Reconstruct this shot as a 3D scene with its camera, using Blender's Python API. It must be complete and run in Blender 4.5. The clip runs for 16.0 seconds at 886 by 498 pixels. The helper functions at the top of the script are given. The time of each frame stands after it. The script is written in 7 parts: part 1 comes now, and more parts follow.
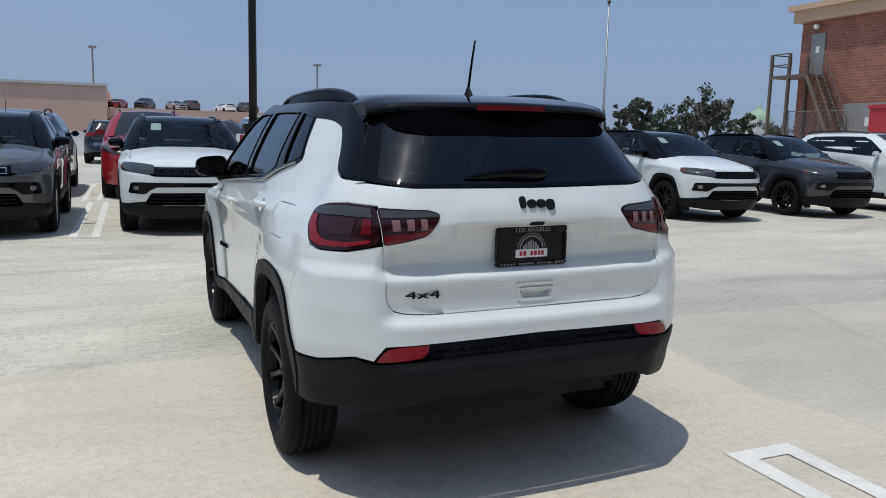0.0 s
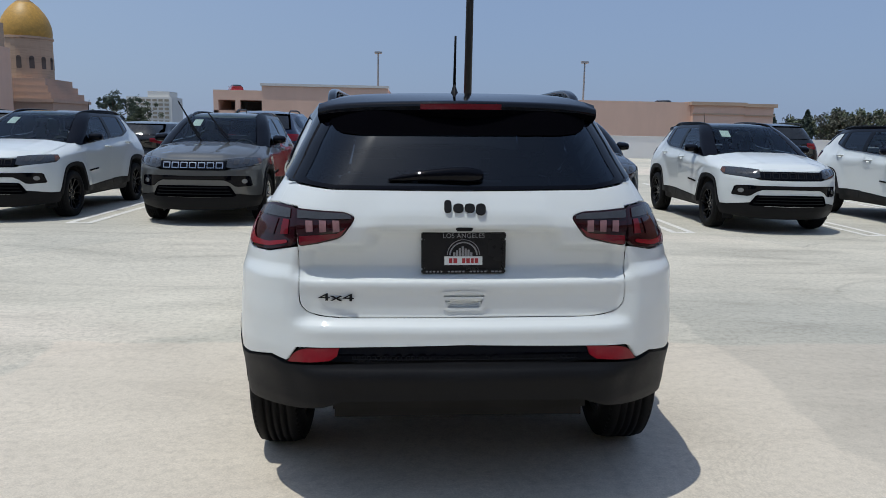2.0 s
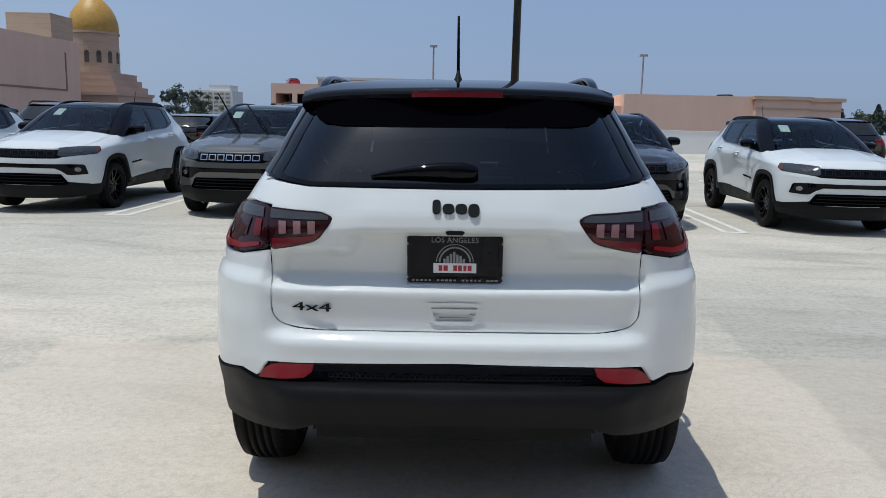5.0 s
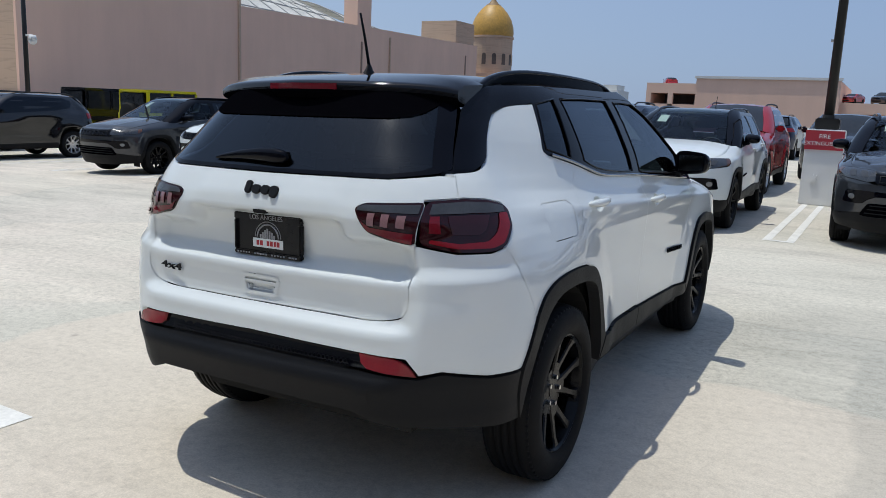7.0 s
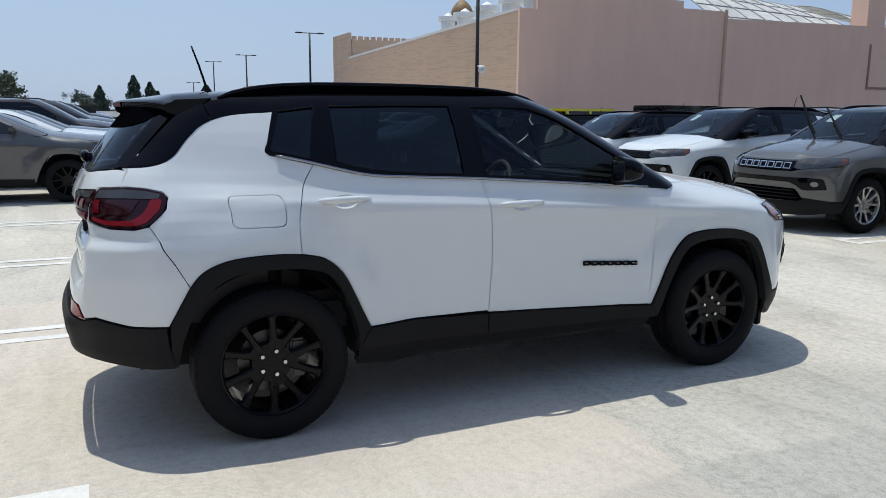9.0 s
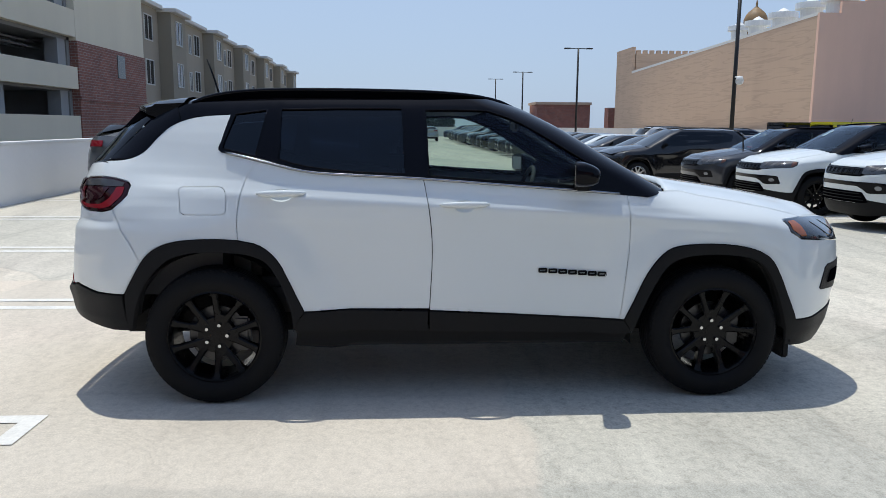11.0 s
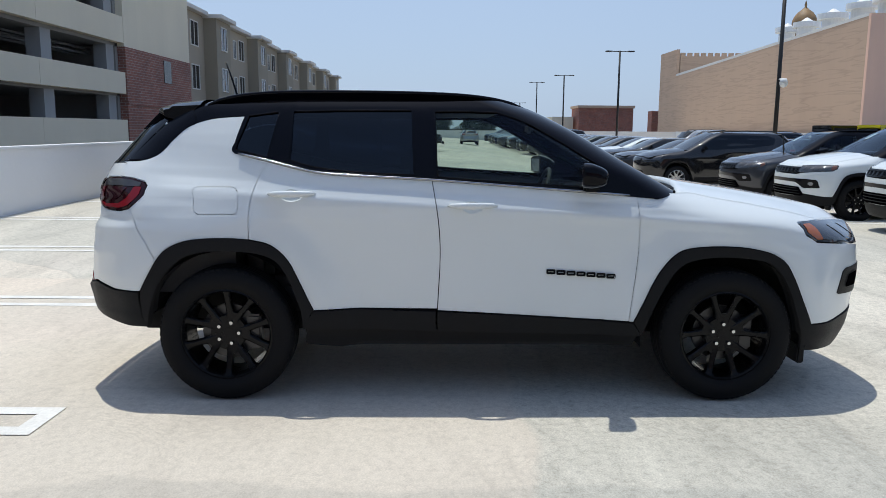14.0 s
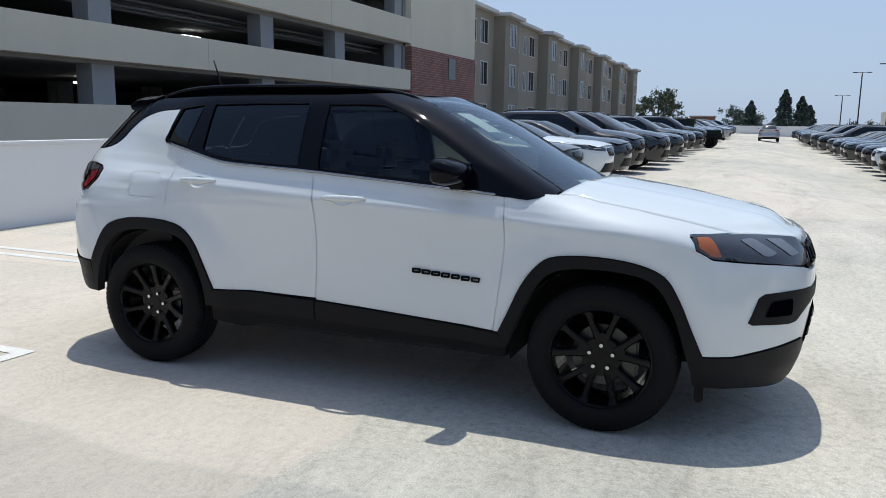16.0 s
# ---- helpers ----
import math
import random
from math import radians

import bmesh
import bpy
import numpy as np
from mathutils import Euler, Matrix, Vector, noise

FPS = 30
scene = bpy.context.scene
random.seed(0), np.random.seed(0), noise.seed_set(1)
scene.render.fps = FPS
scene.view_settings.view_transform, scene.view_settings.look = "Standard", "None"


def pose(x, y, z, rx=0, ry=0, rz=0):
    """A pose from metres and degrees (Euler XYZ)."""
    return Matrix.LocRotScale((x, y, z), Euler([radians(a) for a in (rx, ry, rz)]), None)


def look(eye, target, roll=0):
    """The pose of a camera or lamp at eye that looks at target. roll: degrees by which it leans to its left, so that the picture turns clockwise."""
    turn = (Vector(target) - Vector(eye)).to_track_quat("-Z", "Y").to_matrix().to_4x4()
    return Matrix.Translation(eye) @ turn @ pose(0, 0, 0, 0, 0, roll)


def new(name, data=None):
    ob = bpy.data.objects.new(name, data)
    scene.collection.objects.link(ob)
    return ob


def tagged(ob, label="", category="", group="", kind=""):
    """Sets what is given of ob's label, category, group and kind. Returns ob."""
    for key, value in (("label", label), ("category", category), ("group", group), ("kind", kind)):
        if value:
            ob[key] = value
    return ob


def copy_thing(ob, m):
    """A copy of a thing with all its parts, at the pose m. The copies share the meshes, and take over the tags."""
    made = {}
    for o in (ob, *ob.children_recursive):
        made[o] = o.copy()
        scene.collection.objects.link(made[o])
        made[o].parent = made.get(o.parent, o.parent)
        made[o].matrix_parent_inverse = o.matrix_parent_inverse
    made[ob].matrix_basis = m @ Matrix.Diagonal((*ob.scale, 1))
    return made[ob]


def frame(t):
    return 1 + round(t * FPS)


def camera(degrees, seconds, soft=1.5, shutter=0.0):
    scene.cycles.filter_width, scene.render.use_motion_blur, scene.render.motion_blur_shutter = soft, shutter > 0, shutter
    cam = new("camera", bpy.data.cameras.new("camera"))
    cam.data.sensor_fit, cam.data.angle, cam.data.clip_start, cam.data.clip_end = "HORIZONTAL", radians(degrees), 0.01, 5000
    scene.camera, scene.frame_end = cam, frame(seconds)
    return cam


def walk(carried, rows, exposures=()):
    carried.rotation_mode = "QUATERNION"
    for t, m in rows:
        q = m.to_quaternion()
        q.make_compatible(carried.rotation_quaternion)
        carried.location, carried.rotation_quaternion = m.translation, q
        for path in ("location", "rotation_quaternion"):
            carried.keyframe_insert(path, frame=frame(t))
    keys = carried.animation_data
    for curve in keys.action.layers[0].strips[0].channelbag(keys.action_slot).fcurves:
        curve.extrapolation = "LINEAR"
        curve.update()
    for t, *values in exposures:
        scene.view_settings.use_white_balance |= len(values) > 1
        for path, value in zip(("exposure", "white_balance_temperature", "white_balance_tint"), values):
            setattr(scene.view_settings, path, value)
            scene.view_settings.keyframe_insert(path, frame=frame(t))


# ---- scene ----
cam = camera(59.9, 16.0, 0.72)
PATH = [
    (0, (-1.429, -3.402, 1.389), (-0.683, -1.568, 1.102), 1.44),
    (0.5, (-0.815, -3.586, 1.398), (-0.324, -1.668, 1.114), 1.52),
    (1, (-0.414, -3.545, 1.404), (-0.112, -1.590, 1.112), 1.31),
    (1.5, (-0.217, -3.559, 1.425), (-0.035, -1.588, 1.139), 1.30),
    (2, (-0.169, -3.556, 1.428), (-0.092, -1.582, 1.119), 1.20),
    (2.5, (-0.116, -3.529, 1.421), (-0.052, -1.554, 1.111), 1.29),
    (3, (-0.101, -3.368, 1.412), (-0.039, -1.394, 1.093), 1.29),
    (3.5, (-0.083, -3.253, 1.417), (-0.040, -1.278, 1.107), 1.18),
    (4, (-0.057, -3.243, 1.417), (-0.008, -1.269, 1.101), 1.18),
    (4.2, (-0.049, -3.242, 1.419), (-0.008, -1.268, 1.098), 1.18),
    (6.5, (1.145, -3.072, 1.422), (0.494, -1.214, 1.069), 2.33),
    (7, (1.895, -2.823, 1.453), (0.928, -1.110, 1.093), 2.41),
    (7.5, (2.637, -2.410, 1.449), (1.389, -0.890, 1.083), 2.00),
    (8, (3.316, -1.936, 1.457), (1.839, -0.639, 1.087), 1.49),
    (8.5, (3.879, -1.364, 1.478), (2.219, -0.310, 1.112), 1.02),
    (9, (4.256, -0.705, 1.490), (2.462, 0.106, 1.139), 0.45),
    (11.5, (4.805, 1.054, 1.428), (2.830, 1.117, 1.125), 0.48),
    (12, (4.821, 1.086, 1.427), (2.842, 1.147, 1.139), 0.39),
    (12.5, (4.818, 1.093, 1.430), (2.840, 1.158, 1.139), 0.39),
    (13, (4.816, 1.100, 1.427), (2.839, 1.153, 1.131), 0.20),
    (13.5, (4.823, 1.096, 1.430), (2.847, 1.160, 1.129), 0.22),
    (14, (4.813, 1.100, 1.426), (2.838, 1.108, 1.117), 0.43),
    (14.5, (4.788, 1.175, 1.434), (2.814, 1.095, 1.125), 0.75),
    (15, (4.811, 1.729, 1.469), (2.849, 1.503, 1.152), 0.97),
    (15.5, (4.622, 2.449, 1.473), (2.704, 1.996, 1.136), 0.79),
    (16, (4.339, 3.232, 1.441), (2.511, 2.491, 1.110), 0.77),
]
walk(cam, [(t, look(eye, target, roll)) for t, eye, target, roll in PATH],
     exposures=((0.0, -0.28, 6300, 6), (4.2, -0.25, 6300, 6), (7.0, -0.12, 6300, 6), (9.0, -0.02, 6300, 6), (11.5, 0.04, 6300, 6), (14.5, 0.04, 6300, 6), (16.0, 0.0, 6300, 6)))

# ---- world, sun, exposure ----
SUN_DIR = Vector((0.25, 0.10, -1.0)).normalized()
scene.view_settings.exposure = 0.0
world = bpy.data.worlds.new("sky")
scene.world = world
world.use_nodes = True
wn = world.node_tree.nodes
sky = wn.new("ShaderNodeTexSky")
sky.sky_type = "NISHITA"
sky.sun_disc = False
sky.sun_elevation = math.asin(-SUN_DIR.z)
sky.sun_rotation = math.atan2(-SUN_DIR.x, -SUN_DIR.y)
sky.altitude = 100
sky.air_density = 0.8
sky.dust_density = 1.5
sky.ozone_density = 6.0
wl = world.node_tree.links
way = wn.new("ShaderNodeTexCoord")
sep = wn.new("ShaderNodeSeparateXYZ")
wl.new(way.outputs["Generated"], sep.inputs[0])
towards = wn.new("ShaderNodeVectorMath")        # how far a direction lies on the sun's side
towards.operation = "DOT_PRODUCT"
wl.new(way.outputs["Generated"], towards.inputs[0])
towards.inputs[1].default_value = Vector((-SUN_DIR.x, -SUN_DIR.y, 0)).normalized()
sunside = wn.new("ShaderNodeMapRange")
wl.new(towards.outputs["Value"], sunside.inputs[0])
sunside.inputs[1].default_value, sunside.inputs[2].default_value = -0.45, 0.9
hazes = wn.new("ShaderNodeMix")                 # summer haze: lavender grey, brighter on the sun's side
hazes.data_type = "RGBA"
wl.new(sunside.outputs[0], hazes.inputs[0])
hazes.inputs[6].default_value = (1.58, 2.02, 3.02, 1)
hazes.inputs[7].default_value = (2.38, 2.84, 3.66, 1)
depth = wn.new("ShaderNodeMapRange")            # thickest at the horizon
wl.new(sep.outputs[2], depth.inputs[0])
depth.inputs[2].default_value = 0.8
depth.inputs[3].default_value, depth.inputs[4].default_value = 0.9, 0.4
haze = wn.new("ShaderNodeMix")
haze.data_type = "RGBA"
wl.new(depth.outputs[0], haze.inputs[0])
wl.new(sky.outputs[0], haze.inputs[6])
wl.new(hazes.outputs[2], haze.inputs[7])
wl.new(haze.outputs[2], wn["Background"].inputs[0])
wn["Background"].inputs[1].default_value = 0.19
sun_data = bpy.data.lights.new("sun", "SUN")
sun_data.energy, sun_data.angle, sun_data.color = 3.12, radians(0.53), (1.0, 0.95, 0.87)
sun = new("sun", sun_data)
sun.matrix_world = look((0, 0, 60), Vector((0, 0, 60)) + SUN_DIR)


# ---- materials ----
def nodes_of(name):
    m = bpy.data.materials.new(name)
    m.use_nodes = True
    nt = m.node_tree
    return m, nt, nt.nodes["Principled BSDF"]


def noise_node(nt, scale, detail=4.0, rough=0.55, vec=None, dist=0.0):
    n = nt.nodes.new("ShaderNodeTexNoise")
    n.inputs["Scale"].default_value = scale
    n.inputs["Detail"].default_value = detail
    n.inputs["Roughness"].default_value = rough
    n.inputs["Distortion"].default_value = dist
    if vec is not None:
        nt.links.new(vec, n.inputs["Vector"])
    return n


def ramp(nt, fac, stops):
    r = nt.nodes.new("ShaderNodeValToRGB")
    el = r.color_ramp.elements
    while len(el) < len(stops):
        el.new(0.5)
    for e, (p, c) in zip(el, stops):
        e.position = p
        e.color = (c, c, c, 1) if isinstance(c, (int, float)) else (*c, 1)
    nt.links.new(fac, r.inputs[0])
    return r


def mix(nt, fac, a, b, kind="MIX"):
    n = nt.nodes.new("ShaderNodeMix")
    n.data_type, n.blend_type = "RGBA", kind
    for sock, val in ((n.inputs[0], fac), (n.inputs[6], a), (n.inputs[7], b)):
        if isinstance(val, (int, float)):
            sock.default_value = val
        elif isinstance(val, tuple):
            sock.default_value = (*val, 1)
        else:
            nt.links.new(val, sock)
    return n.outputs[2]


def coords(nt, scale=(1, 1, 1), kind="Object"):
    tc = nt.nodes.new("ShaderNodeTexCoord")
    mp = nt.nodes.new("ShaderNodeMapping")
    mp.inputs["Scale"].default_value = scale
    nt.links.new(tc.outputs[kind], mp.inputs[0])
    return mp.outputs[0]


def world_pos(nt, scale=(1, 1, 1)):
    g = nt.nodes.new("ShaderNodeNewGeometry")
    mp = nt.nodes.new("ShaderNodeMapping")
    mp.inputs["Scale"].default_value = scale
    nt.links.new(g.outputs["Position"], mp.inputs[0])
    return mp.outputs[0]


def bump(nt, bsdf, height, strength, distance=0.01):
    b = nt.nodes.new("ShaderNodeBump")
    b.inputs["Strength"].default_value = strength
    b.inputs["Distance"].default_value = distance
    nt.links.new(height, b.inputs["Height"])
    nt.links.new(b.outputs[0], bsdf.inputs["Normal"])
    return b


def surface(name, color, rough=0.6, metal=0.0, vary=0.12, scale=6.0, bumps=0.0, bump_scale=80.0, spec=0.5, coat=0.0, rvar=0.07):
    """A plain surface with two scales of variation in colour and roughness."""
    m, nt, b = nodes_of(name)
    p = coords(nt)
    n1, n2 = noise_node(nt, scale, 5, 0.6, p), noise_node(nt, scale * 9, 3, 0.6, p)
    f = mix(nt, 0.35, n1.outputs[0], n2.outputs[0])
    lo = tuple(c * (1 - vary) for c in color)
    hi = tuple(min(1, c * (1 + vary)) for c in color)
    r = ramp(nt, f, ((0.3, lo), (0.7, hi)))
    nt.links.new(r.outputs[0], b.inputs["Base Color"])
    rr = ramp(nt, n1.outputs[0], ((0.3, max(0.02, rough - rvar)), (0.7, min(1, rough + rvar))))
    nt.links.new(rr.outputs[0], b.inputs["Roughness"])
    b.inputs["Metallic"].default_value = metal
    b.inputs["Specular IOR Level"].default_value = spec
    b.inputs["Coat Weight"].default_value = coat
    b.inputs["Coat Roughness"].default_value = 0.03
    if bumps:
        bump(nt, b, noise_node(nt, bump_scale, 3, 0.6, p).outputs[0], bumps, 0.004)
    return m


def concrete_deck():
    m, nt, b = nodes_of("deck_concrete")
    p = world_pos(nt)
    wob = noise_node(nt, 0.9, 3, 0.5, p)
    pv = nt.nodes.new("ShaderNodeVectorMath")
    pv.operation = "MULTIPLY_ADD"
    nt.links.new(wob.outputs[1], pv.inputs[0])
    pv.inputs[1].default_value = (0.5, 0.5, 0)
    nt.links.new(p, pv.inputs[2])
    big = noise_node(nt, 0.13, 4, 0.6, p, 0.8)
    mid = noise_node(nt, 0.9, 7, 0.68, world_pos(nt, (0.45, 1.5, 1)), 0.8)
    fine = noise_node(nt, 21, 6, 0.75, p)
    grit = noise_node(nt, 110, 3, 0.7, p)
    c1 = ramp(nt, big.outputs[0], ((0.34, (0.51, 0.485, 0.42)), (0.5, (0.59, 0.555, 0.475)), (0.66, (0.665, 0.60, 0.52))))
    c2 = ramp(nt, mid.outputs[0], ((0.28, 0.72), (0.46, 0.97), (0.55, 1.02), (0.75, 1.18)))
    c3 = ramp(nt, fine.outputs[0], ((0.28, 0.70), (0.5, 0.99), (0.72, 1.13)))
    c4 = ramp(nt, grit.outputs[0], ((0.3, 0.78), (0.7, 1.15)))
    col = mix(nt, 1.0, c1.outputs[0], c2.outputs[0], "MULTIPLY")
    col = mix(nt, 1.0, col, c3.outputs[0], "MULTIPLY")
    col = mix(nt, 1.0, col, c4.outputs[0], "MULTIPLY")
    # pours: neighbouring batches of a different tone with a wavy cold joint
    pour = nt.nodes.new("ShaderNodeTexVoronoi")
    pour.inputs["Scale"].default_value = 0.21
    nt.links.new(pv.outputs[0], pour.inputs["Vector"])
    tone = ramp(nt, pour.outputs["Color"], ((0.1, (0.91, 0.92, 0.925)), (0.5, (1.0, 0.995, 0.985)), (0.9, (1.07, 1.045, 1.025))))
    col = mix(nt, 1.0, col, tone.outputs[0], "MULTIPLY")
    edge = nt.nodes.new("ShaderNodeTexVoronoi")
    edge.feature = "DISTANCE_TO_EDGE"
    edge.inputs["Scale"].default_value = 0.21
    nt.links.new(pv.outputs[0], edge.inputs["Vector"])
    joint = ramp(nt, edge.outputs["Distance"], ((0.0, 0.80), (0.006, 1.0)))
    col = mix(nt, mix(nt, 1.0, ramp(nt, wob.outputs[0], ((0.42, 0.0), (0.6, 0.9))).outputs[0], (1.0, 1.0, 1.0), "MULTIPLY"), col, mix(nt, 1.0, col, joint.outputs[0], "MULTIPLY"))
    # small dark spots
    sp = nt.nodes.new("ShaderNodeTexVoronoi")
    sp.inputs["Scale"].default_value = 0.75
    nt.links.new(p, sp.inputs["Vector"])
    spot = ramp(nt, sp.outputs["Distance"], ((0.012, 0.35), (0.024, 1.0)))
    col = mix(nt, 0.8, col, mix(nt, 1.0, col, spot.outputs[0], "MULTIPLY"))
    # trowel arcs: rings round the swings of the float, worn away in part
    vc = nt.nodes.new("ShaderNodeTexVoronoi")
    vc.inputs["Scale"].default_value = 1.15
    nt.links.new(pv.outputs[0], vc.inputs["Vector"])
    wv = nt.nodes.new("ShaderNodeMath")
    wv.operation = "MULTIPLY_ADD"
    nt.links.new(vc.outputs["Distance"], wv.inputs[0])
    wv.inputs[1].default_value = 150.0
    jog = ramp(nt, noise_node(nt, 7, 3, 0.6, p).outputs[0], ((0.2, 0.0), (0.8, 1.0)))
    jm = nt.nodes.new("ShaderNodeMath")
    jm.operation = "MULTIPLY"
    nt.links.new(jog.outputs[0], jm.inputs[0])
    jm.inputs[1].default_value = 13.0
    nt.links.new(jm.outputs[0], wv.inputs[2])
    sn = nt.nodes.new("ShaderNodeMath")
    sn.operation = "SINE"
    nt.links.new(wv.outputs[0], sn.inputs[0])
    arcs = nt.nodes.new("ShaderNodeMath")
    arcs.operation = "MULTIPLY"
    nt.links.new(sn.outputs[0], arcs.inputs[0])
    am = ramp(nt, noise_node(nt, 1.1, 5, 0.65, p).outputs[0], ((0.46, 0.0), (0.64, 0.25)))
    nt.links.new(am.outputs[0], arcs.inputs[1])
    tint = ramp(nt, arcs.outputs[0], ((0.0, 1.015), (0.25, 0.90)))
    col = mix(nt, 1.0, col, tint.outputs[0], "MULTIPLY")
    # two later pours: a pale smooth one and a grey one beside it
    xyz = nt.nodes.new("ShaderNodeSeparateXYZ")
    nt.links.new(pv.outputs[0], xyz.inputs[0])

    def over(axis, limit, width):
        k = nt.nodes.new("ShaderNodeMapRange")
        nt.links.new(xyz.outputs[axis], k.inputs[0])
        k.inputs[1].default_value, k.inputs[2].default_value = limit, limit + width
        return k.outputs[0]

    def times(u, v):
        k = nt.nodes.new("ShaderNodeMath")
        k.operation = "MULTIPLY"
        nt.links.new(u, k.inputs[0])
        nt.links.new(v, k.inputs[1])
        return k.outputs[0]

    pale = times(over("X", -2.35, 0.06), over("Y", 1.80, -0.06))
    col = mix(nt, pale, col, mix(nt, 1.0, mix(nt, 0.35, col, (0.60, 0.545, 0.475)), (1.07, 1.035, 1.01), "MULTIPLY"))
    grey = times(times(over("X", 2.14, 0.05), over("Y", 3.2, -0.5)), over("Y", -0.9, 0.9))
    col = mix(nt, grey, col, mix(nt, 1.0, col, (0.86, 0.87, 0.88), "MULTIPLY"))
    nt.links.new(col, b.inputs["Base Color"])
    b.inputs["Roughness"].default_value = 0.85
    b.inputs["Specular IOR Level"].default_value = 0.1
    hsum = nt.nodes.new("ShaderNodeMath")
    hsum.operation = "MULTIPLY_ADD"
    nt.links.new(arcs.outputs[0], hsum.inputs[0])
    hsum.inputs[1].default_value = 0.35
    nt.links.new(fine.outputs[0], hsum.inputs[2])
    bump(nt, b, hsum.outputs[0], 0.5, 0.005)
    return m


def brick_mat(name, c1, c2, mortar):
    m, nt, b = nodes_of(name)
    g = nt.nodes.new("ShaderNodeNewGeometry")
    sep = nt.nodes.new("ShaderNodeSeparateXYZ")
    nt.links.new(g.outputs["Position"], sep.inputs[0])
    comb = nt.nodes.new("ShaderNodeCombineXYZ")
    ad = nt.nodes.new("ShaderNodeMath")
    nt.links.new(sep.outputs[0], ad.inputs[0])
    nt.links.new(sep.outputs[1], ad.inputs[1])
    nt.links.new(ad.outputs[0], comb.inputs[0])
    nt.links.new(sep.outputs[2], comb.inputs[1])
    br = nt.nodes.new("ShaderNodeTexBrick")
    br.inputs["Scale"].default_value = 1.0
    br.inputs["Brick Width"].default_value = 0.4
    br.inputs["Row Height"].default_value = 0.14
    br.inputs["Mortar Size"].default_value = 0.012
    br.inputs["Color1"].default_value = (*c1, 1)
    br.inputs["Color2"].default_value = (*c2, 1)
    br.inputs["Mortar"].default_value = (*mortar, 1)
    nt.links.new(comb.outputs[0], br.inputs["Vector"])
    n = noise_node(nt, 0.8, 5, 0.6, g.outputs["Position"])
    r = ramp(nt, n.outputs[0], ((0.3, 0.8), (0.7, 1.15)))
    nt.links.new(mix(nt, 1.0, br.outputs[0], r.outputs[0], "MULTIPLY"), b.inputs["Base Color"])
    b.inputs["Roughness"].default_value = 0.85
    bump(nt, b, br.outputs[1], -0.5, 0.01)
    return m


def stucco(name, color, vary=0.08, courses=0.0):
    m, nt, b = nodes_of(name)
    p = world_pos(nt)
    streak = noise_node(nt, 1.0, 5, 0.6, world_pos(nt, (0.5, 0.5, 0.08)))
    n = noise_node(nt, 0.12, 5, 0.6, p)
    f = mix(nt, 0.5, n.outputs[0], streak.outputs[0])
    r = ramp(nt, f, ((0.3, tuple(c * (1 - vary) for c in color)), (0.7, tuple(c * (1 + vary) for c in color))))
    nt.links.new(r.outputs[0], b.inputs["Base Color"])
    b.inputs["Roughness"].default_value = 0.9
    b.inputs["Specular IOR Level"].default_value = 0.25
    if courses:
        # uneven courses of the wall that show through the plaster
        lay = noise_node(nt, 1.0, 3, 0.6, world_pos(nt, (0.05, 0.05, 0.9)), 0.3)
        lr = ramp(nt, lay.outputs[0], ((0.40, 1.0), (0.445, 1.0 - courses), (0.47, 1.0), (0.56, 1.0), (0.585, 1.0 - courses), (0.61, 1.0)))
        nt.links.new(mix(nt, 1.0, r.outputs[0], lr.outputs[0], "MULTIPLY"), b.inputs["Base Color"])
    bump(nt, b, noise_node(nt, 8, 4, 0.6, p).outputs[0], 0.25, 0.02)
    return m


def tinted_glass(name, tint, gloss=0.02, index=1.36, dust=0.0):
    """Car glass: it lets a tinted part of the light through and mirrors by the angle."""
    m = bpy.data.materials.new(name)
    m.use_nodes = True
    nt = m.node_tree
    nt.nodes.remove(nt.nodes["Principled BSDF"])
    tr = nt.nodes.new("ShaderNodeBsdfTransparent")
    tr.inputs[0].default_value = (*tint, 1)
    gl = nt.nodes.new("ShaderNodeBsdfGlossy")
    gl.inputs["Roughness"].default_value = gloss
    gl.inputs["Color"].default_value = (0.82, 0.90, 1.0, 1)
    fr = nt.nodes.new("ShaderNodeFresnel")
    fr.inputs[0].default_value = index
    ms = nt.nodes.new("ShaderNodeMixShader")
    nt.links.new(fr.outputs[0], ms.inputs[0])
    nt.links.new(tr.outputs[0], ms.inputs[1])
    film_ = nt.nodes.new("ShaderNodeBsdfGlossy")          # a thin film of dust spreads the glint
    film_.inputs["Roughness"].default_value = 0.22
    both_ = nt.nodes.new("ShaderNodeMixShader")
    both_.inputs[0].default_value = dust
    nt.links.new(gl.outputs[0], both_.inputs[1])
    nt.links.new(film_.outputs[0], both_.inputs[2])
    nt.links.new(both_.outputs[0], ms.inputs[2])
    nt.links.new(ms.outputs[0], nt.nodes["Material Output"].inputs[0])
    return m


DECK = concrete_deck()
LINE = surface("line_paint", (0.70, 0.685, 0.64), 0.8, vary=0.2, scale=5.0, bumps=0.4)
PARAPET = stucco("parapet_paint", (0.74, 0.74, 0.73), 0.04)
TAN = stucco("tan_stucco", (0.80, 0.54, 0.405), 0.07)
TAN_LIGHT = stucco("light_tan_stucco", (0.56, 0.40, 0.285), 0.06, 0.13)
GARAGE = stucco("garage_stucco", (0.80, 0.72, 0.55), 0.06)
COLUMN = stucco("bare_column", (0.36, 0.36, 0.35), 0.08)
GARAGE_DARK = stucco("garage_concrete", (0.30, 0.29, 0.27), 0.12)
APT = stucco("apartment_stucco", (0.40, 0.345, 0.265), 0.06)
APT_PIER = stucco("apartment_pier", (0.34, 0.30, 0.23), 0.06)
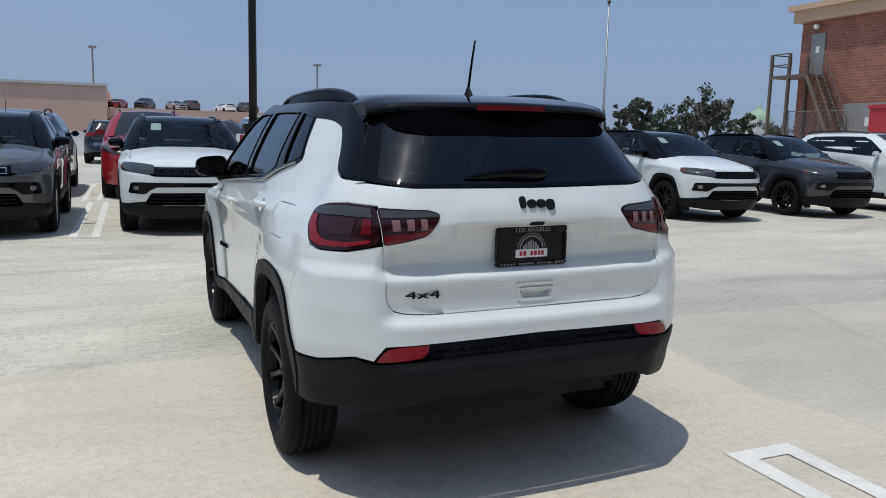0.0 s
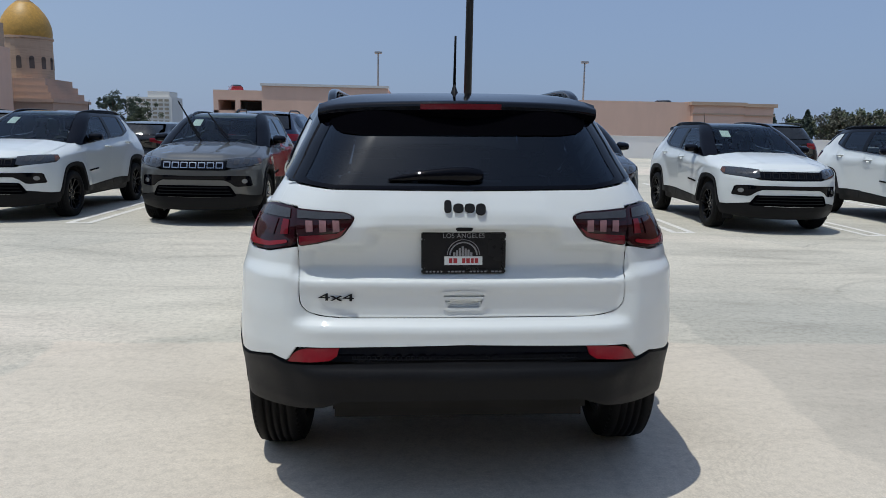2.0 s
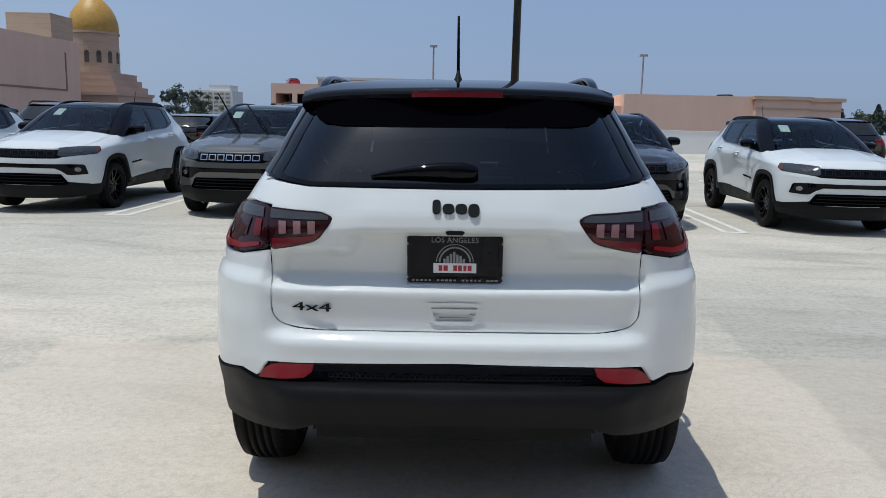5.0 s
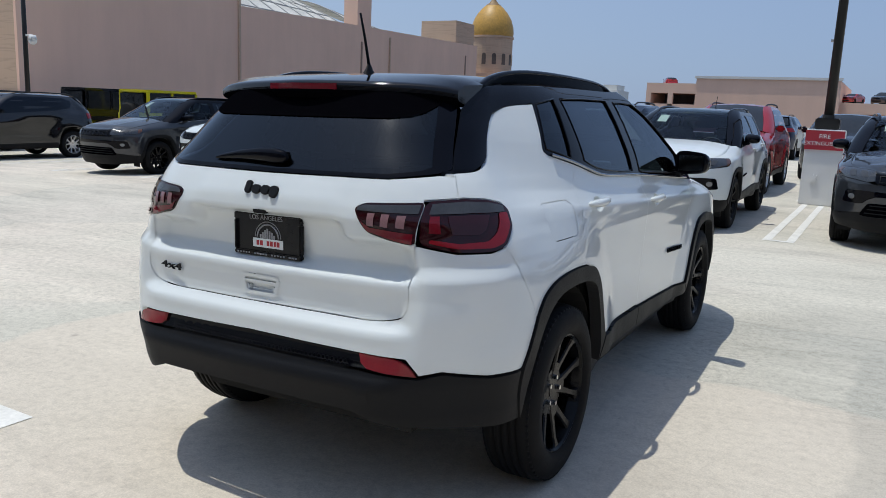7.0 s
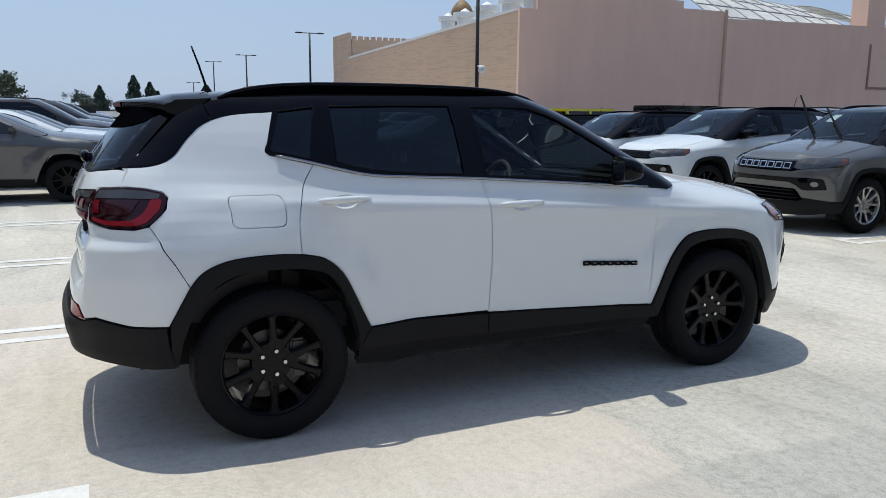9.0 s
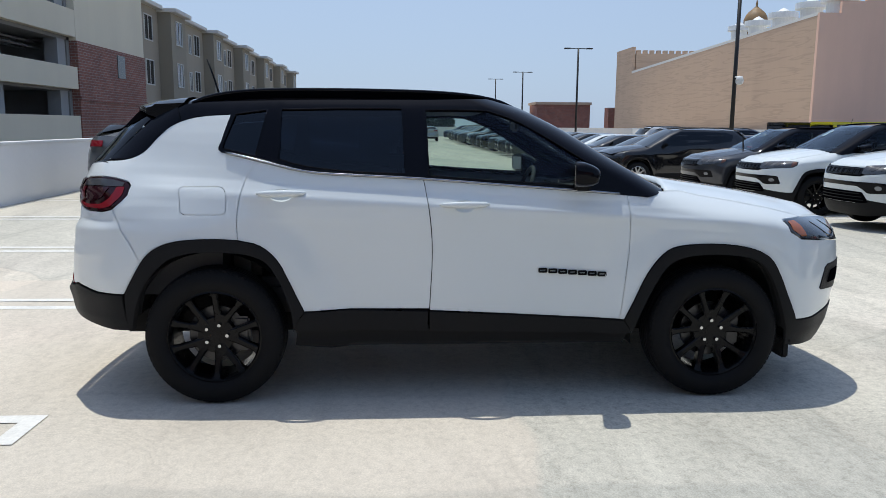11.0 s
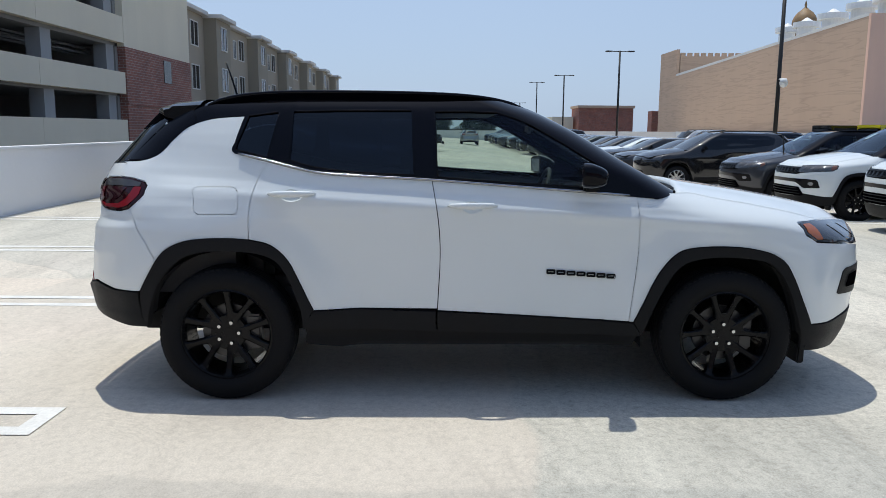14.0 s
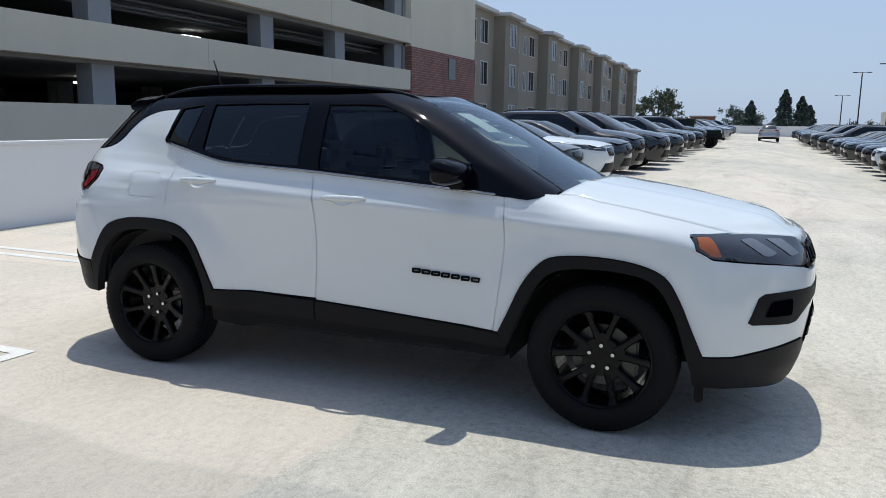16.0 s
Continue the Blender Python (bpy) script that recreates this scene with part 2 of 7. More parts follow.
TRIM = stucco("white_trim", (0.70, 0.68, 0.63), 0.04)
BRICK_S = brick_mat("garage_brick", (0.33, 0.13, 0.09), (0.24, 0.10, 0.075), (0.36, 0.30, 0.26))
BRICK_E = brick_mat("red_brick", (0.36, 0.13, 0.085), (0.25, 0.095, 0.07), (0.30, 0.22, 0.18))
GOLD = surface("gold_dome_tile", (0.50, 0.28, 0.05), 0.5, vary=0.25, scale=2.0)
WHITEROOF = surface("weathered_white_roof", (0.55, 0.54, 0.50), 0.9, vary=0.35, scale=0.4)
STEEL_DARK = surface("dark_painted_steel", (0.018, 0.017, 0.016), 0.45, vary=0.2, spec=0.4)
STEEL_GREY = surface("galvanised_steel", (0.33, 0.33, 0.32), 0.5, 0.6, vary=0.15)
RUST = surface("brown_painted_steel", (0.13, 0.10, 0.085), 0.7, vary=0.2)
WINDOW_DARK = surface("window_glass", (0.02, 0.022, 0.025), 0.08, vary=0.3)
ASPHALT = surface("ground_asphalt", (0.17, 0.165, 0.155), 0.9, vary=0.35, scale=0.05)
SIGN_RED = surface("sign_red", (0.42, 0.03, 0.045), 0.5, vary=0.06)
SIGN_WHITE = surface("sign_white", (0.8, 0.8, 0.78), 0.5, vary=0.03)
# foliage colours are lightened and greyed to put distance haze into them
LEAF = surface("leaves", (0.10, 0.12, 0.07), 0.8, vary=0.45, scale=1.5)
LEAF_DARK = surface("conifer_needles", (0.075, 0.10, 0.075), 0.85, vary=0.4, scale=1.5)
BARK = surface("bark", (0.12, 0.085, 0.06), 0.9, vary=0.3)
COPPER = surface("green_copper", (0.30, 0.42, 0.30), 0.7, vary=0.15, scale=0.3)


# ---- mesh helpers ----
def empty(name, m=None):
    ob = new(name)
    ob.empty_display_size = 0.2
    if m is not None:
        ob.matrix_world = m
    return ob


def mesh_of(bm, name, smooth=False):
    me = bpy.data.meshes.new(name)
    bm.to_mesh(me)
    bm.free()
    if smooth:
        me.polygons.foreach_set("use_smooth", [True] * len(me.polygons))
    return me


def part(name, bm, material, parent=None, label="", smooth=False):
    me = bm if isinstance(bm, bpy.types.Mesh) else mesh_of(bm, name, smooth)
    if not me.materials:
        me.materials.append(material)
    ob = new(name, me)
    if parent is not None:
        ob.parent = parent
    if label:
        tagged(ob, label)
    return ob


def box(bm, x0, x1, y0, y1, z0, z1, bevel=0.0):
    r = bmesh.ops.create_cube(bm, size=1.0)
    vs = r["verts"]
    for v in vs:
        v.co = Vector((x0 + (v.co.x + 0.5) * (x1 - x0), y0 + (v.co.y + 0.5) * (y1 - y0), z0 + (v.co.z + 0.5) * (z1 - z0)))
    if bevel:
        es = list({e for v in vs for e in v.link_edges})
        bmesh.ops.bevel(bm, geom=es, offset=bevel, segments=2, affect="EDGES", clamp_overlap=True)
    return bm


def boxes(*bs, bevel=0.0):
    bm = bmesh.new()
    for b in bs:
        box(bm, *b, bevel=bevel)
    return bm


def cyl(bm, x, y, z0, z1, r0, r1=None, n=16, m=None):
    r1 = r0 if r1 is None else r1
    r = bmesh.ops.create_cone(bm, cap_ends=True, segments=n, radius1=r0, radius2=max(r1, 1e-4), depth=z1 - z0)
    t = Matrix.Translation((x, y, (z0 + z1) / 2))
    bmesh.ops.transform(bm, matrix=(m @ t) if m is not None else t, verts=r["verts"])
    return r["verts"]


def tube(bm, pts, r, n=8, taper=None):
    """A round bar along a line of points."""
    pts = [Vector(p) for p in pts]
    rings = []
    for i, p in enumerate(pts):
        d = (pts[min(i + 1, len(pts) - 1)] - pts[max(i - 1, 0)]).normalized()
        a = d.orthogonal().normalized() if i == 0 else (rings[-1][1] - d * rings[-1][1].dot(d)).normalized()
        bb = d.cross(a)
        rad = r if taper is None else r + (taper - r) * i / (len(pts) - 1)
        rings.append(([bm.verts.new(p + (a * math.cos(k * 2 * math.pi / n) + bb * math.sin(k * 2 * math.pi / n)) * rad) for k in range(n)], a))
    for (r0, _), (r1, _) in zip(rings, rings[1:]):
        for k in range(n):
            bm.faces.new((r0[k], r0[(k + 1) % n], r1[(k + 1) % n], r1[k]))
    bm.faces.new(list(reversed(rings[0][0])))
    bm.faces.new(rings[-1][0])


def lathe(bm, profile, n=48, axis="x"):
    """Turns a profile of (along the axis, radius)."""
    rings = []
    for a, r in profile:
        ring = []
        for k in range(n):
            t = 2 * math.pi * k / n
            c, s = r * math.cos(t), r * math.sin(t)
            ring.append(bm.verts.new((a, c, s) if axis == "x" else (c, s, a)))
        rings.append(ring)
    for r0, r1 in zip(rings, rings[1:]):
        for k in range(n):
            bm.faces.new((r0[k], r0[(k + 1) % n], r1[(k + 1) % n], r1[k]))
    return rings


def text_mesh(body, size, depth=0.002, spacing=1.0):
    cu = bpy.data.curves.new("lettering", "FONT")
    cu.body, cu.size, cu.extrude = body, size, depth
    cu.align_x, cu.align_y = "CENTER", "CENTER"
    cu.space_character = spacing
    ob = bpy.data.objects.new("lettering", cu)
    scene.collection.objects.link(ob)
    me = bpy.data.meshes.new_from_object(ob.evaluated_get(bpy.context.evaluated_depsgraph_get()))
    bpy.data.objects.remove(ob)
    bpy.data.curves.remove(cu)
    me.materials.clear()
    return me


def structure(ob, label="", category=""):
    return tagged(ob, label, category, kind="structure")


# ---- deck, ground, parapets ----
X0, X1, YS, YN = -122.0, 40.0, -5.85, 39.5
gb = bmesh.new()
bmesh.ops.create_grid(gb, x_segments=8, y_segments=8, size=2500)
bmesh.ops.translate(gb, verts=gb.verts, vec=(0, 0, -9))
structure(part("ground", gb, ASPHALT), "grey asphalt city ground far below the roof deck", "ground")


def fall(x, y):
    """The deck drains to the west past the first stalls, and a little across the aisle: its height at a place."""
    g = min(max((y - 2.0) / 4.5, 0), 1)
    h = min(max((7.0 - y) / 3.0, 0), 1) * min(max((x + 8.0) / 4.0, 0), 1)
    return -0.027 * min(max(-x - 5.5, 0), 13) * g * g * (3 - 2 * g) + h * min(max(-0.022 + 0.0164 * x, -0.045), 0.0)


db = bmesh.new()
box(db, X0, X1, YS, YN, -0.9, -0.5)
dxs = [X0] + [-18.5 + 0.5 * i for i in range(41)] + [X1]
dys = [YS] + [2.0 + 0.5 * i for i in range(11)] + [YN]
grid = [[db.verts.new((x, y, fall(x, y))) for y in dys] for x in dxs]
for r0, r1 in zip(grid, grid[1:]):
    for i in range(len(dys) - 1):
        db.faces.new((r0[i], r1[i], r1[i + 1], r0[i + 1]))
for line in (grid[0], grid[-1], [g[0] for g in grid], [g[-1] for g in grid]):
    for v0, v1 in zip(line, line[1:]):
        db.faces.new((v0, v1, db.verts.new(v1.co - Vector((0, 0, 0.4 + v1.co.z + 0.1))), db.verts.new(v0.co - Vector((0, 0, 0.5 + v0.co.z)))))
structure(part("parking_deck", db, DECK), "pale sunlit concrete rooftop parking deck with stains", "floor")


def parapet(name, x0, x1, y0, y1, h=1.09):
    ob = part(name, boxes((x0, x1, y0, y1, -0.4, h - 0.05), (x0 - 0.03, x1 + 0.03, y0 - 0.03, y1 + 0.03, h - 0.05, h), bevel=0.008), PARAPET)
    return structure(ob, "white painted concrete parapet wall round the deck", "wall")


parapet("wall_south", X0, X1, YS - 0.2, YS)
parapet("wall_north", X0, X1, YN, YN + 0.2, 1.25)
parapet("wall_west", X0 - 0.2, X0, YS - 0.2, YN + 0.2, 1.2)
parapet("wall_east", X1, X1 + 0.2, YS - 0.2, YN + 0.2, 1.1)


def stall_line(x, y0, y1, w=0.37, t=0.1, cap0=True, cap1=False):
    """A pair of painted lines with closed ends."""
    bm = bmesh.new()
    z = 0.004
    def quad(a, b, c, d):
        bm.faces.new([bm.verts.new((p[0], p[1], z + fall(*p))) for p in (a, b, c, d)])
    h = w / 2
    lo, hi = min(y0, y1), max(y0, y1)
    c0, c1 = (cap0, cap1) if y0 < y1 else (cap1, cap0)
    a, b = lo + (t if c0 else 0), hi - (t if c1 else 0)
    for s in (-1, 1):
        xi, xo = x + s * (h - t), x + s * h
        quad((min(xi, xo), a), (max(xi, xo), a), (max(xi, xo), b), (min(xi, xo), b))
    if c0:
        quad((x - h, lo), (x + h, lo), (x + h, lo + t), (x - h, lo + t))
    if c1:
        quad((x - h, hi - t), (x + h, hi - t), (x + h, hi), (x - h, hi))
    return structure(part("stall_marking", bm, LINE), "pair of worn white painted parking stall lines", "road marking")


FRONT_LINES = [-2.02 + 2.89 * k for k in range(-14, 8)]
for x in FRONT_LINES:
    stall_line(x, 7.4, 12.6)
    stall_line(x - 0.15, 18.2, 13.0)
for k in range(-22, 4):
    stall_line(1.22 + 2.80 * k, -0.81, YS + 0.05)
for k in range(-6, 6):
    stall_line(-4.9 + 2.9 * k, 33.6, YN - 0.1)


# ---- lamp posts and pillar ----
def lamp_post(x, y, top=6.9, base=0.0, cctv=False):
    root = tagged(empty("lamp_post", pose(x, y, base)), "dark painted steel lamp post standing on the deck", "lamp post", "deck lamp posts")
    h = top - base
    bm = bmesh.new()
    cyl(bm, 0, 0, 0.0, h, 0.085, 0.065, 12)
    part("pole", bm, STEEL_DARK, root, smooth=True)
    bm = bmesh.new()
    box(bm, -0.17, 0.17, -0.17, 0.17, 0, 0.04, 0.005)
    cyl(bm, 0, 0, 0.04, 0.2, 0.12, 0.1, 12)
    part("base_plate", bm, STEEL_DARK, root)
    part("cross_arm", boxes((-0.03, 0.03, -0.62, 0.62, h - 0.07, h - 0.02)), STEEL_DARK, root)
    for s in (-1, 1):
        part("lamp_head", boxes((-0.16, 0.16, s * 0.78 - 0.22, s * 0.78 + 0.22, h - 0.08, h), bevel=0.02), STEEL_DARK, root)
    if cctv:
        bm = bmesh.new()
        box(bm, 0.05, 0.4, -0.03, 0.03, 3.62, 3.68)
        bmesh.ops.create_uvsphere(bm, u_segments=14, v_segments=10, radius=0.14, matrix=Matrix.Translation((0.42, 0, 3.48)))
        cyl(bm, 0.42, 0, 3.5, 3.66, 0.15, 0.1, 14)
        part("security_camera", bm, SIGN_WHITE, root, "white dome security camera on a bracket", True)
    return root


lamp_post(0.92, 12.86, 7.6, 1.42)
lamp_post(-24.0, 13.5, 7.0, -0.351, cctv=True)
for x, top in ((-50.4, 6.9), (-75.0, 6.9), (-97.5, 7.5), (-119.0, 5.6)):
    lamp_post(x, 13.6, top, -0.351)

pil = tagged(empty("concrete_pillar", pose(0.92, 12.86, 0)), "white painted concrete lamp base with a red fire extinguisher sign", "pillar")
part("pillar_block", boxes((-0.31, 0.31, -0.31, 0.31, 0, 1.36), bevel=0.015), PARAPET, pil)
part("steel_cap", boxes((-0.2, 0.2, -0.2, 0.2, 1.36, 1.56), bevel=0.02), STEEL_DARK, pil, "dark steel post shoe")
sg = part("sign_panel", boxes((-0.314, 0.314, -0.335, -0.316, 1.0, 1.34)), SIGN_RED, pil, "red sign panel with white lettering")
for word, z in (("FIRE", 1.235), ("EXTINGUISHER", 1.11)):
    me = text_mesh(word, 0.098 if len(word) > 5 else 0.105, 0.001)
    me.transform(Matrix.Translation((0, -0.3375, z)) @ Matrix.Rotation(radians(90), 4, "X"))
    part("lettering", me, SIGN_WHITE, sg)
part("conduit_box", boxes((-0.16, -0.05, -0.34, -0.312, 0.42, 0.55), bevel=0.006), PARAPET, pil)


# ---- buildings ----
def windows_on(root, xs, zs, y, w, h):
    """Window units on a wall that faces +y."""
    for x in xs:
        for z in zs:
            fr = part("window", boxes((x - w / 2 - 0.08, x - w / 2, y, y + 0.06, z - 0.08, z + h + 0.08), (x + w / 2, x + w / 2 + 0.08, y, y + 0.06, z - 0.08, z + h + 0.08),
                                      (x - w / 2, x + w / 2, y, y + 0.06, z + h, z + h + 0.08), (x - w / 2, x + w / 2, y, y + 0.06, z - 0.08, z),
                                      (x - 0.03, x + 0.03, y, y + 0.05, z, z + h)), TRIM, root)
            part("pane", boxes((x - w / 2, x + w / 2, y + 0.005, y + 0.02, z, z + h)), WINDOW_DARK, fr)


STRIP, _nt, _b = nodes_of("lit_tube")
_b.inputs["Emission Color"].default_value = (0.95, 1.0, 1.0, 1)
_b.inputs["Emission Strength"].default_value = 4.0
# parking garage south of the deck
gy = -15.5
garage = tagged(empty("parking_garage", pose(0, 0, 0)), "multi-storey parking garage of tan concrete bands with dark open floors", "building")
GX0, GX1 = -36.6, 34.0
for z0, z1 in ((-9.0, 1.77), (3.12, 4.22), (5.72, 7.05), (8.9, 10.2)):
    x = GX0
    while x < GX1:
        part("spandrel", boxes((x + 0.02, min(x + 8.8, GX1), gy - 0.35, gy, z0, z1)), GARAGE, garage)
        x += 8.8
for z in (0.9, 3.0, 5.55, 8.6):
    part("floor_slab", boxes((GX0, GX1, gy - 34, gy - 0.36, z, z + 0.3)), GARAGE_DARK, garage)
for x in (-35.7, -29.2, -23.2, -14.4, -5.6, 3.2, 12.0, 20.8):
    for yy in (gy - 0.62, gy - 12, gy - 24):
        part("column", boxes((x - 0.45, x + 0.45, yy - 0.4, yy + 0.24, -9, 10.0)), COLUMN, garage)
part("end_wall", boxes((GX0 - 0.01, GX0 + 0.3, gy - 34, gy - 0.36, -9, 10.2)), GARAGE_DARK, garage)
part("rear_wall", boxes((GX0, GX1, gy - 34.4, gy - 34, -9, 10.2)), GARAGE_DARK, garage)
for z in (4.95, 5.2, 7.9):
    bm = bmesh.new()
    for y in (gy - 1.6, gy - 2.3):
        tube(bm, [(GX0 + 0.5, y, z + 0.15), (GX1, y, z + 0.15)], 0.06, 8)
    part("service_pipe", bm, STEEL_GREY, garage, "grey service pipes under the slab")
for x, z in ((-26.5, 5.2), (-20.0, 2.7), (-9.5, 2.7), (-31.5, 8.2)):
    part("strip_light", boxes((x - 0.6, x + 0.6, gy - 7.1, gy - 6.95, z, z + 0.08)), STRIP, garage, "lit white tube light under the slab")
stair = tagged(empty("stair_tower", pose(0, 0, 0)), "tan stuccoed stair tower with a red brick base", "building")
part("brick_base", boxes((-47.2, -36.62, gy - 20, gy + 0.05, -9, 5.55)), BRICK_S, stair)
part("upper_wall", boxes((-47.2, -36.62, gy - 20, gy, 5.55, 14.5)), GARAGE, stair)
part("window", boxes((-43.4, -42.2, gy + 0.05, gy + 0.09, 4.0, 5.3)), WINDOW_DARK, stair)
part("string_course", boxes((-47.2, -36.62, gy + 0.05, gy + 0.1, 2.55, 2.75)), BRICK_S, stair)

# apartments beyond
apt = tagged(empty("apartment_building", pose(0, 0, 0)), "long three-storey tan apartment building with projecting bays", "building")
ay = -17.4
for k in range(6):
    x1 = -47.3 - 13.7 * k
    part("wall", boxes((x1 - 13.7, x1, ay - 14, ay, -9, 9.9)), APT, apt)
    part("pier", boxes((x1 - 13.6, x1 - 9.6, ay, ay + 1.0, -9, 9.75)), APT_PIER, apt)
    part("cornice", boxes((x1 - 9.4, x1 + 0.1, ay - 0.3, ay + 0.5, 9.9, 10.2), bevel=0.03), TRIM, apt)
    part("cornice", boxes((x1 - 13.8, x1 - 9.4, ay - 0.3, ay + 1.5, 9.75, 10.05), bevel=0.03), TRIM, apt)
    windows_on(apt, (x1 - 2.2, x1 - 7.2), (1.0, 4.3, 7.5), ay, 1.7, 1.7)
    windows_on(apt, (x1 - 4.9,), (1.0, 4.3, 7.5), ay, 0.8, 1.5)
    windows_on(apt, (x1 - 11.6,), (1.0, 4.3, 7.5), ay + 1.0, 1.5, 1.7)

# shopping hall with sloped parapet, roofs and domed tower
hall = tagged(empty("shopping_hall", pose(0, 0, 0)), "large windowless tan stuccoed hall with a stepped parapet", "building")


def prism(pts, y0, y1, axis="y"):
    """A wall from an outline of (along, z) points, pushed from y0 to y1."""
    bm = bmesh.new()
    mk = (lambda a, z, d: (a, d, z)) if axis == "y" else (lambda a, z, d: (d, a, z))
    f = [bm.verts.new(mk(a, z, y0)) for a, z in pts]
    g = [bm.verts.new(mk(a, z, y1)) for a, z in pts]
    bm.faces.new(f)
    bm.faces.new(list(reversed(g)))
    n = len(pts)
    for i in range(n):
        bm.faces.new((f[i], g[i], g[(i + 1) % n], f[(i + 1) % n]))
    bmesh.ops.recalc_face_normals(bm, faces=bm.faces)
    return bm


TAN_DARK = stucco("brown_conduit", (0.30, 0.21, 0.16), 0.06)
VENT = surface("white_sheet_metal", (0.80, 0.80, 0.77), 0.5, vary=0.1, scale=0.5)
BRONZE = surface("brown_dome_tile", (0.26, 0.16, 0.07), 0.6, vary=0.3, scale=1.5)
hx, hy = -68.0, 40.5
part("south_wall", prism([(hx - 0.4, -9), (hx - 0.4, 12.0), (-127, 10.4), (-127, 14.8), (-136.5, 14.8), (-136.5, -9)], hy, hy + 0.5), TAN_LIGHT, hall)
part("coping", prism([(hx - 0.4, 12.0), (-127, 10.4), (-127, 10.75), (hx - 0.4, 12.3)], hy - 0.02, hy + 0.6), TRIM, hall)
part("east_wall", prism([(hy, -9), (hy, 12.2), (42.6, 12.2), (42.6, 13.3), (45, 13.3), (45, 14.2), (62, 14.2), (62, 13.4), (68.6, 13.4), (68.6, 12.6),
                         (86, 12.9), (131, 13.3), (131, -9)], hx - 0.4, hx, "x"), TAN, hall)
part("downpipe", boxes((hx, hx + 0.25, 68.2, 68.5, -9, 13.6)), TAN_LIGHT, hall)
for b in ((hx, hx + 0.12, 93.5, 93.8, 5.2, 10.7), (hx, hx + 0.12, 93.5, 126.5, 4.9, 5.2), (hx, hx + 0.12, 126.2, 126.5, 5.2, 11.2)):
    part("wall_conduit", boxes(b), TAN_DARK, hall)
part("downpipe", boxes((hx, hx + 0.25, 101, 101.2, -9, 12.0)), TAN_LIGHT, hall)
part("roof", boxes((-136, hx - 0.5, hy + 0.6, 128, 9.8, 10.2)), WHITEROOF, hall)
for y0, y1, zt, drop in ((68.8, 93.0, 18.8, 1.2), (97, 124, 17.6, 3.2)):
    def on_roof(f, a, lift=0.0):
        return (hx - 1.0 - 16 * a, y0 + (y1 - y0) * f, 12.0 + (zt - 12.0) * math.sin(a * math.pi / 2) - drop * f * min(1, 2 * a) + lift)
    bm = bmesh.new()
    rows = [[bm.verts.new(on_roof(f, i / 8)) for f in (0, 0.25, 0.5, 0.75, 1)] for i in range(9)]
    for p, q in zip(rows, rows[1:]):
        for j in range(4):
            bm.faces.new((p[j], p[j + 1], q[j + 1], q[j]))
    part("vaulted_roof", bm, WHITEROOF, hall, "weathered white vaulted roof")
    for f in np.linspace(0, 1, 9):
        bm = bmesh.new()
        tube(bm, [on_roof(f, i / 8, 0.04) for i in range(9)], 0.09, 5)
        part("roof_seam", bm, COLUMN, hall)
    for a_ in (0.12, 0.3, 0.5):
        bm = bmesh.new()
        tube(bm, [on_roof(f, a_, 0.04) for f in (0, 0.25, 0.5, 0.75, 1)], 0.07, 5)
        part("roof_seam", bm, COLUMN, hall)
part("roof_tower", boxes((hx - 3.0, hx - 0.5, 93.2, 96.7, 10, 20)), TAN, hall)
part("roof_block", boxes((hx - 8, hx - 0.6, 123.5, 130.5, 10, 17.2)), TAN_LIGHT, hall)
part("crenellated_block", boxes((-136, -126.9, hy + 0.6, 53, 9, 13.7), *[(-127.5, -126.9, hy + 0.7 + 1.15 * i, hy + 1.4 + 1.15 * i, 13.7, 14.25) for i in range(10)]), TAN_LIGHT, hall)
for bx, by, r, z in ((-93.5, 44.0, 0.95, 13.6), (-87.9, 43.8, 1.05, 13.5), (-81.8, 43.8, 1.1, 13.6), (-75.4, 43.6, 1.1, 13.7), (-70.2, 43.6, 1.2, 13.6)):
    bm = bmesh.new()
    cyl(bm, bx, by, 10, z, r, r, 20)
    cyl(bm, bx, by, z - 0.1, z + 0.5, r * 1.45, r * 1.45, 20)
    cyl(bm, bx, by, z + 0.5, z + 1.05, r * 0.85, r * 0.1, 20)
    part("roof_vent", bm, VENT, hall, "white round roof vent with a wide cap", False)
bm = bmesh.new()
lathe(bm, [(10.0, 1.35), (14.6, 1.35), (14.8, 1.5), (15.2, 1.5), (15.7, 1.3), (16.2, 0.95), (16.6, 0.45), (16.9, 0.12), (17.2, 0.16), (17.7, 0.03)], 20, "z")
bmesh.ops.translate(bm, verts=bm.verts, vec=(-95.5, 47.0, 0))
part("small_dome", bm, BRONZE, hall, "small brown dome with a finial", True)

TOWER = stucco("tower_stucco", (0.52, 0.365, 0.28), 0.07, 0.05)
tower = tagged(empty("domed_tower", pose(-71.4, 143.8, 0)), "tan stepped tower with a golden tiled dome", "tower")
for z0, z1, r in ((-9, 4.6, 7.6), (4.6, 5.2, 7.9), (5.2, 6.4, 7.0), (6.4, 7.6, 6.2), (7.6, 8.8, 5.5)):
    bm = bmesh.new()
    box(bm, -r, r, -r, r, z0, z1)
    part("base_step", bm, TOWER, tower)
bm = bmesh.new()
cyl(bm, 0, 0, 8.8, 16.3, 4.35, 4.3, 32)
cyl(bm, 0, 0, 15.9, 16.3, 4.5, 4.5, 32)
part("drum", bm, TAN_LIGHT, tower, smooth=False)
bm = bmesh.new()
lathe(bm, [(16.2, 4.3), (17.0, 4.42), (18.2, 4.3), (19.6, 3.85), (20.8, 3.15), (21.9, 2.2), (22.6, 1.35), (23.0, 0.7), (23.4, 0.5), (23.9, 0.2), (25.0, 0.05)], 32, "z")
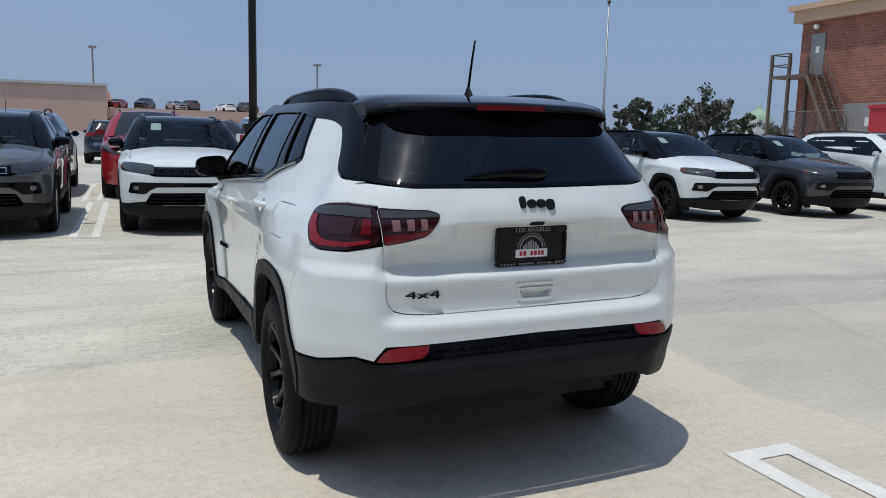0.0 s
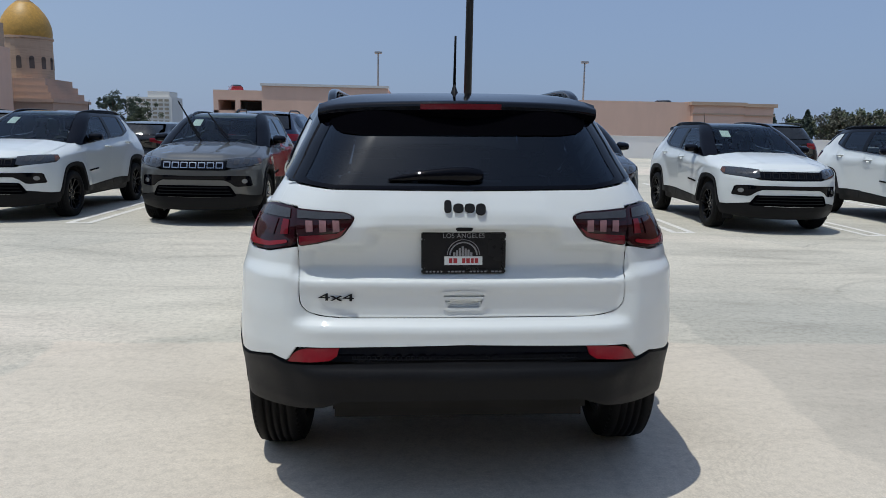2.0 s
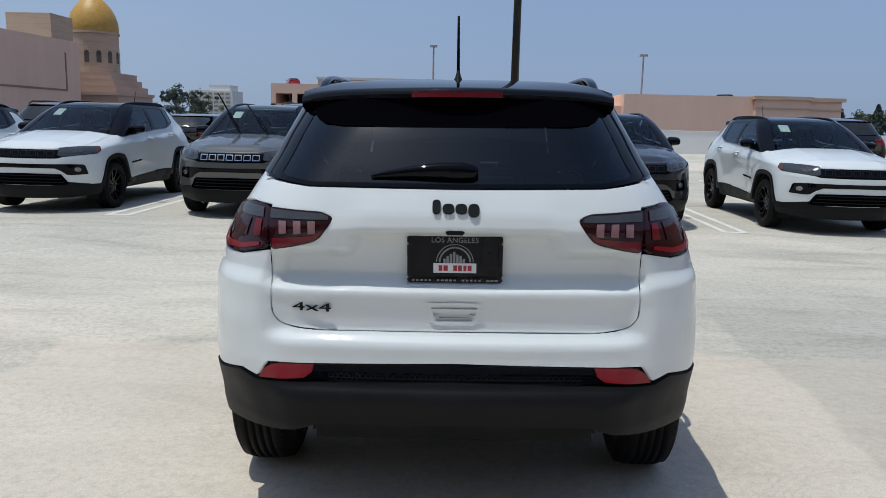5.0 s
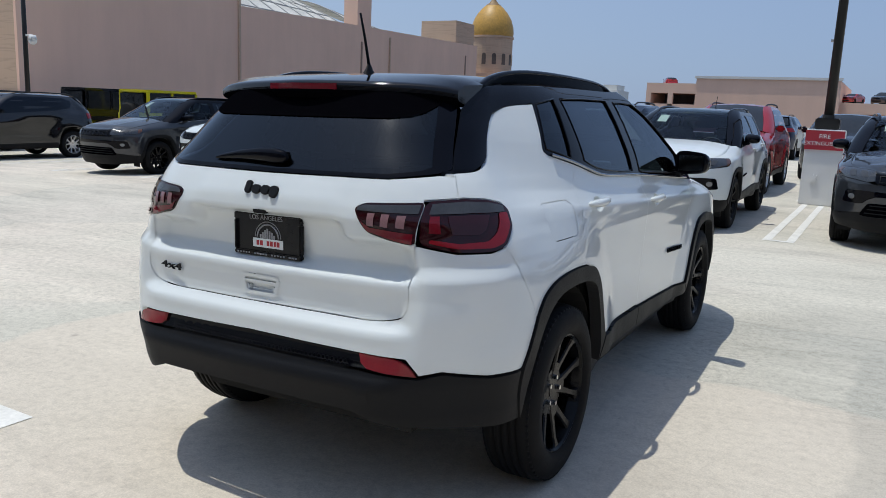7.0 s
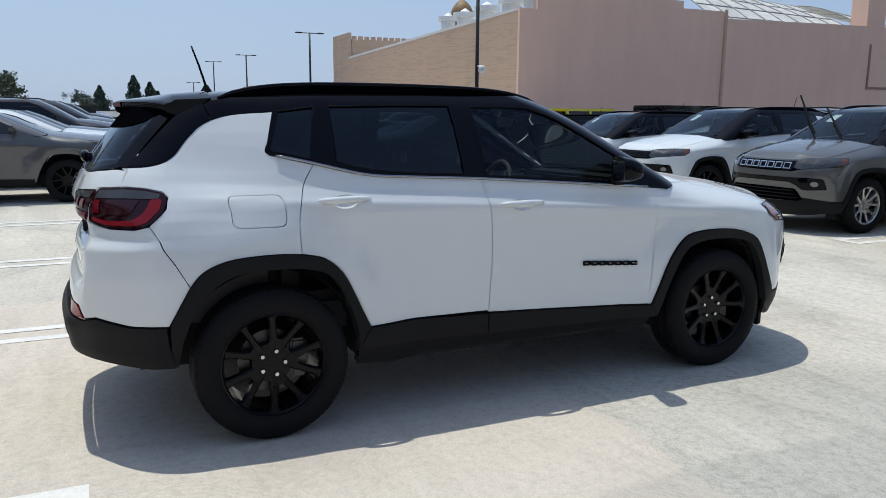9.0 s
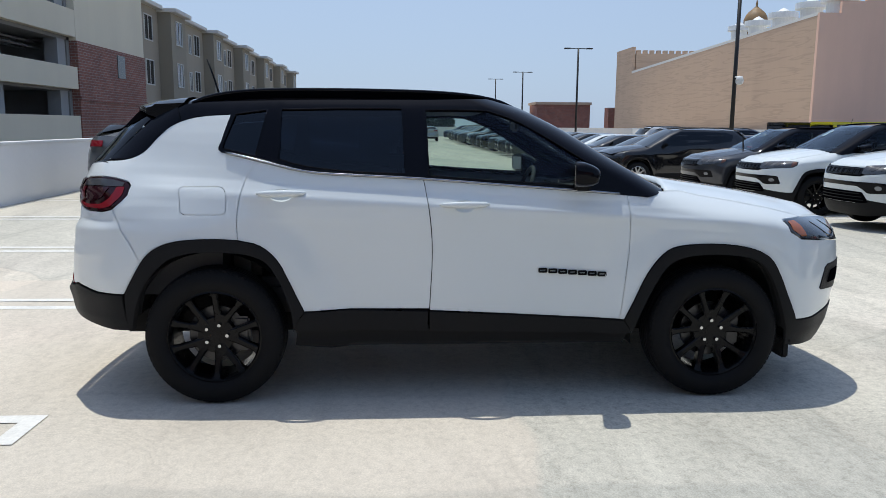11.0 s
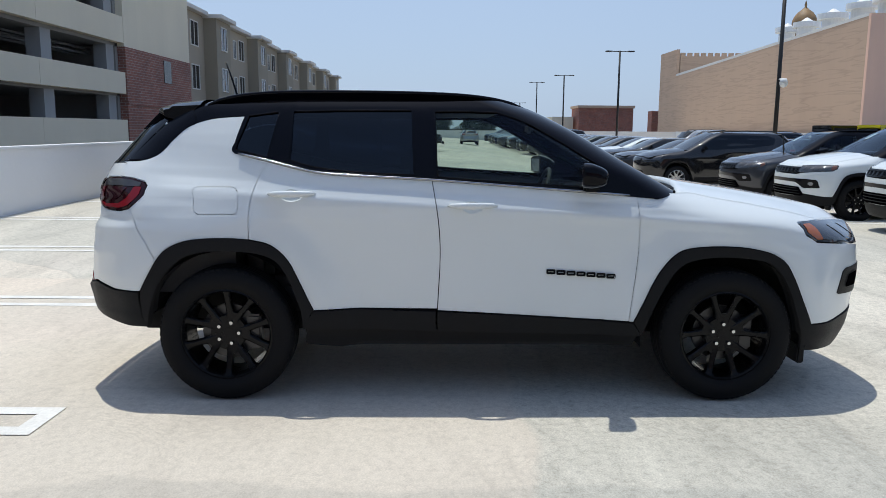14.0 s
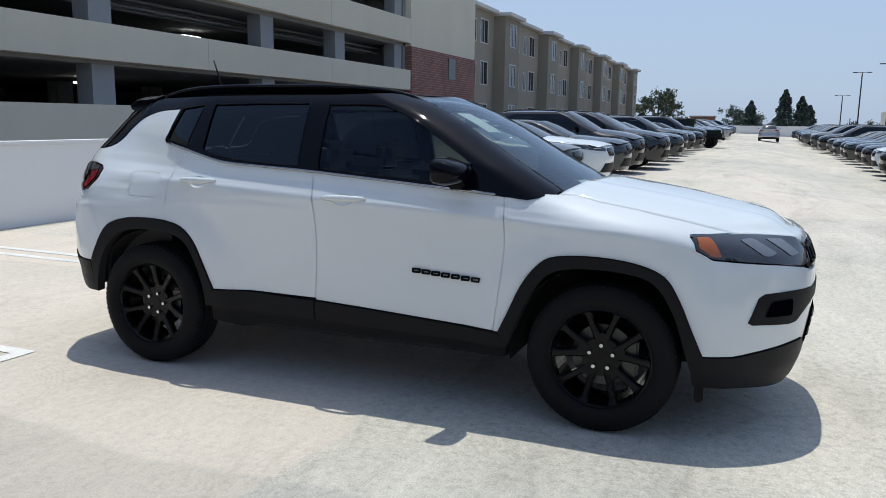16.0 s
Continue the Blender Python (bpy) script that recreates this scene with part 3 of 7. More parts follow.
part("dome", bm, GOLD, tower, "golden yellow tiled dome with a finial", True)
bm = bmesh.new()
lathe(bm, [(22.45, 1.58), (22.9, 0.95), (23.45, 0.55), (24.0, 0.24), (25.1, 0.05)], 20, "z")
part("dome_cap", bm, BRONZE, tower, "brown cap of the dome", True)
for k in range(13):
    a = 2 * math.pi * k / 13
    bm = boxes((4.1, 4.36, -0.42, 0.42, 10.6, 12.4))
    cyl(bm, 0, 0, 0, 0.26, 0.42, 0.42, 12, Matrix.Translation((4.1, 0, 12.4)) @ Matrix.Rotation(radians(90), 4, "Y"))
    bmesh.ops.rotate(bm, verts=bm.verts, cent=(0, 0, 0), matrix=Matrix.Rotation(a, 3, "Z"))
    part("arched_window", bm, RUST, tower)

# buildings north of the deck
north = tagged(empty("retail_garage", pose(0, 0, 0)), "low tan commercial building with a rooftop parking level", "building")
part("main_block", boxes((-22.3, -4.2, 110, 140, -9, 7.0)), TAN, north)
part("coping", boxes((-22.5, -4.0, 109.8, 110.3, 7.0, 7.35)), TRIM, north)
part("ramp_block", boxes((-29.2, -22.3, 110, 140, 4.9, 6.3), (-29.2, -28.5, 110, 140, -9, 4.9), (-26.1, -25.4, 110, 110.6, -9, 4.9), (-29.2, -22.3, 110, 140, -9, 3.4)), TAN, north)
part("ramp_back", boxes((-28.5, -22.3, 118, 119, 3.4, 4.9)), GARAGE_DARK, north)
part("deck_level", boxes((-4.2, 26, 112, 150, 2.9, 4.3), (-4.2, 26, 118, 150, -9, 2.9)), TAN, north)
for x in range(-3, 26, 4):
    part("deck_column", boxes((x, x + 0.6, 112.2, 112.8, -9, 2.9)), TAN, north)
north2 = tagged(empty("commercial_block", pose(0, 0, 0)), "low flat-roofed tan commercial block", "building")
part("main_block", boxes((22, 40.5, 110.4, 135, -9, 6.0)), TAN, north2)
part("end_block", boxes((40.5, 48.0, 109.4, 135, -9, 5.6)), TAN, north2)
part("end_block", boxes((48.0, 52.8, 110.2, 135, -9, 5.5)), TAN, north2)
part("cornice", boxes((40.1, 48.3, 109.0, 135.2, 5.6, 6.1), (40.3, 48.1, 109.2, 109.4, 4.3, 4.5)), TAN_LIGHT, north2)
part("cornice", boxes((48.3, 53.2, 109.8, 135.2, 5.5, 6.0), (48.3, 53.0, 110.0, 110.2, 4.2, 4.4)), TAN_LIGHT, north2)


def far_lamp(x, y, base, top):
    root = tagged(empty("parking_lamp", pose(x, y, 0)), "tall grey parking lot lamp on a far roof", "lamp post", "far roof lamps")
    bm = bmesh.new()
    cyl(bm, 0, 0, base, top, 0.16, 0.12, 8)
    part("pole", bm, STEEL_GREY, root)
    part("lamp_head", boxes((-0.55, 0.55, -0.4, 0.4, top - 0.3, top)), STEEL_GREY, root)


far_lamp(-6.0, 118, 4, 12.9)
far_lamp(26.0, 118, 4, 12.2)

# tower block far away
hr = tagged(empty("tower_block", pose(-183, 545, 0)), "pale far-off apartment tower with rows of balconies", "building")
part("main_block", boxes((-17, 14, 0, 25, -9, 19), (-3, 12, 2, 20, 19, 23)), TRIM, hr)
for i in range(6):
    for j in range(7):
        part("window", boxes((-15.5 + 4.1 * j, -12.6 + 4.1 * j, -0.4, -0.2, 1.5 + 2.9 * i, 3.1 + 2.9 * i)), APT_PIER, hr)

# brick building east with an outside stair
PARAPET_GREY = stucco("grey_wall_paint", (0.30, 0.30, 0.30), 0.06)
eb = tagged(empty("brick_building", pose(29, 25.8, 0)), "red brick building with a pale cornice and an outside steel stair", "building")
part("brick_wall", boxes((0, 22, -40, 0, -9, 7.3)), BRICK_E, eb)
part("cornice", boxes((-0.3, 22.3, -40.3, 0.3, 7.3, 7.85), (-0.5, 22.5, -40.5, 0.5, 7.85, 8.1)), TAN_LIGHT, eb)
dr = part("door", boxes((-0.06, 0.05, -1.45, -0.65, 4.75, 6.7), bevel=0.01), STEEL_GREY, eb, "grey steel door")
part("door_sign", boxes((-0.07, -0.06, -1.15, -0.95, 5.8, 6.1)), SIGN_WHITE, dr)
bm = bmesh.new()
bmesh.ops.create_uvsphere(bm, u_segments=10, v_segments=8, radius=0.13, matrix=Matrix.Translation((-0.2, -1.0, 7.0)))
part("wall_lamp", bm, SIGN_WHITE, eb, "small white wall lamp")
st = tagged(empty("steel_stair", pose(29, 25.8, 0)), "brown steel fire stair with landing and railings", "stair")
part("landing", boxes((-1.3, -0.02, -1.6, 0.55, 4.62, 4.74)), RUST, st)
for x in (-1.25, -0.1):
    for y in (0.5, -0.6):
        part("post", boxes((x - 0.06, x + 0.06, y - 0.06, y + 0.06, -0.2, 5.75)), RUST, st)
for z in (5.2, 5.72):
    part("railing", boxes((-1.28, -0.05, 0.48, 0.53, z, z + 0.05), (-1.3, -1.25, -0.6, 0.53, z, z + 0.05)), RUST, st)
n = 15
for s in (-1.2, -0.2):
    bm = bmesh.new()
    tube(bm, [(s, -1.6, 4.66), (s, -3.2, 1.6)], 0.09, 6)
    part("stringer", bm, RUST, st)
    bm = bmesh.new()
    tube(bm, [(s, -1.6, 5.7), (s, -3.2, 2.6)], 0.035, 6)
    for i in range(6):
        f = i / 5
        tube(bm, [(s, -1.6 - 1.6 * f, 4.66 - 3.06 * f), (s, -1.6 - 1.6 * f, 5.7 - 3.1 * f)], 0.025, 6)
    part("handrail", bm, RUST, st)
for i in range(n):
    f = (i + 0.5) / n
    part("step", boxes((-1.2, -0.2, -1.6 - 1.6 * f - 0.10, -1.6 - 1.6 * f + 0.10, 4.66 - 3.06 * f, 4.7 - 3.06 * f)), RUST, st)
part("painted_base", boxes((-0.05, 0.05, -40, -2.8, -0.4, 3.38)), PARAPET_GREY, eb, "grey painted lower wall")
part("wall_sign", boxes((-0.07, -0.05, -4.35, -4.0, 2.35, 2.75)), SIGN_WHITE, eb, "small white notice")
fence = tagged(empty("metal_fence", pose(28.2, 23.5, 0)), "grey chain-link fence before the brick building", "fence")
bm = bmesh.new()
for i in range(22):
    for s_ in (-1, 1):
        y0 = -1.7 + 0.16 * i
        tube(bm, [(0, y0, 0.4 if s_ > 0 else 3.0), (0, min(1.95, y0 + 1.3), (0.4 + 2.6 * (min(1.95, y0 + 1.3) - y0) / 1.3) if s_ > 0 else 3.0 - 2.6 * (min(1.95, y0 + 1.3) - y0) / 1.3)], 0.008, 4)
part("wire_mesh", bm, STEEL_GREY, fence)
for y in (-1.7, 0.1, 1.95):
    bm = bmesh.new()
    cyl(bm, 0, y, 0, 3.12, 0.035, 0.035, 8)
    part("post", bm, STEEL_GREY, fence)
for z in (0.5, 3.05):
    part("rail", boxes((-0.025, 0.025, -1.7, 1.95, z - 0.025, z + 0.025)), STEEL_GREY, fence)
rc = tagged(empty("red_cabinet", pose(28.2, 20.3, 0)), "red painted steel cabinet standing by the fence", "cabinet")
part("cabinet_body", boxes((-0.35, 0.35, -0.5, 0.42, 0, 3.05), bevel=0.03), SIGN_RED, rc)
part("cabinet_roof", boxes((-0.4, 0.4, -0.56, 0.48, 3.05, 3.22), bevel=0.02), SIGN_RED, rc)

fp = tagged(empty("flagpole", pose(40.5, 60, 0)), "thin tall steel mast with a ball on top", "mast")
bm = bmesh.new()
cyl(bm, 0, 0, -9, 14.2, 0.16, 0.07, 10)
part("pole", bm, STEEL_GREY, fp, smooth=True)
bm = bmesh.new()
bmesh.ops.create_uvsphere(bm, u_segments=10, v_segments=8, radius=0.18, matrix=Matrix.Translation((0, 0, 14.35)))
part("ball", bm, RUST, fp)

cap = tagged(empty("domed_hall", pose(206, 212, 0)), "far-off pale hall with a green copper dome", "building")
bm = bmesh.new()
cyl(bm, 0, 0, -9, 9.2, 5.2, 5.2, 20)
cyl(bm, 0, 0, 9.2, 9.9, 5.6, 5.6, 20)
part("drum", bm, TRIM, cap)
bm = bmesh.new()
lathe(bm, [(9.9, 4.8), (11.4, 4.4), (12.8, 3.3), (13.7, 1.9), (14.0, 0.9), (15.4, 0.8), (16.2, 0.1)], 20, "z")
part("dome", bm, COPPER, cap, "green copper dome", True)

sb = tagged(empty("brick_store", pose(-176, 39.5, 0)), "low red brick store with a pale roof edge", "building")
part("brick_wall", boxes((-10, 0, -6.4, 6.2, -9, 6.4)), BRICK_E, sb)
part("roof_edge", boxes((-10.3, 0.3, -6.7, 6.5, 6.4, 7.0)), TAN_LIGHT, sb)
part("wing", boxes((-14, -4, -12, -7, -9, 4.4)), GARAGE, sb)
sb3 = tagged(empty("brick_store", pose(-185, -9.5, 0)), "low red building past the far wall", "building")
part("brick_wall", boxes((-8, 0, -2.6, 2.6, -9, 2.9)), BRICK_E, sb3)
part("roof_edge", boxes((-8.2, 0.2, -2.8, 2.8, 2.9, 3.2)), TAN_LIGHT, sb3)
sb2 = tagged(empty("brick_store", pose(-150, 41, 0)), "small dark red brick block beside the hall", "building")
part("brick_wall", boxes((-3, 0, 2.0, 3.3, -9, 5.2)), BRICK_E, sb2)


# greyest foliage: the haze of distance is mixed into its colour
LEAF_GREY = surface("hazed_grey_leaves", (0.11, 0.11, 0.08), 0.85, vary=0.4, scale=1.5)


# ---- trees ----
def tree(x, y, base, h, w, leaf, conifer=False, seed=1, label="broad green tree beyond the deck"):
    rnd = random.Random(seed)
    root = tagged(empty("tree", pose(x, y, base)), label, "tree", "trees beyond the deck")
    bm = bmesh.new()
    tube(bm, [(0, 0, 0), (0.02 * h, 0, h * 0.4), (0, 0.01 * h, h * 0.9)], 0.03 * h, 7, 0.008 * h)
    ends = []
    for i in range(0 if conifer else 11):
        a, f = rnd.uniform(0, 6.28), rnd.uniform(0.3, 0.75)
        rr = w * 0.5 * rnd.uniform(0.5, 0.95)
        e = (math.cos(a) * rr, math.sin(a) * rr, h * (f + 0.2))
        tube(bm, [(0.01 * h, 0, h * f), (e[0] * 0.5, e[1] * 0.5, h * (f + 0.12)), e], 0.012 * h, 5, 0.004 * h)
        ends.append(Vector(e))
    part("trunk", bm, BARK, root)
    vs, fs = [], []
    def leaf_quad(c, s):
        d = Vector((rnd.gauss(0, 1), rnd.gauss(0, 1), rnd.gauss(0, 1))).normalized()
        a = d.orthogonal().normalized() * s
        b = d.cross(a).normalized() * s * rnd.uniform(0.5, 1.0)
        k = len(vs)
        vs.extend([c - a, c - b * 0.6, c + a, c + b])
        fs.append((k, k + 1, k + 2, k + 3))
    if conifer:
        for i in range(2600):
            f = rnd.random() ** 0.85
            r = w * 0.5 * (1 - f) ** 0.6 * min(1, 0.55 + 3 * f) * (0.84 + 0.16 * math.sin(f * 31 + 2 * rnd.random())) * rnd.uniform(0.3, 1) ** 0.6
            a = rnd.uniform(0, 6.28)
            leaf_quad(Vector((math.cos(a) * r, math.sin(a) * r, h * (0.12 + 0.88 * f))), h * 0.024)
    else:
        clumps = []
        for e in ends:
            for j in range(4):
                clumps.append((e + Vector((rnd.gauss(0, 0.13 * w), rnd.gauss(0, 0.13 * w), rnd.gauss(0, 0.07 * h))), w * rnd.uniform(0.07, 0.15)))
        for i in range(7):
            clumps.append((Vector((rnd.gauss(0, 0.15 * w), rnd.gauss(0, 0.15 * w), h * rnd.uniform(0.6, 1.0))), w * rnd.uniform(0.08, 0.15)))
        for c, r in clumps:
            for i in range(75):
                d = Vector((rnd.gauss(0, 1), rnd.gauss(0, 1), rnd.gauss(0, 0.8)))
                leaf_quad(c + d.normalized() * r * rnd.uniform(0.2, 1.1), h * 0.021)
    me = bpy.data.meshes.new("crown")
    me.from_pydata(vs, [], fs)
    part("crown", me, leaf, root)


tree(86.5, 99, -6, 14.6, 8.2, LEAF_GREY, seed=3, label="dark broad tree with an uneven crown")
for i, (x, y, top, w, kind) in enumerate(((81.3, 121.7, 7.3, 3.0, 1), (86.6, 124.1, 8.4, 4.2, 2), (86.6, 118.0, 9.2, 4.6, 2), (99.4, 127.2, 9.0, 8.2, 0), (121.1, 128.4, 8.0, 5.0, 0), (120.1, 142.6, 6.6, 5, 2), (117.5, 144.7, 6.2, 6, 0), (181.8, 180.9, 7.7, 12, 2), (150, 190, 6.5, 12, 0), (92, 150, 5.8, 8, 2))):
    tree(x, y, -7, top + 7, w, (LEAF, LEAF_DARK, LEAF_GREY)[kind], kind == 1, seed=20 + i)
for i, (ang, d, top, w, kind) in enumerate(((23.6, 165, 4.2, 6, 2), (25.0, 160, 5.4, 5, 1), (26.0, 170, 4.6, 8, 2), (27.1, 160, 6.2, 5, 1), (28.0, 165, 5.4, 9, 0), (29.3, 158, 6.2, 8, 2), (30.6, 160, 5.6, 9, 0), (32.0, 165, 6.0, 8, 2))):
    tree(d * math.sin(radians(ang)), d * math.cos(radians(ang)) - 3, -7, top + 7, w, (LEAF, LEAF_DARK, LEAF_GREY)[kind], kind == 1, seed=90 + i)
tree(-84, 216, -6, 14.5, 9, LEAF_DARK, seed=5)
tree(-79, 225, -6, 13, 8, LEAF, seed=6)
for i, (dy, d, top, w) in enumerate(((-0.012, 175, 6.2, 6.0), (0.025, 170, 8.2, 6.4), (0.043, 172, 7.0, 6.0), (0.052, 178, 5.4, 5.6), (-0.03, 200, 4.5, 7), (-0.022, 190, 4.0, 8))):
    tree(4.3 - d, 3.2 + dy * d, -4, top + 4, w, LEAF_DARK, i < 4, 40 + i, "dark pointed conifer past the far wall" if i < 4 else "low green tree past the far wall")
tree(-152, -15.5, -6, 13.2, 9, LEAF, seed=60)
tree(-160, -12.0, -6, 9.5, 8, LEAF, seed=61)
for i in range(14):
    d = 210 + 9 * (i % 4)
    tree(4.3 - d, -30 + 6.0 * i, -8, 8.6 + (i * 7 % 4) * 0.6, 9, LEAF_GREY, seed=70 + i)


# ---- the compact SUV: surface ----
# Car space: origin on the ground under the rear axle, nose towards +y, right side +x.
W_Z = ((0.16, 0.78), (0.25, 0.815), (0.35, 0.845), (0.45, 0.858), (0.60, 0.862), (0.75, 0.866), (0.88, 0.873), (0.97, 0.879), (1.03, 0.876), (1.08, 0.866),
       (1.15, 0.845), (1.22, 0.82), (1.30, 0.785), (1.40, 0.738), (1.48, 0.695), (1.55, 0.65), (1.60, 0.60), (1.66, 0.5))
R_Z = ((0.16, -0.69), (0.25, -0.775), (0.36, -0.795), (0.41, -0.822), (0.46, -0.838), (0.57, -0.848), (0.66, -0.836), (0.74, -0.815), (0.85, -0.792), (0.95, -0.784), (1.05, -0.784), (1.10, -0.790),
       (1.14, -0.778), (1.20, -0.752), (1.24, -0.732), (1.30, -0.688), (1.40, -0.612), (1.50, -0.530), (1.56, -0.475), (1.66, -0.39))
# relief of the tailgate and bumper, away from the corners
G_Z = ((0.16, 0.0), (0.50, -0.012), (0.565, -0.020), (0.59, -0.002), (0.655, 0.006), (0.69, 0.0), (0.72, -0.008), (0.738, -0.006), (0.752, 0.010), (0.765, 0.021), (0.775, 0.024), (0.80, 0.021), (0.85, 0.008),
       (0.880, 0.000), (0.900, 0.000), (0.912, 0.020), (0.928, 0.056), (0.945, 0.067), (1.00, 0.060), (1.06, 0.050), (1.080, 0.042), (1.090, 0.012), (1.098, -0.002), (1.16, -0.006), (1.22, 0.0), (1.66, 0.0))
# shoulder crease of the sides: the upper doors lean in above it
CREASE_Z = ((0.16, 0.0), (0.90, 0.0), (0.98, 0.003), (1.025, 0.009), (1.04, 0.008), (1.055, 0.001), (1.10, -0.012), (1.16, -0.011), (1.27, 0.0), (1.66, 0.0))
F_Z = ((0.16, 3.42), (0.25, 3.50), (0.35, 3.535), (0.45, 3.55), (0.55, 3.565), (0.65, 3.575), (0.72, 3.575), (0.80, 3.565), (0.88, 3.535), (0.93, 3.50), (0.98, 3.44),
       (1.04, 3.36), (1.66, 3.2))
B_Z = ((0.90, 2.80), (1.06, 2.55), (1.14, 2.42), (1.29, 2.155), (1.44, 1.905), (1.536, 1.715), (1.59, 1.58), (1.66, 1.4))


def knots(table, z):
    zs, vs = np.array(table).T
    fine = np.linspace(zs[0], zs[-1], 400)
    raw = np.interp(fine, zs, vs)
    k = np.array([1, 2, 3, 2, 1]) / 9.0
    soft = np.convolve(np.pad(raw, 2, mode="edge"), k, "valid")
    return np.interp(z, fine, soft)


def smooth01(t):
    t = np.clip(t, 0, 1)
    return t * t * (3 - 2 * t)


HUBS = ((0.0, 0.347), (2.636, 0.347))


class Skin:
    """The car's outside as a surface over the way round the plan and the height."""

    def __init__(self, front, ref, rr, rf, kr, kf, low):
        self.front, self.rr, self.rf, self.kr, self.kf, self.low = front, rr, rf, kr, kf, low
        self.us = np.linspace(0, 5, 1201)
        p = self.by_u(self.us, np.full(1201, ref))
        d = np.r_[0, np.cumsum(np.linalg.norm(np.diff(p[:, :2], axis=0), axis=1))]
        self.ss, self.end = d, d[-1]

    def by_u(self, u, z):
        w, yr, yf = knots(W_Z, z), knots(R_Z, z), knots(self.front, z)
        r, rf = self.rr + (0.30 - self.rr) * smooth01((z - 1.05) / 0.2), self.rf
        a, b = (u - 1) * np.pi / 2, (u - 3) * np.pi / 2
        x = np.select([u < 1, u < 2, u < 3, u < 4], [u * (w - r), w - r + r * np.sin(a), w, w - rf + rf * np.cos(b)], (w - rf) * (5 - u))
        y = np.select([u < 1, u < 2, u < 3, u < 4], [yr, yr + r - r * np.cos(a), yr + r + (u - 2) * (yf - rf - yr - r), yf - rf + rf * np.sin(b)], yf)
        q = (x / w) ** 2
        lamps = 1 - smooth01((x - 0.33) / 0.09) * smooth01((z - 1.0) / 0.045)
        y = y + knots(G_Z, z) * smooth01((0.66 - x) / 0.10) * lamps * (u < 1.6)
        y = y + self.kr * q * smooth01(1 - (y - yr) / 0.8) - self.kf * q * smooth01(1 - (yf - y) / 1.0)
        side = smooth01((x - 0.6) / 0.2) * smooth01((y + 0.55) / 0.4) * smooth01((3.05 - y) / 0.5)
        x = x + knots(CREASE_Z, z + 0.054 * (y - 1.25)) * side
        x = x * (1 - 0.018 * ((y - 1.3) / 2.0) ** 2)
        x = x - 0.10 * smooth01((0.45 - y) / 0.8) ** 1.5 * smooth01((z - 0.85) / 0.5) * smooth01(x / 0.5)
        if self.low:
            shelf = smooth01((0.965 - z) / 0.06) * smooth01((z - 0.60) / 0.22) * smooth01((x - 0.56) / 0.10) * smooth01((-0.28 - y) / 0.28)
            x, y = x + 0.012 * shelf, y - 0.022 * shelf
            for hy, hz in HUBS:
                d = np.hypot(y - hy, z - hz)
                x = x + 0.030 * smooth01((0.74 - d) / 0.24) * smooth01((x - 0.45) / 0.3)
            x = x * (1 - 0.045 * smooth01((-0.25 - y) / 0.4) * smooth01((0.66 - z) / 0.2))
            line = 1.06 - 0.17 * (y - 2.72)
            roll = smooth01((y - 2.1) / 0.35) * np.clip((z - line + 0.11) / 0.11, 0, 1.4) ** 2
            x = x - 0.115 * roll * smooth01((x - 0.4) / 0.3)
        return np.stack([x, y, z], -1)

    def at(self, s, z):
        s, z = np.asarray(s, float), np.asarray(z, float)
        flip = np.where((s < 0) | (s > self.end), -1.0, 1.0)
        t = np.abs(s)
        t = np.where(t > self.end, 2 * self.end - t, t)
        p = self.by_u(np.interp(t, self.ss, self.us), z)
        p[..., 0] *= flip
        return p

    def normal(self, s, z):
        e = 0.004
        a, b = self.at(s + e, z) - self.at(s - e, z), self.at(s, z + e) - self.at(s, z - e)
        n = np.cross(a, b)
        return n / np.maximum(np.linalg.norm(n, axis=-1, keepdims=True), 1e-9)

    def find(self, kind, a, z):
        """(s, z) of a point given by its y (s), rear x (r) or front x (f)."""
        lo, hi, col = {"s": (0.6, 4.4, 1), "r": (0, 1.9, 0), "f": (3.1, 5, 0)}[kind]
        u = np.linspace(lo, hi, 500)
        p = self.by_u(u, np.full(500, z))
        v = p[:, col]
        if kind == "f":
            u, v = u[::-1], v[::-1]
        k = np.argmax(v >= a) if (v >= a).any() else len(v) - 1
        k = max(k, 1)
        f = (a - v[k - 1]) / (v[k] - v[k - 1] + 1e-12)
        uu = u[k - 1] + np.clip(f, 0, 1) * (u[k] - u[k - 1])
        return float(np.interp(uu, self.us, self.ss)), z


CAR = pose(0.024, -0.028, -0.022, 0, -0.94, 0.59)      # how the white car stands on the sloping deck
BODY = Skin(F_Z, 0.7, 0.36, 0.46, 0.055, 0.15, True)
CABIN = Skin(B_Z, 1.3, 0.36, 0.16, 0.07, 0.13, False)


def curve(pts, n=5):
    """Smooth line through points of (kind, a, z)."""
    if len(pts) < 3:
        return list(pts)
    v = np.array([p[1:] for p in pts], float)
    v = np.vstack([2 * v[0] - v[1], v, 2 * v[-1] - v[-2]])
    out = []
    for i in range(1, len(v) - 2):
        for j in range(n):
            t = j / n
            a, b, c, d = v[i - 1], v[i], v[i + 1], v[i + 2]
            q = 0.5 * (2 * b + (c - a) * t + (2 * a - 5 * b + 4 * c - d) * t * t + (3 * b - a - 3 * c + d) * t ** 3)
            out.append((pts[i - 1][0], *q))
    out.append(pts[-1])
    return out


SIDE_EYE, CAR_TURN = CAR.inverted() @ Vector((4.818, 1.093, 1.430)), CAR.to_3x3().inverted()


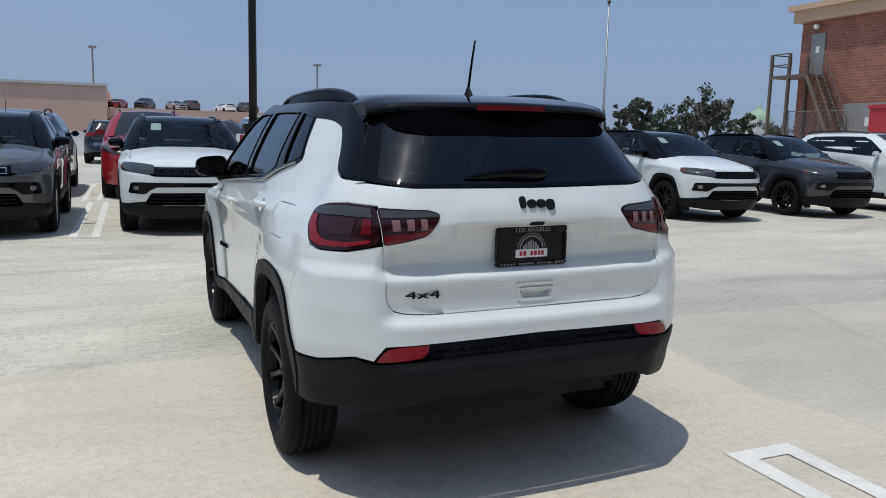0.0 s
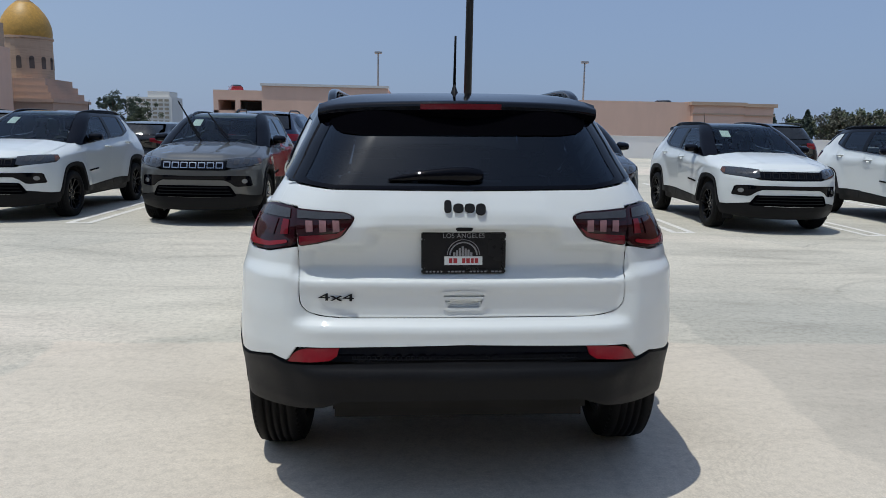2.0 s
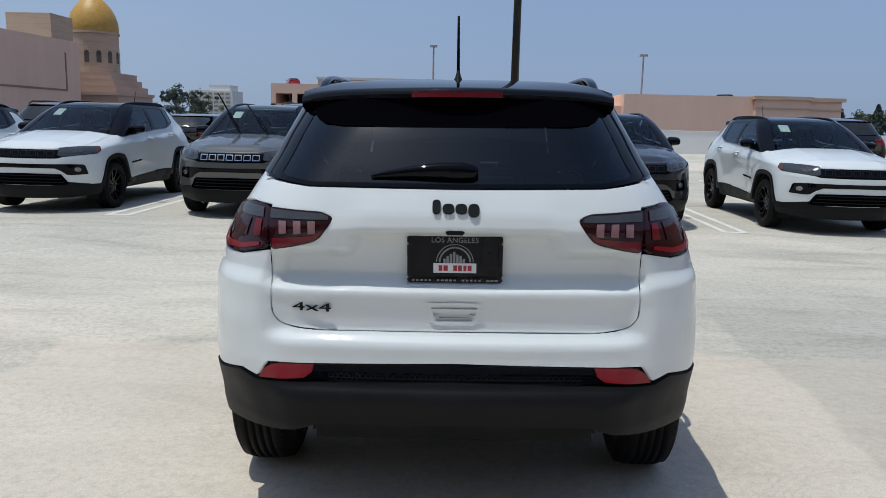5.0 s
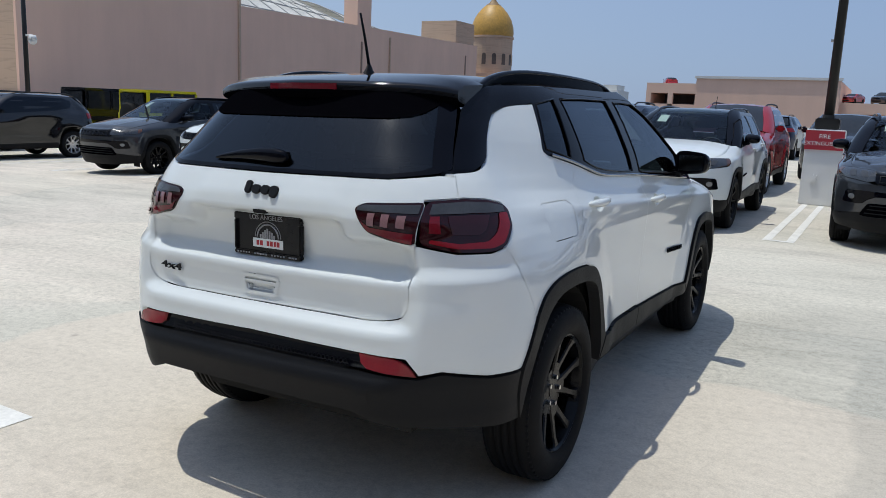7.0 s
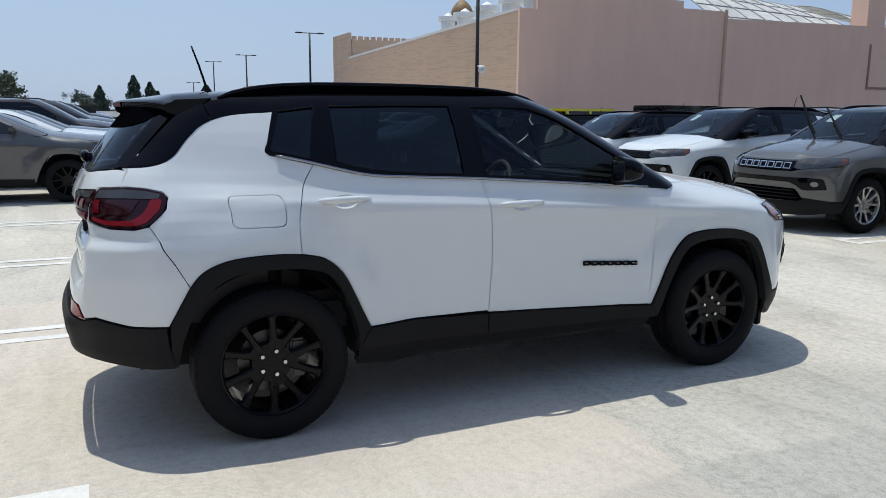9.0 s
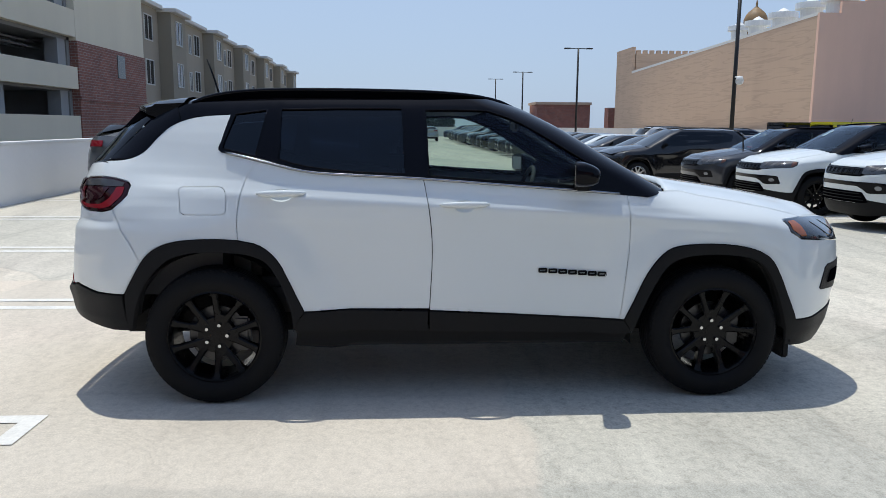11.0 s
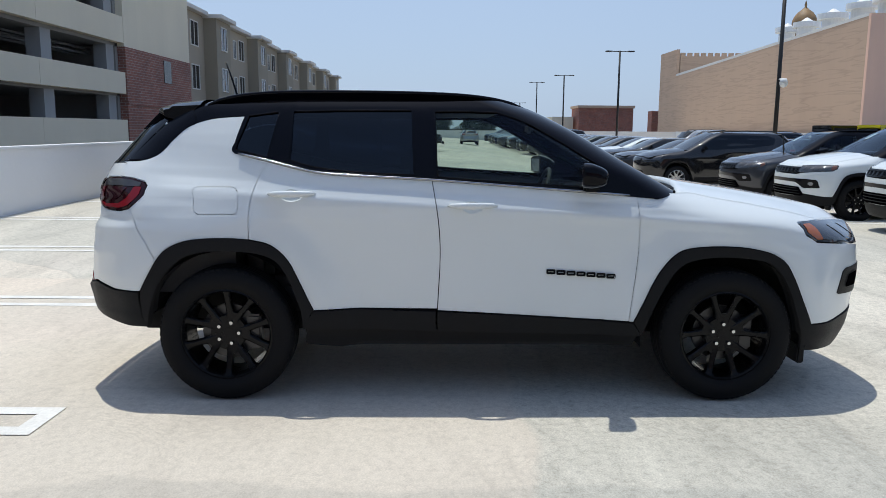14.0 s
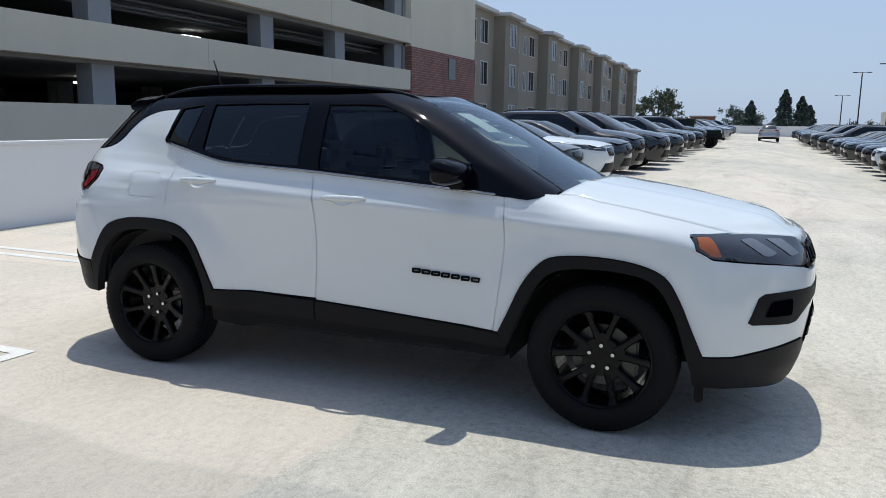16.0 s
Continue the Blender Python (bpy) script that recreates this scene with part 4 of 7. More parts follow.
def S_(*pts):
    """Side points as (y, z), brought from the plane x = 0.84 to the skin."""
    out = []
    u = np.linspace(0.9, 4.2, 300)
    for y, z in pts:
        d = CAR_TURN @ Vector((-3.986, y - 1.113, z - 1.441))
        skin, k = (BODY if z < 1.12 else CABIN), 1.0
        for _ in range(4):
            q = SIDE_EYE + d * k
            p = skin.by_u(u, np.full(300, q.z))
            k = 0.5 * k + 0.5 * (float(p[np.argmin(np.abs(p[:, 1] - q.y)), 0]) - SIDE_EYE.x) / d.x
        q = SIDE_EYE + d * k
        out.append(("s", q.y, q.z))
    return out


def R_(*pts):
    """Rear points as (x, z), brought from the plane y = -0.79 to the skin."""
    out = []
    u = np.linspace(0, 1.95, 200)
    for x, z in pts:
        k = 1.0
        for _ in range(4):
            xx, zz = x * k, 1.439 + (z - 1.434) * k
            p = BODY.by_u(u, np.full(200, zz))
            k = 0.5 * k + 0.5 * (3.225 + float(p[np.argmin(np.abs(p[:, 0] - xx)), 1])) / 2.465
        out.append(("r", x * k, 1.439 + (z - 1.434) * k))
    return out


def F_(*pts):
    return [("f", x, z) for x, z in pts]


def to_sz(skin, outline):
    return np.array([skin.find(*p) for p in outline])


def dense(loop, step):
    out = []
    n = len(loop)
    for i in range(n):
        a, b = loop[i], loop[(i + 1) % n]
        k = max(1, int(math.ceil(np.linalg.norm(b - a) / step)))
        for j in range(k):
            out.append(a + (b - a) * j / k)
    return np.array(out)


def inset(loop, d):
    if not d:
        return loop
    area = 0.5 * np.sum(loop[:, 0] * np.roll(loop[:, 1], -1) - np.roll(loop[:, 0], -1) * loop[:, 1])
    sg = 1.0 if area > 0 else -1.0
    e0, e1 = loop - np.roll(loop, 1, 0), np.roll(loop, -1, 0) - loop
    n0 = np.stack([-e0[:, 1], e0[:, 0]], -1)
    n1 = np.stack([-e1[:, 1], e1[:, 0]], -1)
    n0 /= np.linalg.norm(n0, axis=1, keepdims=True) + 1e-9
    n1 /= np.linalg.norm(n1, axis=1, keepdims=True) + 1e-9
    m = n0 + n1
    m /= np.maximum(np.linalg.norm(m, axis=1, keepdims=True), 1e-6)
    c = np.maximum(np.sum(m * n0, axis=1, keepdims=True), 0.5)
    return loop + sg * d * m / c


def inside(pts, loops):
    c = np.zeros(len(pts), bool)
    for lp in loops:
        x0, y0 = lp[:, 0], lp[:, 1]
        x1, y1 = np.roll(x0, -1), np.roll(y0, -1)
        for a, b, e, f in zip(x0, y0, x1, y1):
            hit = (b > pts[:, 1]) != (f > pts[:, 1])
            with np.errstate(divide="ignore", invalid="ignore"):
                xx = a + (pts[:, 1] - b) / (f - b) * (e - a)
            c ^= hit & (pts[:, 0] < xx)
    return c


from mathutils.geometry import delaunay_2d_cdt


def panel_mesh(name, skin, outline, holes=(), gap=0.0025, offset=0.0, step=0.045, flange=0.018, mirror=False, crown=0.0, dz=None):
    """A sheet of the skin inside an outline, with cut-outs, a turned-in rim and the skin's own normals."""
    loops = [dense(inset(outline if isinstance(outline, np.ndarray) else to_sz(skin, outline), gap), step)]
    for h in holes:
        loops.append(dense(inset(h if isinstance(h, np.ndarray) else to_sz(skin, h), -gap), step))
    lo, hi = loops[0].min(0), loops[0].max(0)
    dzz = dz or step
    gx, gz = np.meshgrid(np.arange(lo[0] + step * 0.5, hi[0], step), np.arange(lo[1] + dzz * 0.5, hi[1], dzz))
    g = np.stack([gx.ravel(), gz.ravel()], -1)
    if len(g):
        g = g[inside(g, loops)]
        edge = np.vstack(loops)
        keep = [i for i, p in enumerate(g) if np.min(np.abs(edge - p).max(1)) > 0.33 * min(step, dzz)]
        g = g[keep]
    vs, es, k = [], [], 0
    for lp in loops:
        n = len(lp)
        vs += [Vector(p) for p in lp]
        es += [(k + i, k + (i + 1) % n) for i in range(n)]
        k += n
    vs += [Vector(p) for p in g]
    V, E, F, *_ = delaunay_2d_cdt(vs, es, [], 0, 1e-6)
    V = np.array([(v.x, v.y) for v in V])
    F = np.array([f for f in F if len(f) == 3])
    F = F[inside(V[F].mean(1), loops)]
    used = np.unique(F)
    remap = -np.ones(len(V), int)
    remap[used] = np.arange(len(used))
    V, F = V[used], remap[F]
    N = skin.normal(V[:, 0], V[:, 1])
    P = skin.at(V[:, 0], V[:, 1]) + N * offset
    if crown:
        edge = np.vstack(loops)
        d = np.array([np.min(np.linalg.norm(edge - p, axis=1)) for p in V])
        P += N * (crown * (1 - np.exp(-d / 0.02)))[:, None]
    # orientation
    a, b, c = P[F[:, 0]], P[F[:, 1]], P[F[:, 2]]
    fl = np.sum(np.cross(b - a, c - a) * N[F[:, 0]], axis=1) < 0
    F[fl] = F[fl][:, ::-1]
    # rim
    cnt = {}
    for f in F:
        for i in range(3):
            e = (f[i], f[(i + 1) % 3])
            cnt[e] = cnt.get(e, 0) + 1
    rim = [e for e in cnt if (e[1], e[0]) not in cnt]
    faces = [tuple(int(i) for i in f) for f in F]
    if flange:
        ids = sorted({i for e in rim for i in e})
        new_id = {i: len(P) + k for k, i in enumerate(ids)}
        P = np.vstack([P, P[ids] - N[ids] * flange])
        N = np.vstack([N, N[ids]])
        faces += [(int(e[1]), int(e[0]), new_id[e[0]], new_id[e[1]]) for e in rim]
    if mirror:
        P = P * (-1, 1, 1)
        N = N * (-1, 1, 1)
        faces = [tuple(reversed(f)) for f in faces]
    me = bpy.data.meshes.new(name)
    me.from_pydata(P.tolist(), [], faces)
    me.polygons.foreach_set("use_smooth", [True] * len(me.polygons))
    me.normals_split_custom_set_from_vertices(N.tolist())
    return me


def soft_corners(loop, r=0.02):
    """Rounds the corners of a closed outline."""
    out = []
    for i, p in enumerate(loop):
        a, b = loop[i - 1] - p, loop[(i + 1) % len(loop)] - p
        la, lb = np.linalg.norm(a), np.linalg.norm(b)
        a, b = p + a * min(r / la, 0.45), p + b * min(r / lb, 0.45)
        out += [(1 - t) ** 2 * a + 2 * t * (1 - t) * p + t * t * b for t in (0.0, 0.33, 0.67, 1.0)]
    return np.array(out)


def full(half, skin):
    """An outline over both sides from its right half, listed from the middle to the middle at the rear."""
    h = to_sz(skin, half)
    m = h[h[:, 0] > 1e-4][::-1] * (-1, 1)
    return np.vstack([h, m])


def full_front(half, skin):
    h = to_sz(skin, half)
    m = h[h[:, 0] < skin.end - 1e-4][::-1].copy()
    m[:, 0] = 2 * skin.end - m[:, 0]
    return np.vstack([h, m])


# ---- car materials ----
def object_paint(name):
    """Lacquer whose colour, and metal share, belong to each car."""
    m, nt, b = nodes_of(name)
    oi = nt.nodes.new("ShaderNodeObjectInfo")
    p = coords(nt)
    n = noise_node(nt, 1.3, 4, 0.55, p)
    r = ramp(nt, n.outputs[0], ((0.3, 0.965), (0.7, 1.0)))
    nt.links.new(mix(nt, 1.0, oi.outputs["Color"], r.outputs[0], "MULTIPLY"), b.inputs["Base Color"])
    nt.links.new(oi.outputs["Alpha"], b.inputs["Metallic"])
    b.inputs["Roughness"].default_value = 0.38
    b.inputs["Coat Weight"].default_value = 1.0
    b.inputs["Coat IOR"].default_value = 1.6
    b.inputs["Specular IOR Level"].default_value = 0.05
    d = noise_node(nt, 22, 5, 0.65, p)
    rr = ramp(nt, d.outputs[0], ((0.4, 0.015), (0.8, 0.07)))
    nt.links.new(rr.outputs[0], b.inputs["Coat Roughness"])
    return m


PAINT = object_paint("car_lacquer")
GLOSS_BLACK = surface("gloss_black", (0.0025, 0.0027, 0.005), 0.035, vary=0.1, scale=14, spec=0.15, rvar=0.01)
ROOF_BLACK = surface("black_roof_lacquer", (0.0035, 0.0035, 0.005), 0.04, vary=0.1, scale=3, spec=0.32, rvar=0.01)
CLAD = surface("moulded_black_plastic", (0.0075, 0.008, 0.0095), 0.5, vary=0.2, scale=4, bumps=0.12, bump_scale=900, spec=0.15)
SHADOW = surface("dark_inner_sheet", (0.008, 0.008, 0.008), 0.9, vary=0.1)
RUBBER = surface("tyre_rubber", (0.0075, 0.0075, 0.008), 0.7, vary=0.25, scale=9, bumps=0.2, bump_scale=300, spec=0.15)
RIM_BLACK = surface("satin_black_alloy", (0.003, 0.003, 0.0036), 0.25, 0.0, vary=0.1, spec=0.2)
RIM_SILVER = surface("silver_alloy", (0.5, 0.5, 0.5), 0.3, 0.9, vary=0.08)
CHROME = surface("chrome", (0.6, 0.6, 0.6), 0.12, 1.0, vary=0.05)
DARK_CHROME = surface("dark_chrome", (0.32, 0.33, 0.35), 0.16, 1.0, vary=0.05)
# dull black without gloss, stands in for deep shade
DEEP_BLACK = surface("shaded_black", (0.002, 0.002, 0.003), 0.6, vary=0.1, spec=0.0)
DISC = surface("brake_disc", (0.06, 0.06, 0.062), 0.35, 0.9, vary=0.15, scale=20)
GLASS_FRONT = tinted_glass("side_glass", (0.66, 0.745, 0.70))
GLASS_SCREEN = tinted_glass("windscreen_glass", (0.58, 0.66, 0.63))
GLASS_DARK = tinted_glass("privacy_glass", (0.045, 0.060, 0.085), 0.02, 1.47, 0.035)
SEAT = surface("black_upholstery", (0.045, 0.045, 0.047), 0.7, vary=0.2, scale=12)
CLOTH = surface("grey_headliner", (0.25, 0.245, 0.235), 0.9, vary=0.08)
PAPER = surface("white_paper", (0.75, 0.77, 0.76), 0.8, vary=0.03)
LENS_RED = surface("dark_red_lens", (0.13, 0.005, 0.012), 0.06, vary=0.12, scale=18, spec=0.4)
LENS_BRIGHT = surface("red_reflector", (0.20, 0.007, 0.014), 0.12, vary=0.15, scale=40, spec=0.4)
LENS_SMOKE = surface("smoked_lens", (0.030, 0.008, 0.012), 0.05, vary=0.15, scale=10, spec=0.4)
LENS_GREY = surface("grey_lamp_strip", (0.05, 0.053, 0.06), 0.06, vary=0.25, scale=12, spec=0.4)
LENS_PALE = surface("pale_lamp_block", (0.22, 0.12, 0.13), 0.1, vary=0.25, scale=40, spec=0.4)
LENS_DARK = surface("dark_lens", (0.022, 0.003, 0.005), 0.05, vary=0.2, scale=14, spec=0.4)
LENS_CLEAR = surface("clear_lens", (0.16, 0.168, 0.18), 0.08, 0.3, vary=0.15, scale=12, coat=1.0)
LENS_HEAD = surface("dark_headlamp_lens", (0.035, 0.037, 0.04), 0.04, 0.2, vary=0.3, scale=10, coat=1.0)
AMBER = surface("amber_reflector", (0.34, 0.085, 0.008), 0.15, vary=0.12, scale=30, coat=1.0)
AMBER_DIM = surface("smoked_amber_reflector", (0.10, 0.032, 0.008), 0.15, vary=0.12, scale=30, coat=1.0)
PLATE = surface("black_plate", (0.007, 0.007, 0.008), 0.25, vary=0.15, spec=0.25)
PLATE_GREY = surface("grey_print", (0.26, 0.26, 0.27), 0.5, vary=0.05)
PLATE_RED = surface("red_print", (0.40, 0.02, 0.03), 0.5, vary=0.05)


def bars_mesh(sizes, depth=0.004):
    """A row of rounded bars, each (x, z, w, h), facing -y."""
    bm = bmesh.new()
    for x, z, w, h in sizes:
        box(bm, x - w / 2, x + w / 2, -depth, depth, z - h / 2, z + h / 2, min(w, h, 2 * depth) * 0.3)
    return bm


def rounded_slab(w, h, depth, round_, hole=0.0, at=(0.0, 0.0)):
    """A plain raised badge shape with round corners, facing -y; hole: the width of its rim where it is open."""
    bm = bmesh.new()

    def ring(ww, hh, y):
        r = min(ww, hh) * round_
        return [bm.verts.new((at[0] + sx * (ww / 2 - r) + r * math.cos(a), y, at[1] + sz * (hh / 2 - r) + r * math.sin(a)))
                for sx, sz, a0 in ((1, 1, 0), (-1, 1, 1), (-1, -1, 2), (1, -1, 3)) for a in (a0 * math.pi / 2, (a0 + 0.33) * math.pi / 2, (a0 + 0.67) * math.pi / 2, (a0 + 1) * math.pi / 2)]

    loops = [ring(w, h, depth), ring(w, h, -depth * 0.6), ring(w * 0.96, h * 0.94, -depth)]
    if hole:
        loops += [ring(w - 2 * hole, h - 2 * hole, -depth), ring(w - 2 * hole, h - 2 * hole, depth)]
    for p, q in zip(loops, loops[1:]):
        for i in range(16):
            bm.faces.new((p[i], p[(i + 1) % 16], q[(i + 1) % 16], q[i]))
    if not hole:
        bm.faces.new(loops[-1])
    bmesh.ops.recalc_face_normals(bm, faces=bm.faces)
    return bm


def wheel(parent, x, y, r, side, rim, lite, name="wheel", spin=0.0):
    """Tyre, rim with five forked spokes, nuts, disc and caliper."""
    wh = empty(name)
    wh.parent = parent
    wh.matrix_local = pose(x, y, r)
    hw = 0.108
    prof = [(-hw + 0.02, 0.232), (-hw - 0.003, 0.25), (-hw - 0.006, 0.29), (-hw + 0.004, 0.322), (-hw + 0.022, 0.341), (-hw + 0.04, 0.3475)]
    if lite:
        ring = prof + [(-a, b) for a, b in reversed(prof)]
    else:
        ring = list(prof)
        for c in (-0.045, -0.015, 0.015, 0.045):
            ring += [(c - 0.006, 0.350), (c - 0.0045, 0.341), (c + 0.0045, 0.341), (c + 0.006, 0.350)]
        ring += [(-a, b) for a, b in reversed(prof)]
    bm = bmesh.new()
    lathe(bm, ring, 24 if lite else 72)
    if not lite:
        for k in range(72):
            t = 2 * math.pi * k / 72
            for c, w2 in ((-0.082, 0.02), (0.082, 0.02)):
                q = bmesh.new()
                box(q, c - w2 / 2, c + w2 / 2, -0.011, 0.011, 0.330, 0.3412)
                bmesh.ops.rotate(q, verts=q.verts, cent=(0, 0, 0), matrix=Matrix.Rotation(t, 3, "X"))
                tmp = bpy.data.meshes.new("block")
                q.to_mesh(tmp)
                q.free()
                bm.from_mesh(tmp)
                bpy.data.meshes.remove(tmp)
    bmesh.ops.recalc_face_normals(bm, faces=bm.faces)
    part("tyre", bm, RUBBER, wh, smooth=True)
    s = side
    bm = bmesh.new()
    out = s * 0.082
    lathe(bm, [(out + s * 0.012, 0.236), (out + s * 0.014, 0.229), (out + s * 0.004, 0.222), (out - s * 0.03, 0.214), (-s * 0.09, 0.205), (-s * 0.092, 0.236)], 24 if lite else 64)
    # five forked spokes: a broad stem that parts in two
    for k in range(5):
        mid = 2 * math.pi * k / 5 + spin
        for d in (-1, 1):
            sec = []
            for r_, ang, wd, xo in ((0.050, 0.16, 0.022, 0.050), (0.080, 0.185, 0.021, 0.053), (0.106, 0.225, 0.0185, 0.057), (0.125, 0.255, 0.0165, 0.061), (0.150, 0.282, 0.0155, 0.066),
                                    (0.190, 0.302, 0.0155, 0.074), (0.212, 0.312, 0.0185, 0.081), (0.226, 0.316, 0.034, out * s + 0.005)):
                c = Vector((0, math.sin(mid + d * ang), math.cos(mid + d * ang))) * r_
                dr = Vector((0, math.sin(mid + d * 0.34), math.cos(mid + d * 0.34)))
                tn = Vector((1, 0, 0)).cross(dr)
                sec.append([bm.verts.new(c + tn * (wd * q) + Vector((s * (xo - dp), 0, 0))) for q, dp in ((-1, 0.042), (-1, 0.006), (-0.62, 0), (0.62, 0), (1, 0.006), (1, 0.042))])
            for q0, q1 in zip(sec, sec[1:]):
                for j in range(5):
                    bm.faces.new((q0[j], q0[j + 1], q1[j + 1], q1[j]))
        # web in the crotch of the fork, with a round bottom
        arc = [(mid + f * 0.235, 0.122 - 0.010 * (1 - f * f)) for f in np.linspace(-1, 1, 7)]
        top = [bm.verts.new((s * 0.057, r_ * math.sin(a), r_ * math.cos(a))) for a, r_ in arc]
        low = [bm.verts.new((s * 0.016, r_ * math.sin(a), r_ * math.cos(a))) for a, r_ in arc]
        root_ = [bm.verts.new((s * 0.050, 0.05 * math.sin(a), 0.05 * math.cos(a))) for a, r_ in arc]
        for j in range(6):
            bm.faces.new((root_[j], root_[j + 1], top[j + 1], top[j]))
            bm.faces.new((top[j], top[j + 1], low[j + 1], low[j]))
    hubm = Matrix.Rotation(radians(90), 4, "Y")
    cyl(bm, 0, 0, s * 0.024 - 0.026, s * 0.024 + 0.026, 0.094, 0.091, 40, hubm)
    bmesh.ops.recalc_face_normals(bm, faces=bm.faces)
    part("rim", bm, rim, wh)
    bm = bmesh.new()
    cyl(bm, 0, 0, s * 0.03 - 0.02, s * 0.052 + 0.0, 0.030, 0.028, 20, hubm)
    part("centre_cap", bm, rim, wh)
    if not lite:
        for k in range(5):
            a = 2 * math.pi * k / 5 + spin
            bm = bmesh.new()
            cyl(bm, 0, 0, -0.012, 0.012, 0.0105, 0.009, 8, Matrix.Translation((s * 0.052, 0.056 * math.sin(a), 0.056 * math.cos(a))) @ hubm)
            part("lug_nut", bm, CHROME, wh)
        bm = bmesh.new()
        cyl(bm, 0, 0, -0.012, 0.012, 0.145, 0.145, 40, Matrix.Translation((-s * 0.01, 0, 0)) @ hubm)
        cyl(bm, 0, 0, -0.03, 0.03, 0.075, 0.075, 24, Matrix.Translation((s * 0.0, 0, 0)) @ hubm)
        part("brake_disc", bm, DISC, wh, "bare steel brake disc")
        bm = boxes((-s * 0.01 - 0.035, -s * 0.01 + 0.035, 0.09, 0.165, -0.09, 0.09), bevel=0.012)
        part("brake_caliper", bm, DISC, wh, "grey brake caliper")
    else:
        bm = bmesh.new()
        cyl(bm, 0, 0, -0.004, 0.004, 0.215, 0.215, 24, Matrix.Translation((-s * 0.07, 0, 0)) @ hubm)
        part("back_plate", bm, SHADOW, wh)
    return wh


ARCH_R_OUT = ((-0.457, 0.589), (-0.409, 0.679), (-0.352, 0.769), (-0.285, 0.822), (-0.173, 0.854), (0.001, 0.863), (0.123, 0.854), (0.233, 0.828), (0.318, 0.753), (0.374, 0.647), (0.416, 0.556), (0.453, 0.480))
ARCH_R_IN = ((-0.425, 0.383), (-0.404, 0.498), (-0.360, 0.619), (-0.291, 0.709), (-0.207, 0.768), (-0.089, 0.792), (0.115, 0.789), (0.231, 0.759), (0.288, 0.708), (0.343, 0.602), (0.384, 0.480), (0.396, 0.373))
ARCH_F_OUT = ((2.151, 0.428), (2.202, 0.536), (2.264, 0.674), (2.344, 0.781), (2.433, 0.826), (2.614, 0.838), (2.797, 0.820), (2.923, 0.771), (2.990, 0.673), (3.045, 0.549), (3.094, 0.424))
ARCH_F_IN = ((2.197, 0.356), (2.236, 0.458), (2.306, 0.613), (2.377, 0.720), (2.466, 0.765), (2.617, 0.780), (2.801, 0.765), (2.895, 0.719), (2.964, 0.611), (3.009, 0.487), (3.042, 0.361))
DOOR_MID = ((1.077, 1.172), (1.101, 1.035), (1.118, 0.887), (1.121, 0.737), (1.109, 0.493))
DOOR_FRONT = ((2.142, 1.096), (2.164, 0.977), (2.164, 0.826), (2.148, 0.613), (2.127, 0.430))
DOOR_REAR = ((0.238, 1.262), (0.181, 1.180), (0.140, 1.078), (0.121, 0.976), (0.120, 0.857))
BELT = ((0.238, 1.262), (0.476, 1.207), (0.707, 1.190), (1.057, 1.173), (1.586, 1.136), (2.142, 1.096))


# front edge of the hood from the middle to its corner: share of the half width, place and height
NOSE_G = (0.0, 0.3, 0.6, 0.7, 0.8, 0.9, 1.0)
NOSE_Y = (3.508, 3.498, 3.470, 3.420, 3.346, 3.276, 3.208)
NOSE_TOP = (0.930, 0.931, 0.936, 0.945, 0.953, 0.960, 0.967)


